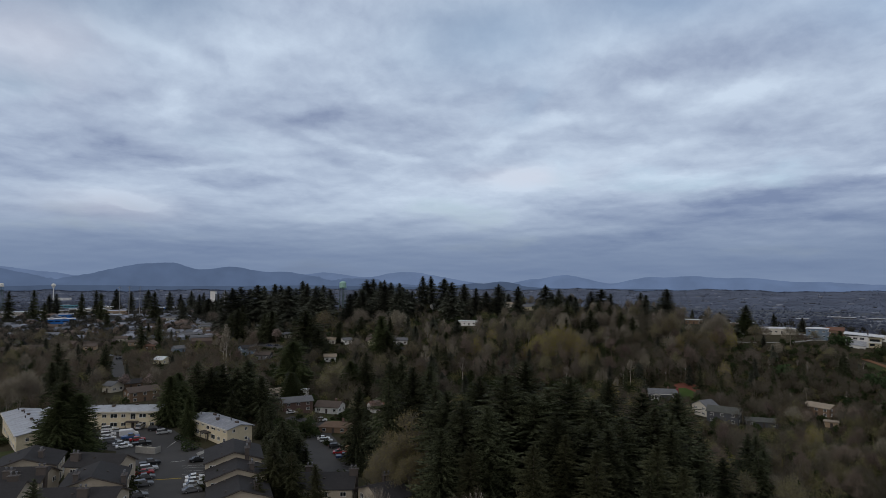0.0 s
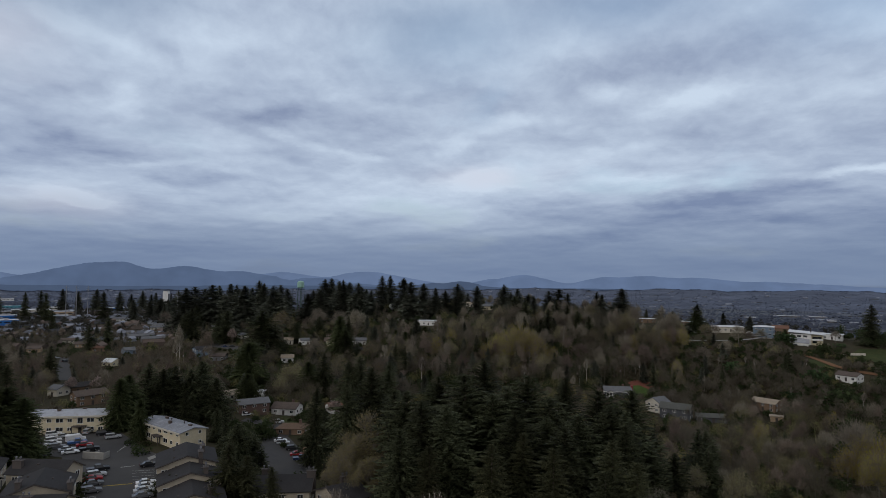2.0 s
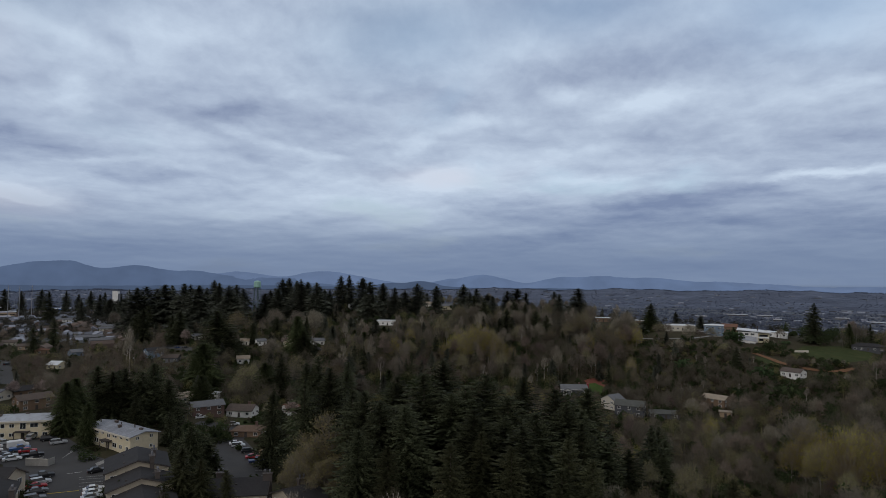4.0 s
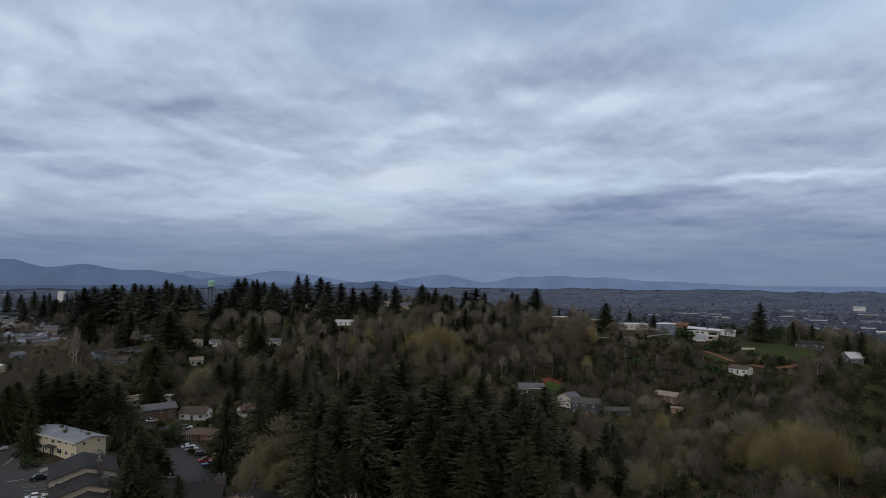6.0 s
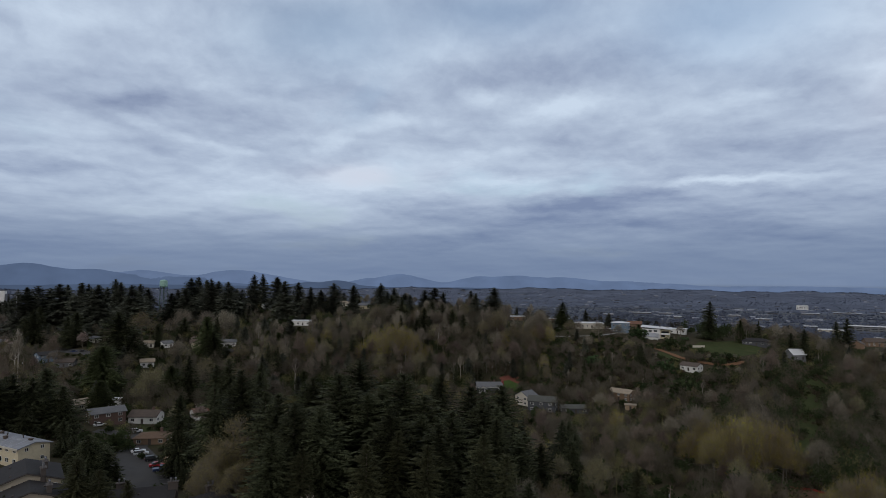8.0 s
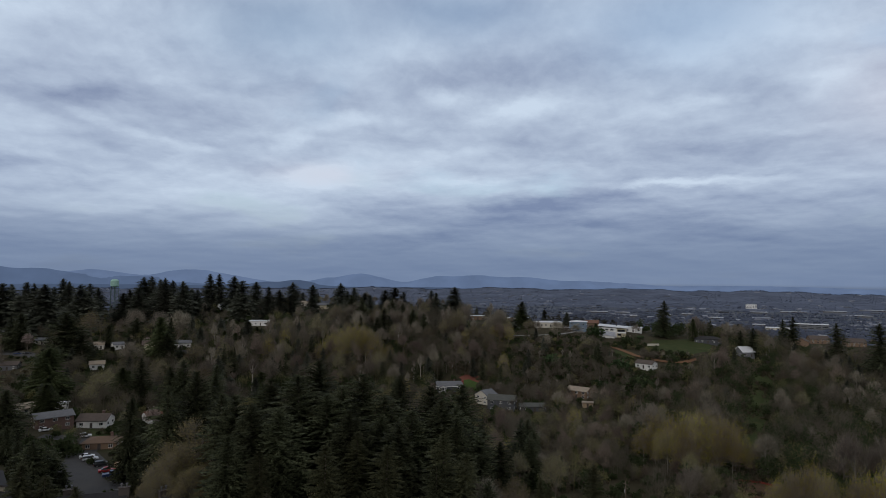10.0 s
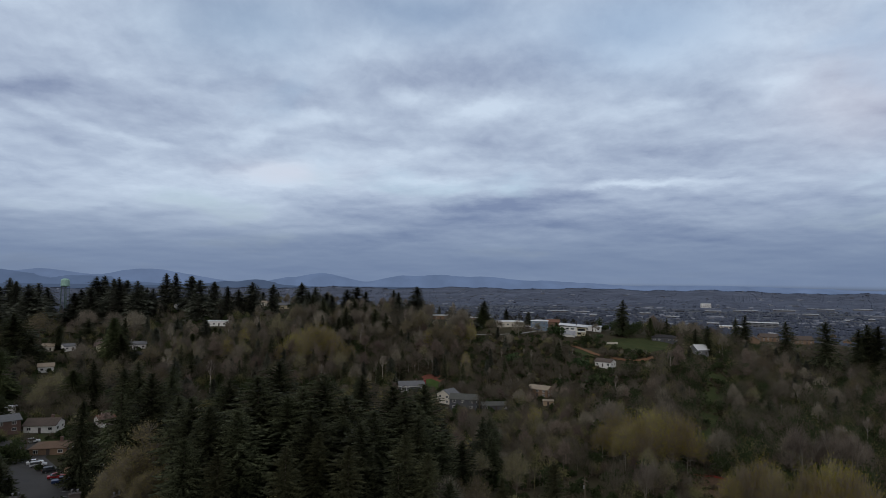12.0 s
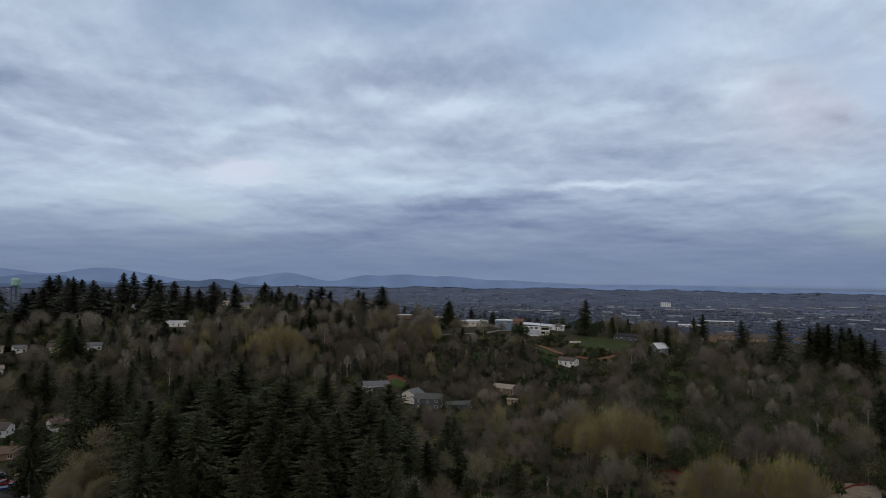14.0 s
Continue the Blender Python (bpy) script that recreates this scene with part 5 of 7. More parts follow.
# the small houses, placed and sized to fit the camera's view
house(-51.0, 284.4, -14, 11.3, 8, 2.9, "gable", 1.9, WHITE, SHINGLE_BROWN, 1, 1, "white bungalow with a brown gable roof")
house(-65.5, 280.5, 27, 13.0, 8, 4.6, "gable", 1.6, BRICK, SHINGLE_GREY, 2, 0, "brick and grey split-level house with grey roof")
house(-80.5, 304.6, 40, 8.8, 8, 2.8, "gable", 1.5, OFFWHITE, SHINGLE_TAN, 1, 0, "pale house with a sandy shingle roof")
house(-42.0, 249.0, -8, 11.0, 9, 2.2, "hip", 1.5, BROWN, SHINGLE_RUST, 1, 1, "low house with a broad rust-brown hipped roof")
house(-30.7, 288.9, 26, 6.0, 7, 2.8, "gable", 1.6, WHITE, SHINGLE_RED, 1, 0, "white cottage with a red roof among trees")
house(-28.2, 219.7, -23, 7.6, 9, 2.8, "hip", 1.6, TAN, SHINGLE_RED, 1, 0, "low house with reddish roof under trees")
house(-31.4, 459.4, 4, 10.8, 9, 3.2, "gable", 1.5, WHITE, SHINGLE_GREY, 1, 0, "white hillside house with grey roof")
house(-52.3, 468.1, 16, 6.8, 8, 3, "gable", 1.4, YELLOWWALL, SHINGLE_TAN, 1, 0, "pale cream house among bare trees")
house(-85.7, 481.4, 0, 6.8, 8, 3, "gable", 1.4, OFFWHITE, SHINGLE_TAN, 1, 0, "pale house with sandy roof among trees")
house(-73.9, 478.4, 24, 6.8, 8, 3, "gable", 1.4, WHITE, SHINGLE_GREY, 1, 0, "small white house among trees")
house(-144.6, 462.4, 37, 10.7, 9, 5, "gable", 1.7, BLUEGREY, SHINGLE_DARK, 2, 0, "blue-grey two-storey house with dark roof")
house(-124.9, 434.9, 1, 10.3, 9, 3, "gable", 1.7, GREYWALL, SHINGLE_BROWN, 1, 0, "grey house with a brown roof beside a road")
house(-222.0, 574.1, 29, 20.1, 9, 3, "gable", 1.6, GREYWALL, SHINGLE_GREY, 1, 0, "long grey house with grey roof")
house(-266.0, 698.6, 21, 14.9, 9, 3, "gable", 1.5, OFFWHITE, SHINGLE_GREY, 1, 0, "pale little house with grey roof")
house(-188.4, 641.4, 46, 8.8, 9, 3, "hip", 1.5, WHITE, ROOF_WHITE, 1, 0, "small house with a whitish roof")
house(-132.4, 529.7, -6, 6.8, 8, 3, "gable", 1.5, OFFWHITE, SHINGLE_GREY, 1, 0, "small pale house among trees")
house(-73.9, 409.9, 10, 7.6, 9, 3, "gable", 1.5, WHITE, SHINGLE_TAN, 1, 0, "house with a pale roof among trees")
house(-27.8, 424.6, 14, 10.1, 9, 3, "gable", 1.5, BROWN, SHINGLE_DARK, 1, 0, "brown house with a dark roof")
house(-7.0, 660.0, 21, 10.4, 10, 3.4, "gable", 1.8, WHITE, SHINGLE_GREY, 1, 0, "white ridge-top house with grey roof")
house(11.1, 592.9, -11, 14.6, 10, 3.4, "hip", 1.8, YELLOWWALL, SHINGLE_RED, 1, 0, "cream ridge house with a rusty roof")
house(21.1, 520.6, -14, 15.2, 10, 3.4, "flat", 0, WHITE, ROOF_WHITE, 1, 0, "white house with a flat white roof")
house(84.7, 635.4, 0, 16.2, 10, 3.6, "gable", 2, YELLOWWALL, SHINGLE_GREY, 1, 0, "pale yellow ridge house with grey gable roof")
house(70.7, 662.3, -6, 10.9, 10, 3.4, "gable", 1.7, OFFWHITE, SHINGLE_TAN, 1, 0, "pale ridge house with sandy roof")
house(37.3, 689.0, 2, 15.4, 10, 3.4, "hip", 1.7, OFFWHITE, SHINGLE_BROWN, 1, 0, "cream ridge house with brown roof")
house(7.3, 640.0, -1, 11.6, 10, 3.4, "gable", 1.7, BROWN, SHINGLE_BROWN, 1, 0, "brown ridge house with brown roof")
house(56.2, 302.3, 29, 7.6, 9, 3.2, "gable", 2.4, OFFWHITE, SHINGLE_GREY, 1, 0, "grey-roofed house between firs")
charcoal_house = house(118.2, 336.3, -13, 14.2, 9, 3.2, "gable", 1.8, DARKWALL, SHINGLE_GREY, 1, 1, "charcoal house with grey roof, white trim and red chimney")
house(125.2, 298.2, 27, 7.6, 9, 4.6, "gable", 2.4, OFFWHITE, SHINGLE_GREY, 2, 0, "white gabled house with blue-grey roof")
house(127.0, 282.2, -34, 13.0, 9, 5.2, "gable", 1.8, DARKWALL, SHINGLE_MOSS, 2, 0, "grey two-storey house with grey roof")
house(140.9, 276.1, -17, 13.3, 8, 2.4, "gable", 1.0, DARKWALL, SHINGLE_MOSS, 1, 0, "long low grey outbuilding with a mossy roof")
house(180.8, 299.1, -56, 11.6, 8.5, 4.2, "gable", 1.5, BROWN, SHINGLE_TAN, 2, 0, "weathered tan barn-like house with a pale roof")
house(208.4, 516.0, -22, 13.1, 9, 3.2, "flat", 0, BROWN, ROOF_WHITE, 1, 0, "low ridge house with a flat pale roof")
house(231.7, 482.8, -26, 17.4, 9, 3.2, "flat", 0, BROWN, ROOF_WHITE, 1, 0, "long low ridge house with white flat roof")
house(237.7, 441.0, -22, 20.8, 10, 3.6, "hip", 1.0, OFFWHITE, ROOF_WHITE, 1, 0, "cream ridge house with a white roof")
house(239.9, 320.1, -62, 10.4, 8, 3.0, "gable", 1.6, WHITE, SHINGLE_BROWN, 1, 0, "white cottage with a brown roof on the slope")
house(333.7, 338.8, -5, 9.3, 9, 3.4, "gable", 3.2, GREYWALL, ROOF_WHITE, 1, 0, "house with a steep pale green-white roof among trees")
house(328.5, 367.0, -42, 17.8, 9, 3.0, "hip", 1.9, DARKWALL, SHINGLE_DARK, 1, 0, "low house with a dark hipped roof behind trees")
house(-133.1, 276.6, 46, 12.4, 8, 4.4, "gable", 1.7, BROWN, SHINGLE_BROWN, 2, 0, "tan two-storey house with brown roof")
house(-161.5, 306.6, -22, 6.0, 7, 3.4, "gable", 1.5, OFFWHITE, SHINGLE_GREY, 1, 0, "white-walled house with grey roof")
house(-158.7, 316.5, 39, 11.4, 8, 3, "gable", 1.6, BROWN, SHINGLE_DARK, 1, 0, "house with dark roof among blossom trees")
house(-192.8, 429.2, -16, 7.6, 9, 3, "gable", 1.8, YELLOWWALL, ROOF_WHITE, 1, 0, "cream gabled house with pale roof")
house(-209.3, 494.0, 43, 8.1, 9, 3, "gable", 1.8, BLUEGREY, SHINGLE_GREY, 1, 0, "blue-grey house with grey roof")
house(-245.5, 603.5, 32, 22.4, 9, 3, "gable", 1.6, GREYWALL, SHINGLE_GREY, 1, 0, "long grey house in a row")
house(-370.6, 843.7, 24, 15.1, 9, 3, "gable", 1.6, WHITE, SHINGLE_GREY, 1, 0, "white house at the edge of town")
house(-272.0, 641.2, 53, 7.6, 9, 3, "gable", 1.6, OFFWHITE, SHINGLE_GREY, 1, 0, "pale little house with grey roof")
house(-265.1, 541.0, 26, 14.2, 9, 3, "gable", 1.6, TAN, SHINGLE_BROWN, 1, 0, "tan house with brown roof")
house(-239.4, 506.8, 40, 9.1, 9, 3, "hip", 1.6, BROWN, SHINGLE_RED, 1, 0, "brown house with rust roof")
house(-275.6, 727.0, 11, 12.7, 9, 3, "gable", 1.6, OFFWHITE, SHINGLE_GREY, 1, 0, "pale little house with grey roof")
house(-297.6, 577.3, 17, 11.6, 9, 3, "gable", 1.6, OFFWHITE, SHINGLE_BROWN, 1, 0, "pale house with brown roof")
house(-280.1, 495.8, 19, 8.9, 9, 3, "gable", 1.6, TAN, SHINGLE_BROWN, 1, 0, "tan house behind bare trees")
porch(charcoal_house, 14.2, 9, -0.28, 4.6)

# ---- roads, car parks, lawns and bare ground ----
draped("pavement_car_park", [(-118.1, 215.8), (-95.3, 219.2), (-75.8, 192.6), (-68.9, 186.7), (-53.5, 145.5), (-73.9, 145.3), (-96.8, 186.4), (-108.3, 190.3)], 0.07, ASPHALT, "worn dark asphalt car park of the apartments", "car park")
draped("pavement_lower_car_park", [(-51.5, 243.6), (-43.1, 242.2), (-25.1, 196.4), (-26.0, 184.2), (-38.5, 180.9), (-48.1, 211.6)], 0.07, ASPHALT, "narrow asphalt car park beside the townhouses", "car park")
draped("road_street", [(-64.8, 268.3), (-54.2, 269.6), (-42.9, 260.5), (-42.8, 240.2), (-50.9, 240.7), (-55.5, 259.1), (-65.4, 260.9)], 0.05, ASPHALT, "grey asphalt side street with a bend", "road")
draped("road_hill_street", [(-160.3, 533.4), (-124.4, 484.3), (-118.9, 463.0), (-151.3, 503.8)], 0.1, ASPHALT, "asphalt street on the hill with parked cars", "road")
draped("road_town_street", [(-245.3, 466.5), (-237.2, 461.6), (-183.3, 361.1), (-192.9, 359.5)], 0.1, ASPHALT, "asphalt residential street going downhill", "road")
draped("road_town_avenue", [(-632.1, 1080.7), (-622.8, 1085.0), (-387.2, 711.5), (-395.1, 707.1)], 0.15, ASPHALT, "wide grey avenue through the town", "road")
draped("lawn_bungalow", [(-61.3, 274.2), (-42.8, 282.8), (-39.3, 268.1), (-49.5, 264.4), (-57.4, 267.9)], 0.04, LAWN, "mown lawn in front of the bungalow", "lawn")
draped("lawn_green_yard", [(130.7, 347.2), (134.8, 346.7), (138.2, 338.9), (140.1, 327.3), (135.0, 325.1), (130.6, 331.2), (128.1, 337.5)], 0.50, YARD, "fresh green mown yard beside the house", "lawn", 2.0)
draped("soil_bank", [(129.9, 351.8), (135.1, 354.1), (141.4, 349.5), (144.5, 339.5), (143.5, 328.0), (140.1, 327.3), (138.2, 338.9), (134.8, 346.7), (130.7, 347.2)], 0.45, MULCH, "red-brown bark mulch bank round the yard", "bare soil", 2.0)
draped("lawn_ridge_meadow", [(295.6, 384.5), (324.0, 379.5), (329.6, 363.9), (310.7, 345.9), (289.6, 339.2), (281.0, 352.8), (272.1, 367.1)], 0.06, LAWN, "grassy meadow on the ridge below the white house", "lawn")
strip("soil_path", [(247.0, 372.8), (246.5, 356.0), (247.3, 341.4), (253.1, 331.1), (260.3, 323.4), (268.7, 320.4), (281.8, 323.7)], 4.6, 0.40, SOIL_PATH, "bare orange-brown soil path across the slope", "bare soil")
strip("road_slope_lane", [(191.7, 421.5), (207.1, 412.9), (229.4, 409.1), (246.5, 415.2), (254.0, 413.0)], 2.6, 0.40, CONCRETE, "pale narrow lane below the ridge houses", "road")
clearing(150, 177, 14, -6)
clearing(149, 117, 12, -4)
clearing(270.5, 400.5, 12, 6.5)
for lane_x, lane_y in ((199, 417), (218, 411), (238, 412)):
    clearing(lane_x, lane_y, 5)
for path_x, path_y in ((246.5, 356.0), (247.3, 341.4), (256, 327), (268.7, 320.4), (277, 322)):
    clearing(path_x, path_y, 3.5)
for street_x, street_y in ((-238, 452), (-222, 424), (-208, 398), (-194, 372), (-140, 500), (-130, 482), (-146, 512)):
    clearing(street_x, street_y, 6)
draped("lawn_slope", [(241.3, 355.9), (251.5, 348.8), (238.3, 327.4), (227.9, 331.1)], 0.05, LAWN, "bright grass patch on the slope", "lawn")
draped("lawn_grass_strip", [(301.6, 299.5), (330.9, 310.8), (256.7, 245.2), (190.7, 191.1), (187.5, 195.7), (241.8, 246.1)], 0.05, LAWN, "strip of fresh grass running down the slope", "lawn")
draped("soil_site", [(160.4, 164.8), (167.8, 161.7), (170.0, 154.9), (158.4, 145.3), (149.2, 145.0), (146.6, 153.1)], 0.05, DIRT, "bare red-brown soil of a building site", "bare soil")
draped("soil_track", [(196.6, 132.4), (216.0, 133.6), (229.3, 126.7), (208.3, 115.2), (184.9, 124.6)], 0.05, PALE_SOIL, "bare pale soil track beside the trees", "bare soil")
draped("lawn_court", [(-134.1, 188.1), (-129.5, 191.3), (-119.9, 180.9), (-121.8, 171.1)], 0.05, LAWN, "lawn strip beside the apartment block", "lawn")
draped("lawn_garden", [(-30.5, 224.9), (-27.4, 229.4), (-25.2, 219.6), (-28.8, 217.1)], 0.05, LAWN, "small lawn under trees", "lawn")
draped("pavement_path", [(-72.2, 184.4), (-68.5, 196.4), (-67.1, 194.8), (-70.7, 181.7)], 0.1, CONCRETE, "pale concrete footpath to the apartment entrance", "footpath")


# ---- the apartment court and its car park ----
apartment(-138.6, 216.4, -99.9, 219.3, 11, "long cream two-storey apartment block with pale metal roof", per=12, porch=9)
apartment(-84.4, 209.7, -66.1, 193.0, 8.4, "cream two-storey apartment block with weathered pale roof", per=7, porch=3, h=5.1, top=ROOF_STAINED)
apartment(-152.5, 217.4, -126.6, 186.6, 10.7, "cream two-storey apartment block with whitish vented roof", per=9)
townhouse(-55.0, 165.6, 110, 13.0, 13.7, 5.6, 2.2, ((0.1, -0.55), (-0.9, -0.45)), z=-0.2)
townhouse(-51.1, 156.3, 110, 11.0, 13.8, 5.6, 2.2, ((-0.7, -0.5),), z=-1.8)
townhouse(-47.5, 147.0, 111, 13.0, 13.5, 5.6, 2.2, ((-0.6, -0.55),), z=-3.4)
townhouse(-103.8, 157.9, 112, 12.3, 13.8, 5.6, 2.2, ((-0.4, -0.45),))
townhouse(-80.0, 145.4, 110, 12.1, 12.7, 5.6, 2.2, ((-0.75, 0.5), (-0.8, -1.02)), z=-0.3)
townhouse(-84.9, 156.4, -8, 13.3, 8.0, 5.6, 2.2, ((-0.75, -0.6),))
townhouse(-99.0, 149.7, 5, 10.5, 9.0, 5.6, 2.2, ((-0.4, -0.7), (0.9, -0.5)), z=-1.3)
townhouse(-78.7, 137.4, 4, 16.2, 10.0, 5.6, 2.2, ((0.2, -0.5),), z=-1.9)
townhouse(-94.1, 134.9, 12, 8.0, 12.0, 5.6, 2.2, ((0.2, 0.5),))
townhouse(-29.1, 161.3, 2, 13.4, 12.0, 5.6, 2.2, ((-0.75, 0.3), (0.98, -0.2)), "beige townhouse with a long dark gable roof among trees")
townhouse(-14.0, 153.3, 36, 8.0, 12.0, 5.6, 2.2, ((0.4, 0.3),), "dark-roofed townhouse half hidden by trees")

# cars in the car park and by the road
car(-114.2, 214.5, 28, "white", "suv")
car(-112.0, 207.7, 36, "black", "saloon")
car(-109.6, 205.6, 36, "white", "suv")
car(-107.2, 201.2, 36, "white", "saloon")
car(-103.5, 196.4, 32, "grey", "suv")
car(-109.4, 211.4, 33, "silver", "saloon")
car(-102.8, 205.8, 31, "white", "van")
car(-100.1, 201.5, 30, "blue", "pickup")
car(-96.6, 198.8, 30, "red", "saloon")
car(-98.9, 193.2, 31, "silver", "saloon")
car(-96.3, 190.0, 31, "white", "saloon")
car(-92.4, 193.0, 30, "black", "pickup")
car(-104.6, 217.1, 96, "silver", "suv")
car(-97.8, 213.7, 25, "black", "suv")
car(-92.5, 208.4, 30, "silver", "suv")
car(-80.1, 172.3, 33, "black", "pickup")
car(-78.3, 167.6, 33, "silver", "suv")
car(-77.8, 164.5, 31, "red", "saloon")
car(-75.9, 161.0, 31, "grey", "saloon")
car(-73.8, 155.4, 31, "grey", "suv")
car(-71.4, 147.7, 32, "grey", "saloon")
car(-68.5, 176.2, 29, "black", "saloon")
car(-63.2, 161.0, 25, "white", "saloon")
car(-62.2, 158.2, 25, "white", "saloon")
car(-61.4, 155.3, 26, "silver", "saloon")
car(-60.1, 151.5, 26, "grey", "saloon")
car(-51.1, 265.1, 15, "white", "suv")
car(-44.0, 232.9, 15, "white", "saloon")
car(-42.4, 229.1, 14, "silver", "suv")
car(-37.5, 220.8, 14, "black", "suv")
car(-34.8, 213.2, 13, "red", "saloon")
car(-32.4, 207.5, 13, "navy", "pickup")
car(-65.8, 273.2, 24, "white", "saloon")
car(-60.0, 280.7, 22, "black", "suv")
car(-135.9, 489.5, -4, "navy", "saloon")
car(-129.0, 485.1, -5, "black", "saloon")
car(-294.5, 597.4, 26, "white", "saloon")
car(-265.2, 601.1, 24, "white", "van")
car(-264.3, 610.2, 33, "white", "saloon")
car(-242.8, 456.4, 68, "silver", "saloon")
car(-227.8, 439.5, 67, "black", "suv")
car(-220.5, 407.1, 58, "white", "saloon")
car(248.2, 429.5, -30, "white", "suv")
car(247.5, 420.6, -20, "silver", "pickup")
strip("road_marking", [(-73.2, 160.1), (-66.8, 161.7)], 0.35, 0.11, LINE_YELLOW, "faded yellow painted line across the asphalt", "road marking")
strip("road_marking", [(-75.7, 175.3), (-72.5, 176.7)], 0.3, 0.11, LINE, "faded pale painted line across the asphalt", "road marking")
strip("road_marking", [(-83.4, 190.5), (-83.9, 198.0)], 0.15, 0.11, LINE, "faded white parking bay line", "road marking")
strip("road_marking", [(-83.8, 193.7), (-84.1, 201.1)], 0.15, 0.11, LINE, "faded white parking bay line", "road marking")
strip("road_marking", [(-84.5, 197.7), (-84.8, 205.2)], 0.15, 0.11, LINE, "faded white parking bay line", "road marking")
strip("road_marking", [(-85.1, 201.8), (-85.3, 209.3)], 0.15, 0.11, LINE, "faded white parking bay line", "road marking")
strip("road_marking", [(-85.4, 204.9), (-85.9, 213.4)], 0.15, 0.11, LINE, "faded white parking bay line", "road marking")
strip("road_marking", [(-86.0, 209.0), (-86.7, 218.4)], 0.15, 0.11, LINE, "faded white parking bay line", "road marking")
strip("road_marking", [(-74.4, 151.8), (-71.5, 153.1)], 0.14, 0.11, LINE, "faded white parking bay line", "road marking")
strip("road_marking", [(-73.9, 150.9), (-71.0, 152.2)], 0.14, 0.11, LINE, "faded white parking bay line", "road marking")
strip("road_marking", [(-73.0, 149.1), (-70.6, 151.3)], 0.14, 0.11, LINE, "faded white parking bay line", "road marking")
strip("road_marking", [(-72.6, 148.2), (-69.8, 149.5)], 0.14, 0.11, LINE, "faded white parking bay line", "road marking")
strip("road_marking", [(-72.1, 147.3), (-69.3, 148.6)], 0.14, 0.11, LINE, "faded white parking bay line", "road marking")
strip("road_marking", [(-71.7, 146.4), (-68.9, 147.7)], 0.14, 0.11, LINE, "faded white parking bay line", "road marking")
strip("road_marking", [(-71.1, 171.9), (-65.7, 173.0)], 0.14, 0.11, LINE, "faded white parking bay line", "road marking")
strip("road_marking", [(-70.3, 170.0), (-64.9, 171.1)], 0.14, 0.11, LINE, "faded white parking bay line", "road marking")
strip("road_marking", [(-69.2, 167.3), (-63.9, 168.3)], 0.14, 0.11, LINE, "faded white parking bay line", "road marking")
strip("road_marking", [(-68.0, 164.5), (-63.1, 166.4)], 0.14, 0.11, LINE, "faded white parking bay line", "road marking")
strip("road_marking", [(-67.2, 162.7), (-62.1, 163.6)], 0.14, 0.11, LINE, "faded white parking bay line", "road marking")
strip("road_marking", [(-34.0, 207.2), (-29.8, 206.9)], 0.14, 0.11, LINE, "faded white parking bay line", "road marking")
strip("road_marking", [(-32.6, 202.4), (-28.6, 202.0)], 0.14, 0.11, LINE, "faded white parking bay line", "road marking")
strip("road_marking", [(-31.5, 198.5), (-27.5, 198.1)], 0.14, 0.11, LINE, "faded white parking bay line", "road marking")
strip("road_marking", [(-30.2, 193.7), (-26.3, 193.2)], 0.14, 0.11, LINE, "faded white parking bay line", "road marking")
strip("road_marking", [(-29.0, 189.8), (-25.2, 189.3)], 0.14, 0.11, LINE, "faded white parking bay line", "road marking")
site_fence("site_fence", [(157.7, 164.7), (165.0, 161.6), (167.9, 155.7), (172.7, 156.4)], 0.7, FENCE_RED, "red plastic netting fence round bare soil")
site_fence("site_fence", [(196.6, 126.9), (213.4, 130.2), (227.5, 127.9)], 0.7, FENCE_RED, "red plastic netting fence beside the soil track")
site_fence("garden_fence", [(270.2, 366.1), (278.1, 370.2), (287.0, 368.4)], 1.5, OFFWHITE, "white garden fence on the ridge meadow")
enclosure(-90.0, 184.2, -83.6, 182.8)

# ---- town, valley and ridge landmarks ----
warehouse(-485, 784, 32, 38, 16, 6, BLUE, ROOF_WHITE, "bright blue low commercial building with a white roof", 1)
warehouse(-541, 893, 31, 19, 14, 5, BLUE, ROOF_WHITE, "small blue commercial building", 1)
warehouse(-883, 1468, 31, 37, 20, 5, TEAL, TEAL, "teal commercial building with a teal roof", 1)
warehouse(-667, 1055, 32, 56, 25, 5, TAN, ROOF_METAL, "long cream commercial building in the town", 1)
warehouse(-720, 1260, 30, 66, 30, 5, OFFWHITE, ROOF_WHITE, "long low shop building with a pale roof", 1)
warehouse(-704, 1305, 28, 54, 30, 5, OFFWHITE, ROOF_WHITE, "low shop building with white roof", 1)
warehouse(-535, 1017, 28, 62, 30, 7, TAN, ROOF_METAL, "low tan building with a pale roof", 1)
warehouse(-550, 1244, 24, 32, 20, 5, BLUE, ROOF_WHITE, "blue and white shop building", 1)
warehouse(-571, 1424, 22, 17, 15, 8, OFFWHITE, ROOF_WHITE, "small white building behind firs", 1)
warehouse(-693, 998, 35, 44, 30, 6, OFFWHITE, ROOF_METAL, "low pale shop building", 1)
warehouse(-479, 888, 28, 36, 25, 6, GREYWALL, ROOF_METAL, "low grey building beside the avenue", 1)
warehouse(-1437, 2344, 32, 60, 40, 8, WHITE, ROOF_METAL, "pale building far off in the town", 1)
warehouse(1288, 1105, -49, 71, 30, 11, GREYWALL, ROOF_WHITE, "three-storey white and glass office block in the valley", 3)
warehouse(1177, 1096, -47, 49, 30, 5, OFFWHITE, ROOF_WHITE, "long white low office block in the valley", 1)
warehouse(1959, 1949, -45, 40, 30, 15, WHITE, ROOF_METAL, "white hospital-like block on the far hillside", 3)
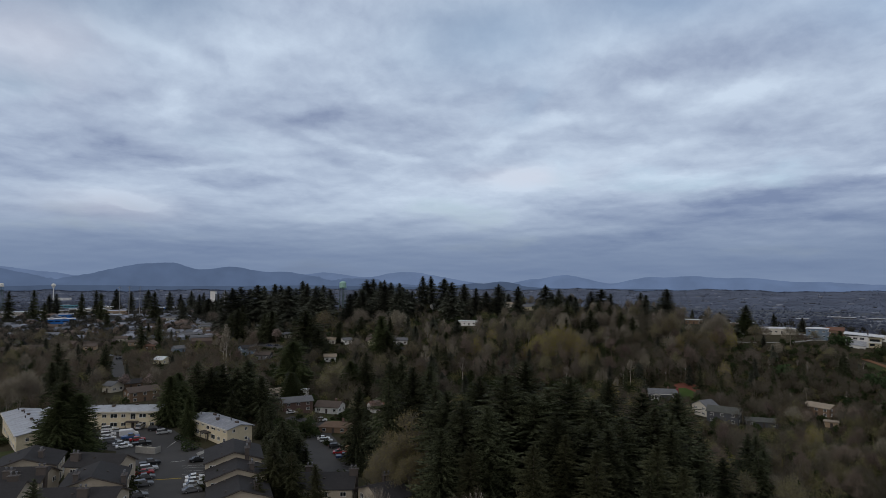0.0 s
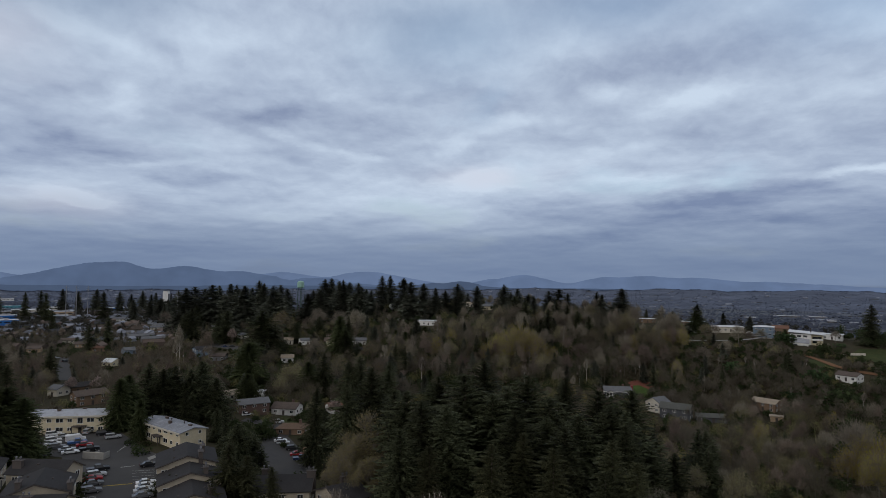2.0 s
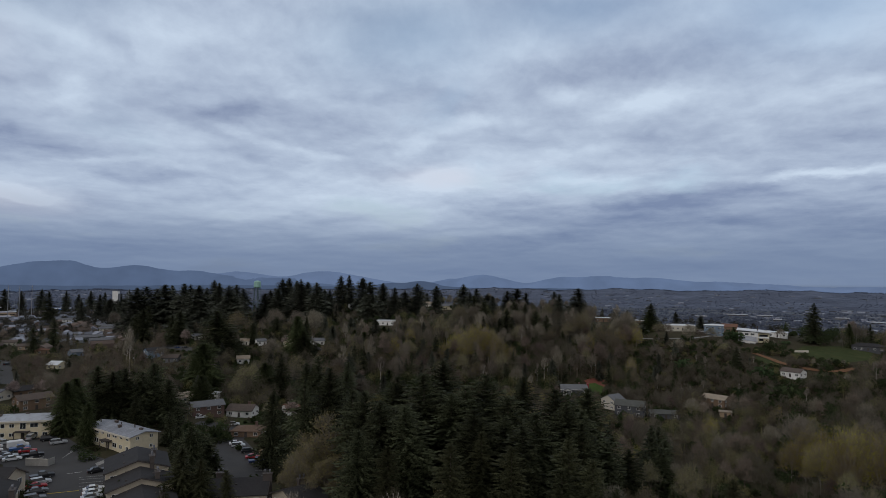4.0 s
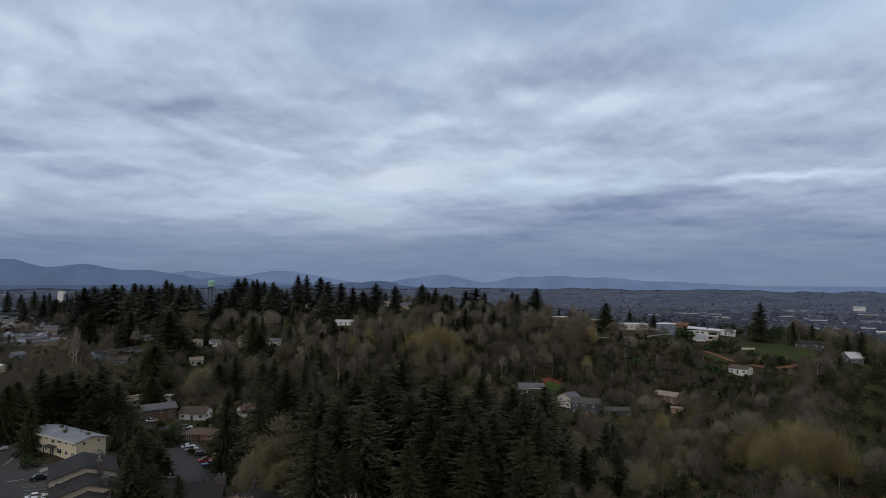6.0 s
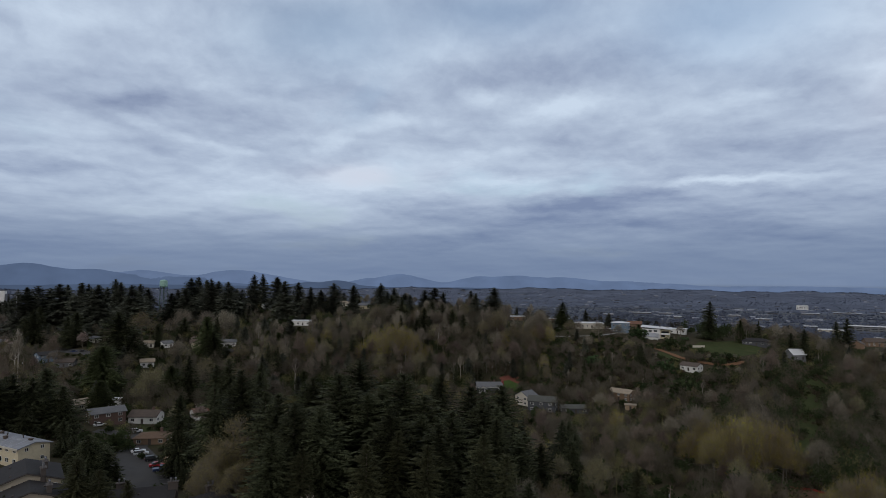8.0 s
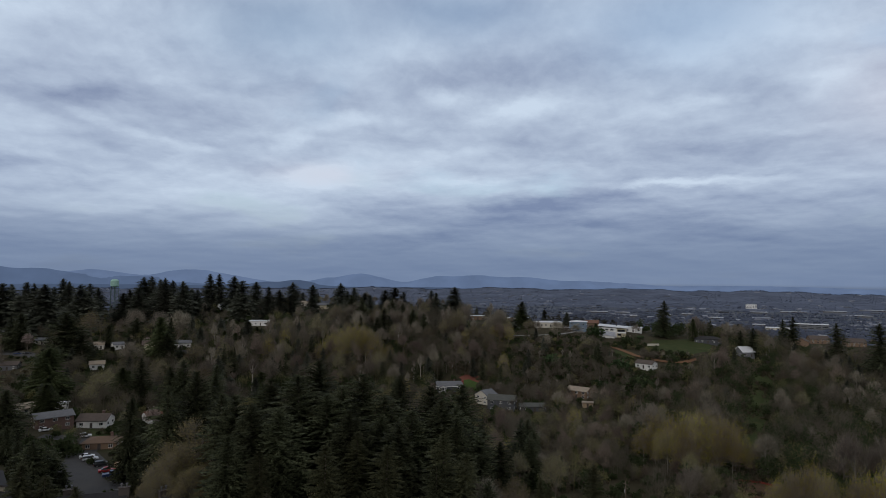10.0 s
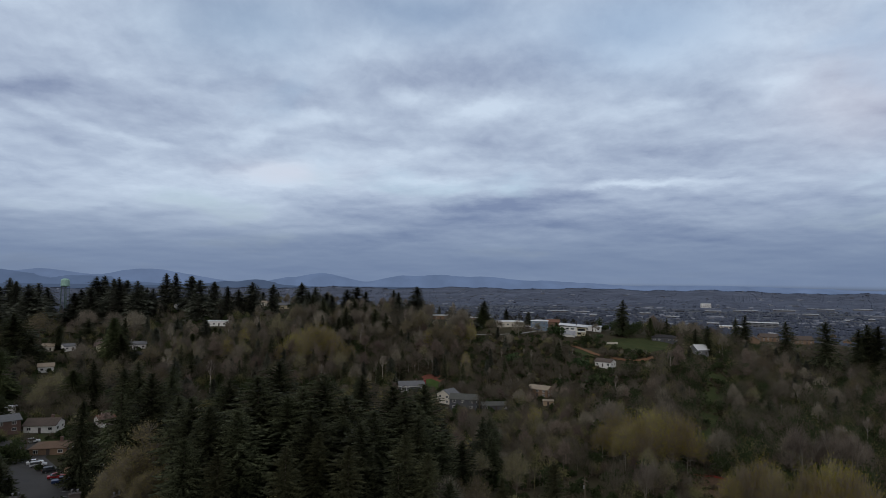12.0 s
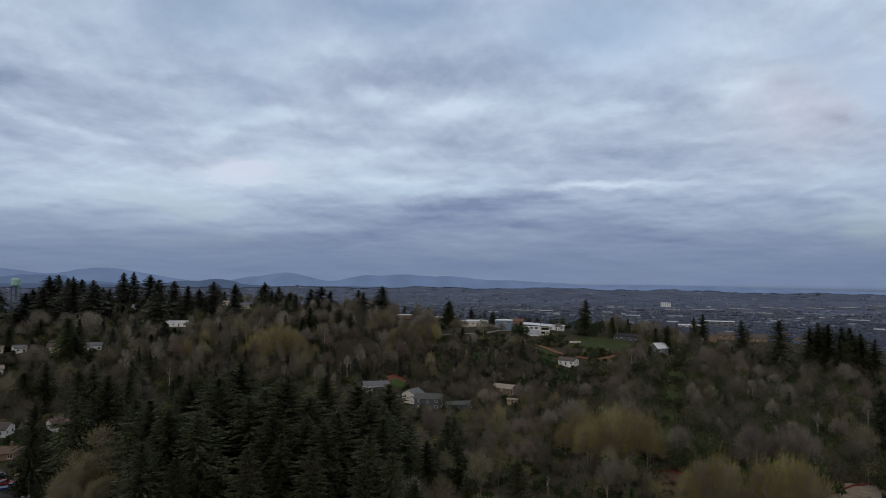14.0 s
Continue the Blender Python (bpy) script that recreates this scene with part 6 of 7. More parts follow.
warehouse(1705, 1664, -46, 52, 30, 4.5, GREYWALL, ROOF_METAL, "long low warehouse with a white roof in the valley", 1)
warehouse(1857, 1662, -48, 81, 30, 4.5, GREYWALL, ROOF_METAL, "long low warehouse with a white roof in the valley", 1)
warehouse(2023, 1639, -51, 71, 30, 4.5, GREYWALL, ROOF_METAL, "long low warehouse with a white roof in the valley", 1)
warehouse(2225, 1647, -53, 90, 30, 4.5, GREYWALL, ROOF_METAL, "long low warehouse with a white roof in the valley", 1)
warehouse(2330, 1557, -56, 61, 30, 4.5, GREYWALL, ROOF_METAL, "long low warehouse with a white roof in the valley", 1)
warehouse(2496, 1530, -58, 64, 30, 4.5, GREYWALL, ROOF_METAL, "long low warehouse with a white roof in the valley", 1)
warehouse(2649, 1512, -60, 50, 30, 4.5, GREYWALL, ROOF_METAL, "long low warehouse with a white roof in the valley", 1)
warehouse(1874, 1421, -53, 46, 30, 4.5, GREYWALL, ROOF_METAL, "long low warehouse with a white roof in the valley", 1)
warehouse(1820, 1085, -59, 53, 30, 4.5, GREYWALL, ROOF_METAL, "long low warehouse with a white roof in the valley", 1)
warehouse(1485, 841, -60, 22, 30, 4.5, GREYWALL, ROOF_METAL, "long low warehouse with a white roof in the valley", 1)
warehouse(1781, 1165, -57, 16, 30, 4.5, GREYWALL, ROOF_METAL, "long low warehouse with a white roof in the valley", 1)
warehouse(1722, 1196, -55, 14, 30, 4.5, GREYWALL, ROOF_METAL, "long low warehouse with a white roof in the valley", 1)
warehouse(1370, 1619, -40, 35, 30, 4.5, GREYWALL, ROOF_METAL, "long low warehouse with a white roof in the valley", 1)
warehouse(1259, 1580, -39, 33, 30, 4.5, GREYWALL, ROOF_METAL, "long low warehouse with a white roof in the valley", 1)
warehouse(1126, 1561, -36, 21, 30, 4.5, GREYWALL, ROOF_METAL, "long low warehouse with a white roof in the valley", 1)
warehouse(1325, 1450, -42, 43, 30, 4.5, GREYWALL, ROOF_METAL, "long low warehouse with a white roof in the valley", 1)
warehouse(949, 793, -50, 13, 30, 4.5, GREYWALL, ROOF_METAL, "long low warehouse with a white roof in the valley", 1)
warehouse(1216, 1187, -46, 28, 30, 4.5, GREYWALL, ROOF_METAL, "long low warehouse with a white roof in the valley", 1)
warehouse(1138, 1773, -33, 69, 30, 4.5, GREYWALL, ROOF_METAL, "long low warehouse with a white roof in the valley", 1)
warehouse(1233, 1770, -35, 47, 30, 4.5, GREYWALL, ROOF_METAL, "long low warehouse with a white roof in the valley", 1)
warehouse(988, 1708, -30, 32, 30, 4.5, GREYWALL, ROOF_METAL, "long low warehouse with a white roof in the valley", 1)
steel_mast(-443.3, 851.5, 48)
steel_mast(-423.8, 839.1, 48)
steel_mast(-416.5, 853.8, 47)
steel_mast(-298.6, 849.0, 39)
water_tower(-120.9, 750.3, 41.4, 4.1, 7.5, TANK_GREEN, "pale green water tower on tall braced legs behind the ridge")
clearing(-120.9, 750.3, 9, 33.0)
water_tower(-797.2, 1270.6, 54.8, 4.2, 7.0, WHITE, "white single-column water tower in the far town", column=True)
water_tower(-753.5, 1059.4, 54.0, 3.4, 6.0, WHITE, "white water tower on legs in the far town")
silo(-346.5, 938.1, 37.3)
utility_pole(136.9, 351.3, 11.5)
utility_pole(158.6, 319.8, 6.0)
utility_pole(128.5, 358.7, 7.2)
utility_pole(-130.5, 383.4, 13.8)
utility_pole(-122.9, 677.9, 14.0)
utility_pole(-32.4, 429.8, 14.0)
utility_pole(105.7, 150.6, 6.0)
utility_pole(240.9, 251.2, 10.2)
utility_pole(-220.9, 401.2, 10.8)
modern_house(270.5, 400.5, 9.6, -37)
house(298.5, 414.0, -40, 12.5, 8, 3.4, "flat", 0, WHITE, ROOF_WHITE, 1, 0, "small white ridge house with a flat roof beside the meadow")
house(254.3, 422.4, -37, 12.5, 10, 6.4, "hip", 1.0, BLUEGREY, ROOF_WHITE, 2, 0, "blue-grey two-storey house on the ridge")
house(272.3, 431.8, -32, 10.2, 9, 3.6, "gable", 1.8, BROWN, SHINGLE_RED, 1, 0, "house with a rusty roof behind the ridge")
house(-70.0, 315.1, -7, 4.4, 3.5, 2.6, "flat", 0, WHITE, ROOF_WHITE, 1, 0, "small white garden shed on the grass", name="shed", category="shed")
house(170.8, 275.0, -32, 5.0, 3.5, 2.4, "flat", 0, TAN, SHINGLE_TAN, 1, 0, "small tan box shed below the barn", name="shed", category="shed")
house(927.1, 1237.2, -37, 19.7, 8, 4, "gable", 1.6, DARKWALL, SHINGLE_DARK, 1, 0, "dark house beside a tall spruce")
clearing(298.3, 355.4, 26)
clearing(300.8, 290.3, 7)
clearing(266.7, 260.8, 7)
clearing(234.6, 232.1, 7)
clearing(202.5, 206.2, 7)

clearing(290.2, 370.9, 14)
clearing(159.9, 155.4, 4)
clearing(210.7, 125.0, 5)
clearing(132.7, 342.2, 8)
clearing(247.3, 349.3, 12)
house(505.6, 444.3, 41, 15.8, 12, 4, "gable", 3.0, BROWN, SHINGLE_BROWN, 2, 0, "brown apartment house with steep gables on the far side")
house(536.3, 453.0, -30, 16.5, 12, 4, "gable", 3.0, BROWN, SHINGLE_BROWN, 2, 0, "brown apartment house with steep gables on the far side")
house(953.4, 767.7, 39, 28.9, 12, 4, "gable", 3.0, BROWN, SHINGLE_BROWN, 2, 0, "brown apartment house with steep gables on the far side")
house(546.0, 423.5, -32, 16.2, 12, 4, "gable", 3.0, BROWN, SHINGLE_BROWN, 2, 0, "brown apartment house with steep gables on the far side")
house(960.7, 714.1, 37, 28.3, 12, 4, "gable", 3.0, BROWN, SHINGLE_BROWN, 2, 0, "brown apartment house with steep gables on the far side")
house(1105.0, 794.6, 36, 32.1, 12, 4, "gable", 3.0, BROWN, SHINGLE_BROWN, 2, 0, "brown apartment house with steep gables on the far side")
house(940.9, 654.1, 35, 27.0, 12, 4, "gable", 3.0, BROWN, SHINGLE_BROWN, 2, 0, "brown apartment house with steep gables on the far side")
house(1037.9, 693.0, -36, 29.5, 12, 4, "gable", 3.0, BROWN, SHINGLE_BROWN, 2, 0, "brown apartment house with steep gables on the far side")
house(1215.7, 779.2, 33, 34.1, 12, 4, "gable", 3.0, BROWN, SHINGLE_BROWN, 2, 0, "brown apartment house with steep gables on the far side")

# ---- single trees ----
plant("fir", -14.7, 174.4, 31.0, 0.85)
plant("big_fir", -9.0, 176.7, 34.0, 0.85)
plant("big_fir", 1.8, 150.0, 31.0, 1.1)
plant("big_fir", 10.0, 164.7, 33.0, 1.2)
plant("big_fir", 15.3, 149.2, 34.8, 1.25)
plant("big_fir", 22.4, 168.5, 36.7, 1.2)
plant("big_fir", 25.0, 147.9, 31.4, 1.2)
plant("big_fir", 31.6, 151.8, 34.1, 1.25)
plant("fir", 34.6, 146.0, 29.7, 1.3)
plant("big_fir", 46.8, 179.0, 31.3, 0.9)
plant("big_fir", 48.3, 152.5, 30.6, 1.2)
plant("big_fir", 38.5, 134.6, 27.0, 1.2)
plant("big_fir", 59.0, 154.1, 30.6, 1.2)
plant("fir", 50.6, 141.2, 26.8, 1.2)
plant("fir", 64.8, 157.2, 20.0, 1.1)
plant("pale_fir", 39.1, 113.5, 25.7, 1.0)
plant("pale_fir", 26.9, 111.8, 25.1, 1.0)
plant("pale_fir", 16.6, 116.8, 24.7, 1.0)
plant("pale_fir", 5.3, 124.9, 22.7, 1.0)
plant("pale_fir", 25.0, 127.6, 24.6, 1.0)
plant("slim_fir", 88.2, 179.5, 16.9, 1.6)
plant("slim_fir", 85.8, 169.5, 13.9, 1.6)
plant("slim_fir", 79.5, 167.0, 12.5, 1.6)
plant("big_fir", -27.7, 203.1, 23.7, 0.75)
plant("big_fir", -25.6, 213.5, 16.1, 0.75)
plant("fir", -17.2, 229.4, 22.0, 0.95)
plant("fir", -9.3, 239.8, 23.3, 1.1)
plant("fir", -5.2, 249.9, 25.7, 1.1)
plant("big_fir", -1.3, 162.0, 29.9, 0.9)
plant("big_fir", 4.7, 139.9, 29.6, 1.1)
plant("big_fir", 10.6, 134.6, 29.1, 1.1)
plant("big_fir", 21.6, 143.4, 30.6, 1.1)
plant("big_fir", 24.8, 132.7, 28.3, 1.1)
plant("big_fir", 31.6, 136.4, 26.1, 1.1)
plant("big_fir", 48.4, 142.0, 28.5, 1.1)
plant("big_fir", 48.3, 131.4, 25.3, 1.0)
plant("big_fir", 56.6, 138.9, 19.3, 1.0)
plant("big_fir", -0.3, 130.0, 24.9, 1.0)
plant("fir", -6.3, 184.9, 25.4, 1.1)
plant("fir", 33.7, 125.6, 26.2, 1.2)
plant("cedar", -109.1, 181.8, 21.0, 1.3)
plant("cedar", -107.1, 174.8, 17.0, 1.3)
plant("cedar", -104.5, 179.8, 18.0, 1.2)
plant("cedar", -96.4, 220.8, 17.3, 1.1)
plant("cedar", -95.9, 228.7, 17.7, 1.2)
plant("cedar", -83.6, 207.2, 12.7, 0.9)
plant("fir", -95.7, 243.9, 20.3, 1.6)
plant("fir", -88.4, 239.2, 18.8, 1.7)
plant("fir", -86.9, 247.2, 19.4, 1.6)
plant("fir", -80.6, 245.1, 19.3, 1.7)
plant("fir", -78.7, 253.1, 22.3, 1.5)
plant("fir", -71.1, 244.9, 17.8, 1.5)
plant("fir", -76.3, 227.6, 12.8, 1.2)
plant("fir", -62.1, 216.3, 11.0, 1.1)
plant("fir", -54.0, 197.8, 10.7, 1.2)
plant("big_fir", -45.7, 179.3, 15.5, 1.3)
plant("big_fir", -43.0, 185.1, 13.2, 1.2)
plant("fir", -40.5, 185.6, 8.3, 1.0)
plant("pale_fir", -41.4, 154.5, 14.8, 1.5)
plant("pale_fir", -37.0, 153.6, 13.3, 1.4)
plant("pale_fir", -42.3, 143.9, 8.6, 1.2)
plant("pale_fir", -29.0, 145.1, 13.6, 1.1)
plant("slim_fir", -24.2, 188.5, 7.1, 1.2)
plant("fir", -69.8, 107.3, 17.4, 0.9)
plant("cedar", -54.8, 153.5, 5.2, 0.6)
plant("big_fir", -93.0, 419.8, 32.3, 1.8)
plant("fir", -83.8, 416.7, 19.0, 1.7)
plant("fir", -91.3, 389.4, 17.7, 1.7)
plant("fir", -93.8, 378.5, 17.8, 1.7)
plant("big_fir", -34.9, 398.5, 21.3, 1.4)
plant("fir", -37.3, 438.4, 24.4, 0.9)
plant("fir", -162.0, 577.7, 16.0, 1.3)
plant("fir", -157.3, 589.4, 18.0, 1.3)
plant("fir", -150.9, 596.2, 14.5, 1.2)
plant("fir", -196.0, 609.3, 28.0, 1.0)
plant("fir", -172.9, 281.1, 25.8, 1.0)
plant("fir", -158.7, 254.6, 20.1, 1.0)
plant("fir", -165.7, 273.8, 18.2, 1.0)
plant("fir", -190.0, 352.0, 19.9, 1.0)
plant("fir", -193.1, 356.0, 15.8, 1.0)
plant("fir", -244.2, 504.0, 20.1, 1.2)
plant("fir", -369.8, 798.5, 39.6, 1.0)
plant("fir", -248.4, 546.2, 24.6, 1.0)
plant("fir", -361.0, 668.8, 23.9, 1.0)
plant("fir", -486.6, 873.6, 41.2, 0.9)
plant("fir", -476.8, 867.6, 38.5, 0.9)
plant("fir", -502.7, 864.5, 38.2, 0.8)
plant("fir", -544.7, 778.3, 41.4, 0.9)
plant("fir", -486.2, 757.4, 28.3, 0.9)
plant("fir", -522.7, 793.2, 42.2, 0.9)
plant("fir", -6.3, 299.9, 22.8, 1.2)
plant("far_fir", -336.7, 884.0, 26.6, 1.8)
plant("far_fir", -319.7, 894.6, 27.9, 1.8)
plant("far_fir", -326.1, 890.1, 26.8, 1.9)
plant("far_fir", -333.2, 889.6, 28.0, 1.9)
plant("far_fir", -311.3, 823.1, 29.9, 1.2)
plant("far_fir", -297.3, 817.6, 26.8, 1.2)
plant("far_fir", -329.2, 837.6, 35.1, 1.2)
plant("far_fir", -285.7, 768.6, 23.2, 1.2)
plant("far_fir", -331.2, 793.7, 28.8, 1.2)
plant("far_fir", -581.2, 933.9, 35.3, 1.2)
plant("far_fir", -583.1, 920.9, 33.4, 1.2)
plant("fir", 101.8, 428.1, 25.5, 1.2)
plant("fir", 114.6, 455.8, 26.4, 1.3)
plant("fir", 120.3, 449.2, 24.2, 1.2)
plant("fir", 124.4, 432.5, 22.4, 1.2)
plant("fir", 95.8, 424.3, 19.6, 1.2)
plant("fir", 88.3, 482.0, 26.1, 1.1)
plant("fir", 95.0, 475.6, 24.5, 1.2)
plant("fir", 128.7, 420.8, 21.1, 1.1)
plant("fir", 132.6, 398.5, 13.8, 1.0)
plant("fir", -29.8, 418.9, 9.4, 1.5)
plant("fir", -19.3, 439.6, 10.6, 1.4)
plant("fir", -64.7, 495.8, 17.5, 1.6)
plant("fir", -80.6, 483.3, 15.9, 1.5)
plant("fir", -80.6, 432.6, 11.4, 1.6)
plant("fir", 170.7, 394.7, 7.1, 0.9)
plant("fir", 75.3, 290.4, 17.5, 1.0)
plant("slim_fir", 216.4, 336.4, 13.5, 1.6)
plant("fir", 212.2, 333.2, 11.7, 1.0)
plant("fir", 309.8, 392.4, 27.6, 1.15)
plant("cedar", 323.0, 375.1, 15.8, 0.75)
plant("slim_fir", 334.8, 371.4, 16.8, 1.2)
plant("fir", 397.6, 365.4, 27.6, 0.9)
plant("fir", 405.5, 364.1, 30.7, 1.0)
plant("fir", 404.5, 326.8, 31.9, 1.1)
plant("fir", 379.2, 277.6, 38.0, 1.2)
plant("fir", 340.8, 338.1, 20.5, 1.2)
plant("fir", 333.8, 342.1, 16.5, 1.0)
plant("big_fir", 414.1, 280.2, 31.7, 1.1)
plant("big_fir", 421.6, 277.9, 35.1, 1.1)
plant("big_fir", 420.3, 270.8, 35.0, 1.1)
plant("big_fir", 419.9, 262.1, 35.2, 1.1)
plant("big_fir", 431.3, 262.7, 34.4, 1.1)
plant("big_fir", 430.2, 254.8, 31.9, 1.1)
plant("fir", 406.6, 255.0, 28.4, 1.1)
plant("fir", 424.6, 244.5, 29.9, 1.0)
plant("fir", 261.2, 147.6, 27.2, 1.3)
plant("fir", 93.7, 187.9, 14.8, 1.4)
plant("fir", 93.5, 182.4, 11.8, 1.2)
plant("fir", 36.8, 112.1, 21.0, 1.0)
plant("pale_fir", 42.5, 112.2, 22.6, 1.0)
plant("pale_fir", 67.2, 105.4, 20.7, 1.0)
plant("cedar", 83.5, 93.1, 18.9, 0.5)
plant("far_fir", -216.1, 665.1, 45.4, 1.77, "firs along the ridge")
plant("far_fir", -206.1, 668.1, 41.3, 1.85, "firs along the ridge")
plant("far_fir", -192.7, 649.3, 44.6, 1.86, "firs along the ridge")
plant("far_fir", -195.7, 684.7, 42.2, 1.32, "firs along the ridge")
plant("far_fir", -173.3, 636.6, 43.2, 1.60, "firs along the ridge")
plant("far_fir", -162.0, 620.2, 41.3, 1.39, "firs along the ridge")
plant("far_fir", -142.6, 576.2, 41.6, 1.85, "firs along the ridge")
plant("far_fir", -151.1, 634.1, 35.3, 1.35, "firs along the ridge")
plant("far_fir", -143.8, 639.7, 41.3, 1.34, "firs along the ridge")
plant("far_fir", -134.8, 619.6, 38.9, 1.33, "firs along the ridge")
plant("far_fir", -110.9, 549.1, 39.8, 1.82, "firs along the ridge")
plant("far_fir", -110.8, 574.5, 38.8, 1.39, "firs along the ridge")
plant("far_fir", -120.7, 667.1, 29.7, 1.82, "firs along the ridge")
plant("far_fir", -88.7, 588.1, 29.4, 1.87, "firs along the ridge")
plant("far_fir", -86.6, 618.7, 30.2, 1.69, "firs along the ridge")
plant("far_fir", -75.9, 579.6, 33.3, 1.86, "firs along the ridge")
plant("far_fir", -77.8, 638.2, 40.4, 1.88, "firs along the ridge")
plant("far_fir", -73.0, 663.2, 39.8, 1.44, "firs along the ridge")
plant("far_fir", -61.1, 600.2, 39.4, 1.36, "firs along the ridge")
plant("far_fir", -52.8, 575.1, 41.0, 1.29, "firs along the ridge")
plant("far_fir", -50.7, 594.0, 37.9, 1.64, "firs along the ridge")
plant("far_fir", -40.1, 559.0, 37.7, 1.69, "firs along the ridge")
plant("far_fir", -39.1, 599.3, 32.4, 1.45, "firs along the ridge")
plant("far_fir", -38.1, 657.1, 25.2, 1.56, "firs along the ridge")
plant("far_fir", -30.3, 597.1, 27.8, 1.56, "firs along the ridge")
plant("far_fir", -21.0, 644.2, 37.6, 1.29, "firs along the ridge")
plant("far_fir", -12.8, 676.9, 34.3, 1.26, "firs along the ridge")
plant("far_fir", 1.3, 650.0, 32.2, 1.80, "firs along the ridge")
plant("far_fir", 7.3, 562.1, 34.6, 1.76, "firs along the ridge")
plant("far_fir", 19.9, 603.6, 29.4, 1.63, "firs along the ridge")
plant("far_fir", 29.7, 560.3, 28.5, 1.28, "firs along the ridge")
plant("far_fir", 40.3, 580.3, 23.9, 1.87, "firs along the ridge")
plant("far_fir", 52.6, 581.2, 29.9, 1.74, "firs along the ridge")
plant("far_fir", 70.7, 667.8, 13.9, 1.86, "firs along the ridge")
plant("far_fir", 71.9, 597.0, 26.6, 1.48, "firs along the ridge")
plant("far_fir", 101.5, 614.6, 27.1, 1.75, "firs along the ridge")
plant("far_fir", 99.8, 564.2, 21.5, 1.74, "firs along the ridge")
plant("far_fir", 121.1, 644.4, 19.9, 1.81, "firs along the ridge")
plant("far_fir", 112.9, 553.0, 21.0, 1.86, "firs along the ridge")
plant("far_fir", 106.3, 494.2, 23.2, 1.47, "firs along the ridge")
plant("far_fir", 124.2, 522.1, 25.2, 1.85, "firs along the ridge")
plant("far_fir", 129.2, 504.1, 27.6, 1.85, "firs along the ridge")
plant("far_fir", 139.6, 514.1, 23.8, 1.45, "firs along the ridge")
plant("far_fir", 158.1, 494.3, 26.0, 1.37, "firs along the ridge")
plant("far_fir", 156.5, 479.8, 25.8, 1.35, "firs along the ridge")
plant("far_fir", 183.8, 509.2, 28.6, 1.90, "firs along the ridge")
plant("far_fir", 219.9, 450.7, 20.0, 1.89, "firs along the ridge")
plant("far_fir", 241.0, 451.9, 12.0, 1.40, "firs along the ridge")
plant("far_fir", 204.9, 483.1, 12.8, 1.55, "firs along the ridge")
plant("far_fir", 204.7, 458.0, 14.8, 1.85, "firs along the ridge")
plant("far_fir", 257.8, 445.6, 9.9, 1.79, "firs along the ridge")
plant("far_fir", -578.1, 1097.0, 40.9, 1.15, "firs along the ridge")
plant("far_fir", -510.3, 1015.9, 37.4, 0.96, "firs along the ridge")
plant("far_fir", -489.5, 1030.3, 39.8, 1.30, "firs along the ridge")
plant("far_fir", -459.8, 1043.9, 37.6, 1.10, "firs along the ridge")
plant("far_fir", -431.0, 1021.0, 32.3, 1.06, "firs along the ridge")
plant("far_fir", -467.4, 1156.8, 38.6, 1.28, "firs along the ridge")
plant("far_fir", -402.2, 1042.8, 33.1, 0.94, "firs along the ridge")
plant("far_fir", -417.4, 1150.1, 34.5, 1.04, "firs along the ridge")
plant("far_fir", -392.2, 1122.4, 40.8, 1.17, "firs along the ridge")
plant("far_fir", -215.6, 633.4, 45.6, 1.71, "firs along the ridge")
plant("shrub", -79.2, 194.5, 1.7, 1.4)
plant("shrub", -75.0, 187.6, 2.3, 1.5)
plant("shrub", -78.1, 198.2, 1.7, 1.3)
plant("shrub", -82.9, 199.5, 1.9, 1.4)
plant("shrub", -118.7, 223.4, 2.3, 1.4)
plant("shrub", -119.6, 219.5, 2.3, 1.3)
plant("shrub", -81.1, 162.9, 2.3, 1.6)
plant("shrub", -78.8, 157.4, 2.5, 1.7)
plant("shrub", -76.7, 151.7, 2.5, 1.7)
plant("shrub", -74.9, 147.0, 2.5, 1.7)
plant("shrub", -60.9, 165.1, 2.1, 1.4)
plant("shrub", -59.5, 159.2, 1.9, 1.4)
plant("shrub", -58.0, 153.4, 1.9, 1.4)
plant("shrub", -140.7, 201.8, 2.3, 1.9)
plant("shrub", -139.4, 196.6, 1.7, 1.9)
plant("shrub", -49.6, 247.1, 1.7, 1.7)
plant("shrub", -46.3, 247.7, 1.7, 1.8)
plant("shrub", -51.3, 242.6, 2.3, 1.6)
plant("fine_olive", -7.1, 168.2, 24.4, 1.2825)
plant("fine_olive", -9.9, 161.9, 17.9, 0.96)
plant("fine_olive", -2.5, 165.4, 21.2, 1.125)
plant("fine_olive", -13.0, 164.7, 16.8, 1.08)
plant("fine_olive", -4.6, 158.3, 15.9, 1.04)
plant("fine_olive", -7.9, 155.1, 16.5, 1.04)
plant("fine_olive", -1.6, 155.4, 15.9, 0.99)
plant("fine_olive", -6.5, 166.2, 18.3, 0.96)
plant("fine_olive", -14.6, 159.5, 17.1, 0.99)
plant("bare", -162.7, 240.1, 20.9, 1.3)
plant("bare", -158.5, 240.5, 17.4, 1.2)
plant("bare", -163.1, 233.7, 18.6, 1.2)
plant("budding", 74.6, 387.9, 28.7, 1.3)
plant("budding", 67.2, 386.2, 26.2, 1.3)
plant("budding", 82.6, 381.2, 23.1, 1.25)
plant("budding", 79.4, 385.9, 26.1, 1.25)
plant("budding", 88.0, 377.9, 16.6, 1.1)
plant("budding", 59.8, 395.5, 19.8, 1.2)
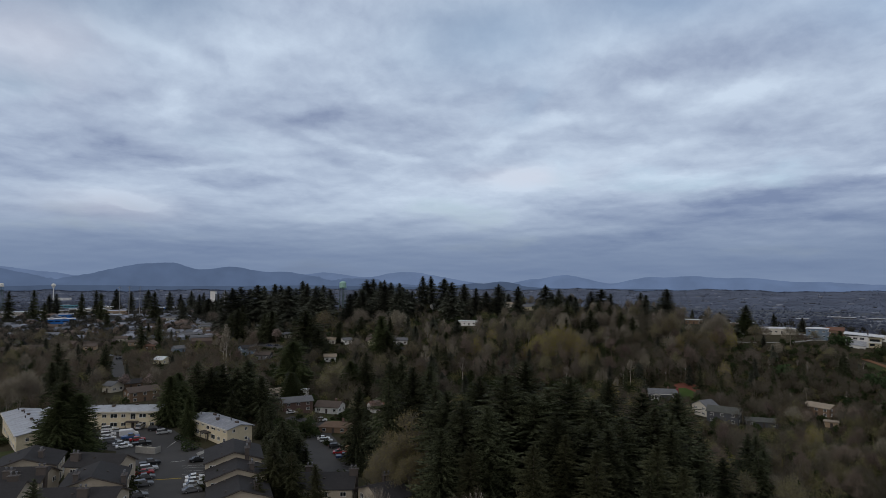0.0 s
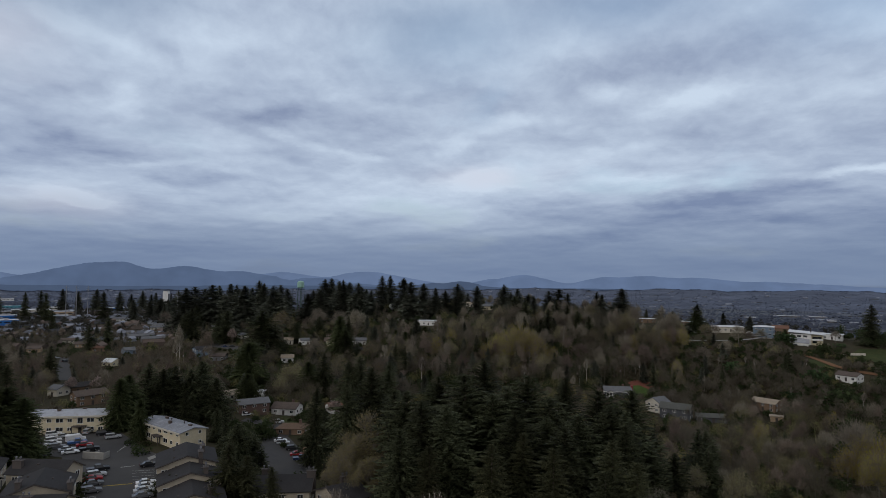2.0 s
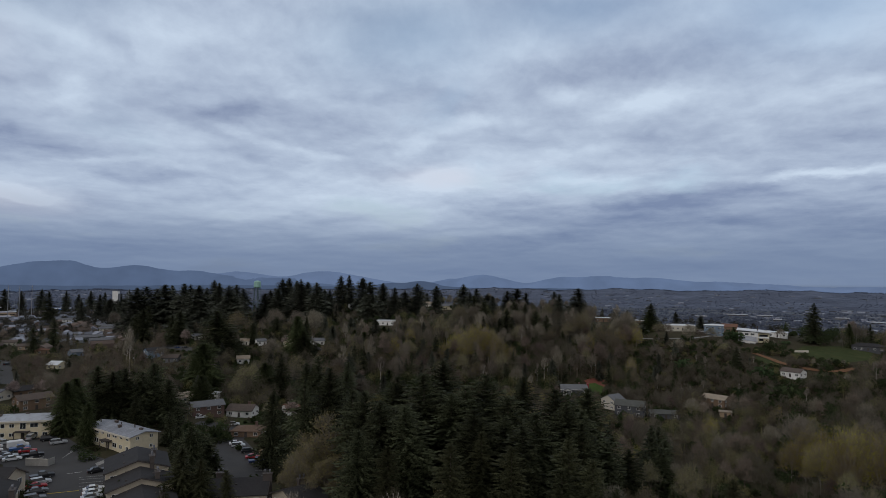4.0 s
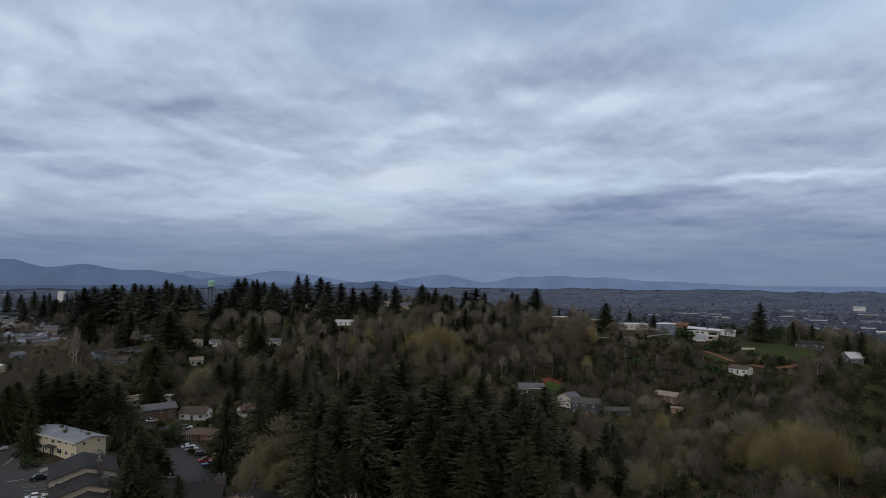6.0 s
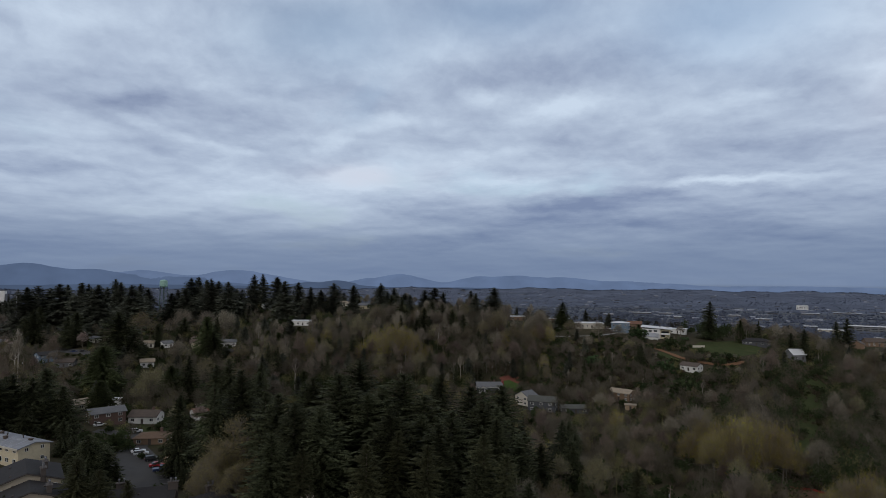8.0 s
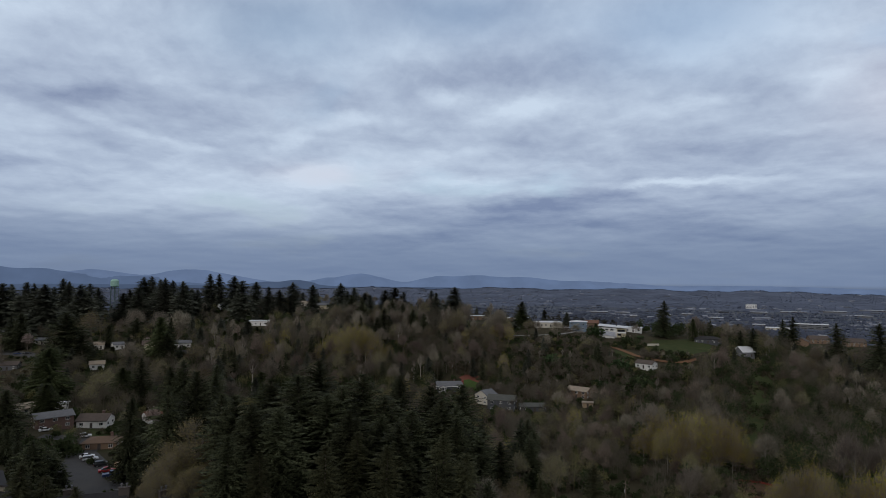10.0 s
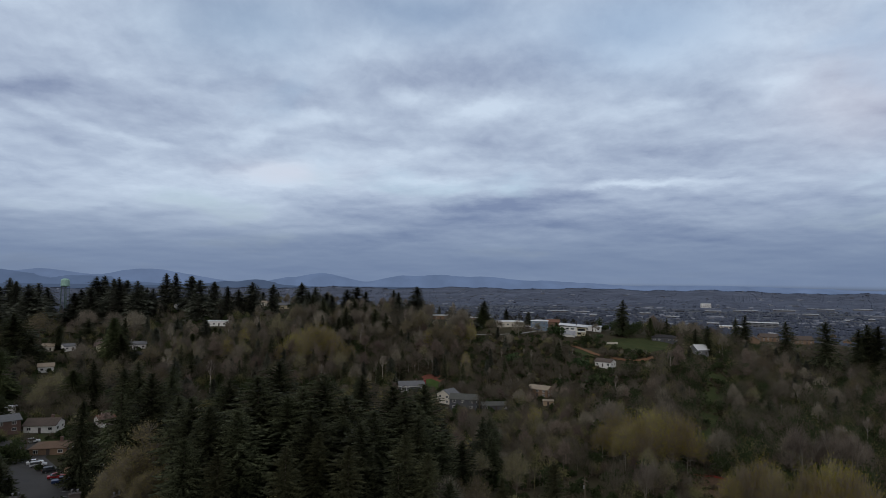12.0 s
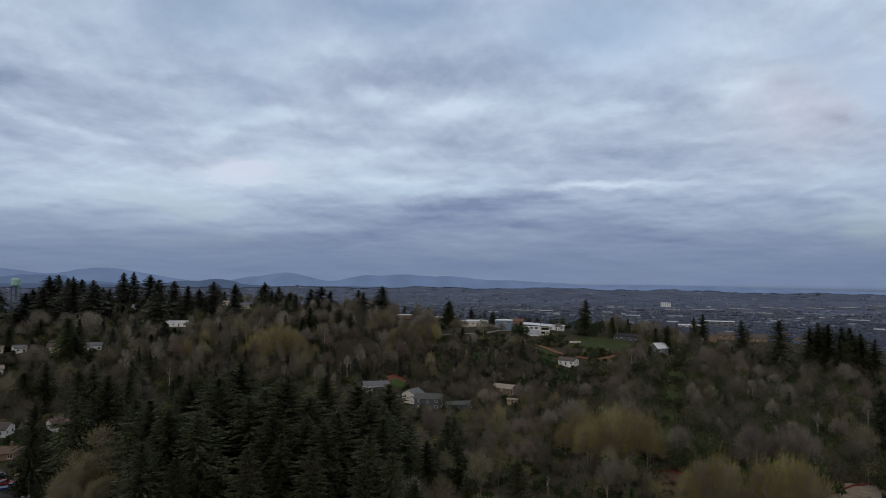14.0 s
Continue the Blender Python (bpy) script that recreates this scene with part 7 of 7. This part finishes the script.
plant("budding", 22.1, 394.4, 18.9, 0.9)
plant("olive", 54.9, 426.5, 23.9, 1.0)
plant("olive", 28.8, 388.9, 17.0, 1.0)
plant("alder", -131.0, 378.0, 31.4, 0.7)
plant("alder", -133.7, 379.1, 28.0, 0.6)
plant("budding", 148.7, 181.9, 21.5, 1.15)
plant("budding", 143.8, 187.1, 19.2, 1.1)
plant("budding", 150.8, 173.7, 23.7, 1.2)
plant("budding", 155.7, 170.6, 22.8, 1.2)
plant("bare", 144.6, 191.5, 22.5, 1.3)
plant("budding", 138.3, 173.7, 19.4, 1.1)
plant("budding", 135.8, 183.2, 16.2, 1.0)
plant("budding", 157.1, 165.2, 21.6, 1.15)
plant("budding", 140.8, 166.4, 18.8, 1.1)
plant("budding", 147.3, 127.7, 20.2, 1.1)
plant("budding", 140.9, 127.5, 18.5, 1.0)
plant("budding", 145.6, 122.1, 18.9, 1.0)
plant("budding", 137.2, 128.5, 15.3, 0.9)
plant("budding", 154.0, 111.3, 23.0, 1.2)
plant("budding", 154.0, 107.8, 22.9, 1.1)
plant("budding", 146.8, 112.6, 21.1, 1.1)
plant("budding", 153.3, 103.6, 22.1, 1.1)
plant("budding", 144.4, 107.5, 20.7, 1.0)
plant("budding", 130.3, 219.2, 6.7, 1.1)
plant("budding", 128.0, 208.9, 4.9, 1.1)
plant("olive", 118.0, 209.0, 3.1, 1.0)
plant("olive", 140.0, 207.1, 8.5, 1.0)
plant("bare", 181.6, 141.1, 23.4, 1.1)
plant("bare", 190.5, 137.6, 22.6, 1.1)
plant("red_alder", 187.3, 150.0, 19.6, 1.0)
plant("bare", 197.4, 136.5, 21.5, 1.0)
plant("blossom", -133.9, 502.5, 12.4, 1.0)
plant("blossom", -144.3, 307.8, 9.0, 1.1)
plant("blossom", -156.2, 307.6, 9.0, 1.0)
plant("blossom", -27.9, 268.6, 11.2, 0.9)
plant("blossom", -54.4, 466.8, 8.7, 1.2)
plant("fine_bare", 5.3, 111.9, 19.8, 1.0)
plant("fine_bare", -13.6, 124.3, 16.0, 1.0)
plant("cedar", -79.8, 334.6, 23.8, 1.35)
plant("cedar", -84.1, 337.7, 19.1, 1.1)
plant("fir", -140.9, 514.1, 25.8, 1.5)
plant("fir", -150.8, 527.9, 22.7, 1.4)
plant("fir", -177.5, 541.6, 29.2, 1.4)
plant("fir", -185.6, 547.4, 24.4, 1.4)
plant("olive", -91.0, 485.5, 26.2, 1.5)
plant("olive", -57.2, 326.1, 15.5, 1.5)
plant("olive", -52.3, 331.9, 11.7, 1.4)
plant("bare", -56.4, 405.1, 17.4, 1.5)
plant("bare", -130.0, 429.7, 12.9, 1.4)
plant("olive", -102.6, 355.4, 10.1, 1.4)
plant("olive", -101.8, 385.8, 9.3, 1.5)
plant("bare", -69.2, 518.4, 24.2, 1.3)
plant("bare", -48.2, 494.7, 22.7, 1.3)
plant("bare", -34.6, 478.8, 25.0, 1.3)
plant("bare", -267.4, 722.1, 20.6, 1.5)
plant("fir", -18.8, 296.4, 25.1, 1.3)
plant("fir", -24.7, 298.0, 21.7, 1.3)
plant("cedar", -46.5, 318.7, 17.0, 1.2)
plant("fir", -38.9, 314.6, 22.3, 1.2)
plant("cedar", -39.2, 403.1, 29.7, 1.0)
plant("olive", -20.2, 390.5, 17.5, 1.3)
plant("fir", -92.9, 294.7, 16.9, 1.4)
plant("cedar", -100.4, 279.5, 14.8, 1.1)
plant("cedar", 260.0, 407.1, 8.2, 1.2)
plant("olive", 237.9, 397.2, 11.7, 1.3)
plant("bare", 221.9, 397.2, 14.6, 1.3)
plant("bare", 226.5, 392.3, 10.7, 1.4)
plant("cedar", 270.4, 403.8, 5.9, 1.3)
plant("olive", 278.2, 398.5, 8.7, 1.3)
plant("bare", 213.8, 411.8, 12.7, 1.4)
plant("olive", 206.8, 413.1, 13.6, 1.3)
plant("cedar", 217.0, 446.0, 15.5, 1.2)
plant("olive", 189.7, 418.0, 15.2, 1.3)
plant("bare", 291.6, 401.2, 9.3, 1.4)
plant("bare", 194.1, 361.1, 13.0, 1.3)
plant("bare", 177.5, 355.1, 14.4, 1.3)
plant("olive", 220.7, 354.9, 9.7, 1.3)

plant("shrub", 255.2, 399.0, 8.0, 1.15, label="round dense dark evergreen beside the white house")
plant("shrub", 270.0, 384.5, 5.0, 1.1, label="round dense dark evergreen beside the white house")
plant("shrub", 264.0, 328.0, 3.6, 1.5, label="rounded reddish garden shrub above the cottage")
plant("shrub", 287.0, 391.0, 3.0, 1.6)

# ---- woods ----
def scatter(kinds, b0, b1, r0, r1, count, h0, h1, group="", seed=1, spread=(0.85, 1.15)):
    """Wild trees between two bearings and two distances, where the ground is free. kinds: key and share."""
    rnd = random.Random(seed)
    keys, shares = zip(*kinds)
    made = tries = 0
    while made < count and tries < count * 4:
        tries += 1
        r = math.sqrt(rnd.uniform(r0 * r0, r1 * r1))
        x, y = polar(rnd.uniform(b0, b1), r)
        key, h = rnd.choices(keys, shares)[0], rnd.uniform(h0, h1)
        if not free(x, y, float(ground_z(x, y)) + h):
            continue
        plant(key, x, y, h, rnd.uniform(*spread), group)
        made += 1


scatter((("far_fir", 3), ("slim_fir", 1)), -4, 32, 350, 480, 60, 10, 20, "firs on the slope", 9)
scatter((("far_fir", 3), ("slim_fir", 1)), 42, 64, 300, 600, 34, 9, 17, "firs on the far slope", 10)
scatter((("alder", 2), ("bare", 3), ("olive", 1.5)), 8, 25, 440, 510, 50, 17, 25, "tall bare trees on the brow", 12)
scatter((("alder", 3), ("bare", 2), ("slim_fir", .6), ("shrub", 2)), 24, 41, 345, 440, 36, 4, 11, "scattered trees on the open slope", 13)
scatter((("alder", 6), ("bare", 4), ("red_alder", 2), ("budding", .6), ("olive", 2.4), ("slim_fir", .7)), -4, 25, 350, 470, 180, 11, 19, "trees on the slope", 1)
scatter((("far_fir", 1.3), ("bare", 3), ("olive", 2)), -18, 22, 480, 700, 90, 8, 16, "trees on the ridge", 2)
scatter((("bare", 3), ("far_fir", 2.6), ("olive", 1.8), ("red_alder", 1)), -37, -12, 270, 700, 150, 7, 15, "town trees", 3)
scatter((("bare", 2), ("olive", 3), ("red_alder", 2), ("budding", .4), ("slim_fir", .2)), 13, 44, 185, 335, 120, 7, 13, "valley trees", 4)
scatter((("bare", 4), ("red_alder", 2), ("olive", 1.5), ("alder", 2), ("slim_fir", .4)), 40, 66, 230, 620, 150, 12, 19, "trees on the far slope", 5)
scatter((("bare", 2), ("olive", 1), ("far_fir", .6), ("shrub", 2)), 32, 44, 360, 480, 40, 3, 7, "trees on the slope", 6)
scatter((("far_fir", 2), ("cedar", 1.4), ("olive", 1.6), ("bare", 1)), -15, 4, 255, 470, 80, 6, 15, "trees between the houses", 21, (0.95, 1.5))
scatter((("shrub", 1),), -36, 44, 160, 560, 80, 1.5, 3.5, "garden shrubs", 7, (0.9, 1.5))
scatter((("shrub", 1),), -18, -2, 205, 340, 70, 0.8, 2.2, "garden shrubs", 17, (1.0, 1.8))
scatter((("olive", 1), ("bare", 1), ("fir", 1), ("pale_fir", .6)), -8, 30, 95, 190, 46, 9, 17, "trees below the drone", 8)


def woodland(name, label, mat, areas, seed, twigs=150, sliver=(1.8, 0.042), round_leaf=False):
    """A wood that nobody could count: many thin-twigged crowns, joined. areas: bearings, distances, count, heights."""
    rnd = np.random.RandomState(seed)
    V, F = [], []
    base = 0
    for b0, b1, r0, r1, count, h0, h1 in areas:
        for _ in range(count):
            r = math.sqrt(rnd.uniform(r0 * r0, r1 * r1))
            x, y = polar(rnd.uniform(b0, b1), r)
            h = rnd.uniform(h0, h1)
            z = float(ground_z(x, y))
            if not free(x, y, z + h, 1.0):
                continue
            w = h * rnd.uniform(0.30, 0.45) + 0.8
            n = int(twigs * rnd.uniform(0.7, 1.2))
            k = rnd.randint(4, 8)
            turn = rnd.uniform(0, 6.28) + np.arange(k) * 2.4
            off = w * 0.62 * np.sqrt((np.arange(k) + 0.3) / k)
            size = w * rnd.uniform(0.38, 0.55, k)
            top = h * (1 - 0.32 * (off / w / 0.62) ** 2) * rnd.uniform(0.9, 1.02, k)
            deep = np.minimum(size * 1.6, top * 0.6)
            pick = rnd.randint(0, k, n)
            up = rnd.normal(size=(n, 3))
            up /= np.linalg.norm(up, axis=1)[:, None]
            up[:, 2] = np.where(up[:, 2] < -0.35, -up[:, 2], up[:, 2])
            far = rnd.uniform(0, 1, n) ** 0.38
            p = np.stack([x + np.cos(turn[pick]) * off[pick] + up[:, 0] * size[pick] * far, y + np.sin(turn[pick]) * off[pick] + up[:, 1] * size[pick] * far,
                          z + top[pick] - deep[pick] + up[:, 2] * np.where(up[:, 2] > 0, deep[pick], size[pick] * 0.8) * far], 1)
            if round_leaf:
                a = rnd.normal(size=(n, 3))
                a *= sliver[0] * 0.5 / np.linalg.norm(a, axis=1)[:, None]
                b = np.cross(a, rnd.normal(size=(n, 3)))
                b *= sliver[1] / (np.linalg.norm(b, axis=1)[:, None] + 1e-6)
                tri = np.stack([p - a - b * .3, p + b, p + a], 1)
            else:
                up = up * np.array([0.75, 0.75, 0.6]) + np.array([0, 0, 0.6]) + rnd.normal(scale=0.2, size=(n, 3))
                up /= np.linalg.norm(up, axis=1)[:, None]
                s = np.cross(up, rnd.normal(size=(n, 3)))
                s *= sliver[1] / (np.linalg.norm(s, axis=1)[:, None] + 1e-6)
                ln = sliver[0] * rnd.uniform(0.6, 1.3, (n, 1))
                tri = np.stack([p - up * ln * .75 - s, p - up * ln * .75 + s, p + up * ln * .25], 1)
            stem = np.array([[[x - .13, y, z - 1], [x + .13, y, z - 1], [x + rnd.uniform(-.5, .5), y, z + h * 0.8]], [[x, y - .13, z - 1], [x, y + .13, z - 1], [x, y, z + h * 0.7]]])
            tri = np.concatenate([tri, stem])
            V.append(tri.reshape(-1, 3))
            F.append(np.arange(base, base + len(tri) * 3).reshape(-1, 3))
            base += len(tri) * 3
    v, f = np.concatenate(V), np.concatenate(F)
    me = bpy.data.meshes.new(name)
    me.vertices.add(len(v))
    me.vertices.foreach_set("co", v.ravel())
    me.loops.add(f.size)
    me.loops.foreach_set("vertex_index", f.ravel())
    me.polygons.add(len(f))
    me.polygons.foreach_set("loop_start", np.arange(0, f.size, 3))
    me.update()
    me.validate()
    me.materials.append(mat)
    return tagged(new(name, me), label, "woodland", kind="stuff")


woodland("bare_woodland", "bare grey-brown woodland covering slopes and gardens", WOOD_BARE,
         ((-5, 24, 355, 460, 240, 10, 18), (24, 40, 345, 440, 60, 4, 9), (6, 26, 440, 520, 130, 15, 23), (40, 66, 230, 640, 420, 12, 19), (-37, -11, 260, 720, 520, 6, 13), (-20, 10, 480, 720, 200, 7, 14), (12, 44, 180, 350, 260, 6, 12), (-14, 4, 285, 480, 210, 8, 15)), 11, 460)
woodland("reddish_woodland", "bare reddish-brown woodland in early bud", WOOD_RED,
         ((-4, 26, 350, 480, 130, 8, 15), (24, 42, 345, 440, 140, 1.5, 4), (40, 66, 230, 600, 240, 9, 16), (-38, -16, 260, 520, 260, 8, 15), (14, 46, 180, 340, 130, 5, 10)), 12, 420)
woodland("olive_woodland", "woodland in olive spring bud", WOOD_OLIVE,
         ((-4, 26, 340, 470, 150, 7, 15), (24, 42, 345, 450, 240, 1.2, 4), (12, 60, 180, 330, 260, 5, 11), (40, 64, 240, 560, 300, 8, 15), (-36, -2, 280, 650, 250, 4, 11), (-15, 4, 250, 470, 170, 4, 10), (-18, 10, 470, 700, 120, 6, 13)), 13, 330, (0.40, 0.20), True)
woodland("evergreen_understorey", "dark evergreen bramble and ivy under the trees", WOOD_GREEN,
         ((-4, 26, 340, 480, 520, 3, 11), (24, 44, 340, 470, 420, 1.2, 5), (36, 66, 200, 620, 1500, 2.5, 12), (43, 66, 220, 430, 300, 9, 15), (-36, 2, 250, 700, 620, 2, 7), (-16, 4, 225, 470, 420, 2, 7), (10, 44, 170, 350, 420, 1.5, 5), (-20, 20, 480, 700, 200, 4, 10), (-10, 30, 90, 200, 240, 1.5, 4)), 14, 110, (1.2, 0.5), True)
woodland("hillside_brush", "tangled brown brush and brambles covering the open slopes", BRUSH,
         ((20, 50, 325, 470, 1900, 1.2, 3.6), (-6, 24, 330, 480, 700, 1.5, 4), (40, 66, 200, 420, 800, 1.5, 4), (10, 46, 170, 340, 900, 1.2, 3.5), (-36, 0, 230, 600, 900, 1, 3)), 16, 95, (1.5, 0.05))
woodland("slope_trees", "grey-brown and olive young trees on the open slope", WOOD_BARE, ((22, 46, 330, 400, 150, 6, 11), (26, 40, 375, 430, 60, 5, 9)), 18, 380)
woodland("bramble_patches", "olive-green bramble leaves over the slopes", BRUSH_GREEN, ((20, 50, 325, 470, 700, 0.8, 2.2), (-6, 24, 330, 480, 300, 0.8, 2.2), (10, 46, 170, 340, 350, 0.8, 2)), 19, 80, (0.7, 0.28), True)
woodland("town_trees", "brown and dark green trees among the town's roofs", MID_WOOD, ((-40, -11, 600, 1300, 1500, 5, 12), (-12, 40, 680, 1250, 420, 5, 12)), 15, 110, (1.6, 0.6), True)


def far_cover(name, label, mat, count, r0, r1, h0, h1, seed, house=False, b0=-42, b1=70, skip=None, wide=1.0, screen=False):
    """Tree tops or roofs of the far town and hills, as small solid lumps."""
    rnd = np.random.RandomState(seed)
    V, F = [], []
    for _ in range(count):
        r = math.exp(rnd.uniform(math.log(r0), math.log(r1)))
        b = rnd.uniform(b0, b1)
        x, y = polar(b, r)
        z, h = float(ground_z(x, y)), rnd.uniform(h0, h1)
        if not screen and not free(x, y, z + h, 0.0):
            continue
        k = len(V)
        if house:
            if skip and rnd.rand() < skip * (0.5 + 0.5 * math.sin(b * 0.9) * math.sin(r * 0.01)):
                continue
            w, d, a = rnd.uniform(4, 8) * (1 + r / 5000) * wide, rnd.uniform(3.5, 6) * wide, rnd.uniform(0, 3.14) if wide == 1 else -radians(b) + rnd.uniform(-.3, .3)
            ca, sa = math.cos(a), math.sin(a)
            for sx, sy, zz in ((-1, -1, -1), (1, -1, -1), (1, 1, -1), (-1, 1, -1), (-1, -1, h * .6), (1, -1, h * .6), (1, 1, h * .6), (-1, 1, h * .6), (-1, 0, h), (1, 0, h)):
                V.append((x + sx * w * ca - sy * d * sa, y + sx * w * sa + sy * d * ca, z + zz))
            F += [tuple(k + i for i in f) for f in ((0, 1, 5, 4), (1, 2, 6, 9, 5), (2, 3, 7, 6), (3, 0, 4, 8, 7), (4, 5, 9, 8), (6, 7, 8, 9))]
        else:
            w = h * rnd.uniform(0.6, 1.1)
            n = 5
            for i in range(n):
                a = 6.283 * i / n + rnd.uniform(-.3, .3)
                q = w * rnd.uniform(.7, 1.2)
                V.append((x + q * math.cos(a), y + q * math.sin(a), z + h * rnd.uniform(0.05, 0.4)))
            V.append((x + rnd.uniform(-.3, .3) * w, y + rnd.uniform(-.3, .3) * w, z + h))
            F += [(k + i, k + (i + 1) % n, k + n) for i in range(n)]
            V.append((x, y, z - 2))
            F += [(k + (i + 1) % n, k + i, k + n + 1) for i in range(n)]
    me = bpy.data.meshes.new(name)
    me.from_pydata(V, [], F)
    me.materials.append(mat)
    return tagged(new(name, me), label, "distant cover", kind="stuff")


far_cover("distant_woods", "woods covering the valley floor, coloured blue-grey for haze", HAZED_WOOD, 14000, 1250, 2300, 2.5, 6.5, 22)
far_cover("hillside_woods", "woods on the far hillside, coloured blue-grey for haze", HAZED_WOOD, 24000, 2300, 4500, 1.6, 3.6, 26)
far_cover("valley_groves", "groves between the valley's warehouses, tinted blue for haze", HAZED_WOOD, 2600, 850, 2500, 4, 7.5, 29, b0=28, b1=68, screen=True)
far_cover("plateau_forest", "forest along the edge of the far plateau, blued for haze", HAZED_RIM, 9000, 4200, 4900, 3, 6, 28)
far_cover("distant_roofs", "pale small roofs scattered through the far hillside", HAZED_ROOF, 1500, 1500, 4200, 2.5, 4.5, 23, True, skip=0.9)
far_cover("valley_roofs", "long pale warehouse roofs on the valley floor", HAZED_ROOF, 240, 1700, 2700, 2.5, 4, 25, True, b0=32, b1=66, skip=0.95, wide=1.7)
far_cover("town_roofs", "small grey and pale roofs of the town", HAZED_ROOF, 270, 620, 1300, 4, 6.5, 24, True, b0=-40, b1=-11)
far_cover("brown_town_roofs", "small brown shingle roofs of the town", TOWN_ROOF, 200, 560, 1250, 4, 6.5, 27, True, b0=-40, b1=-11)
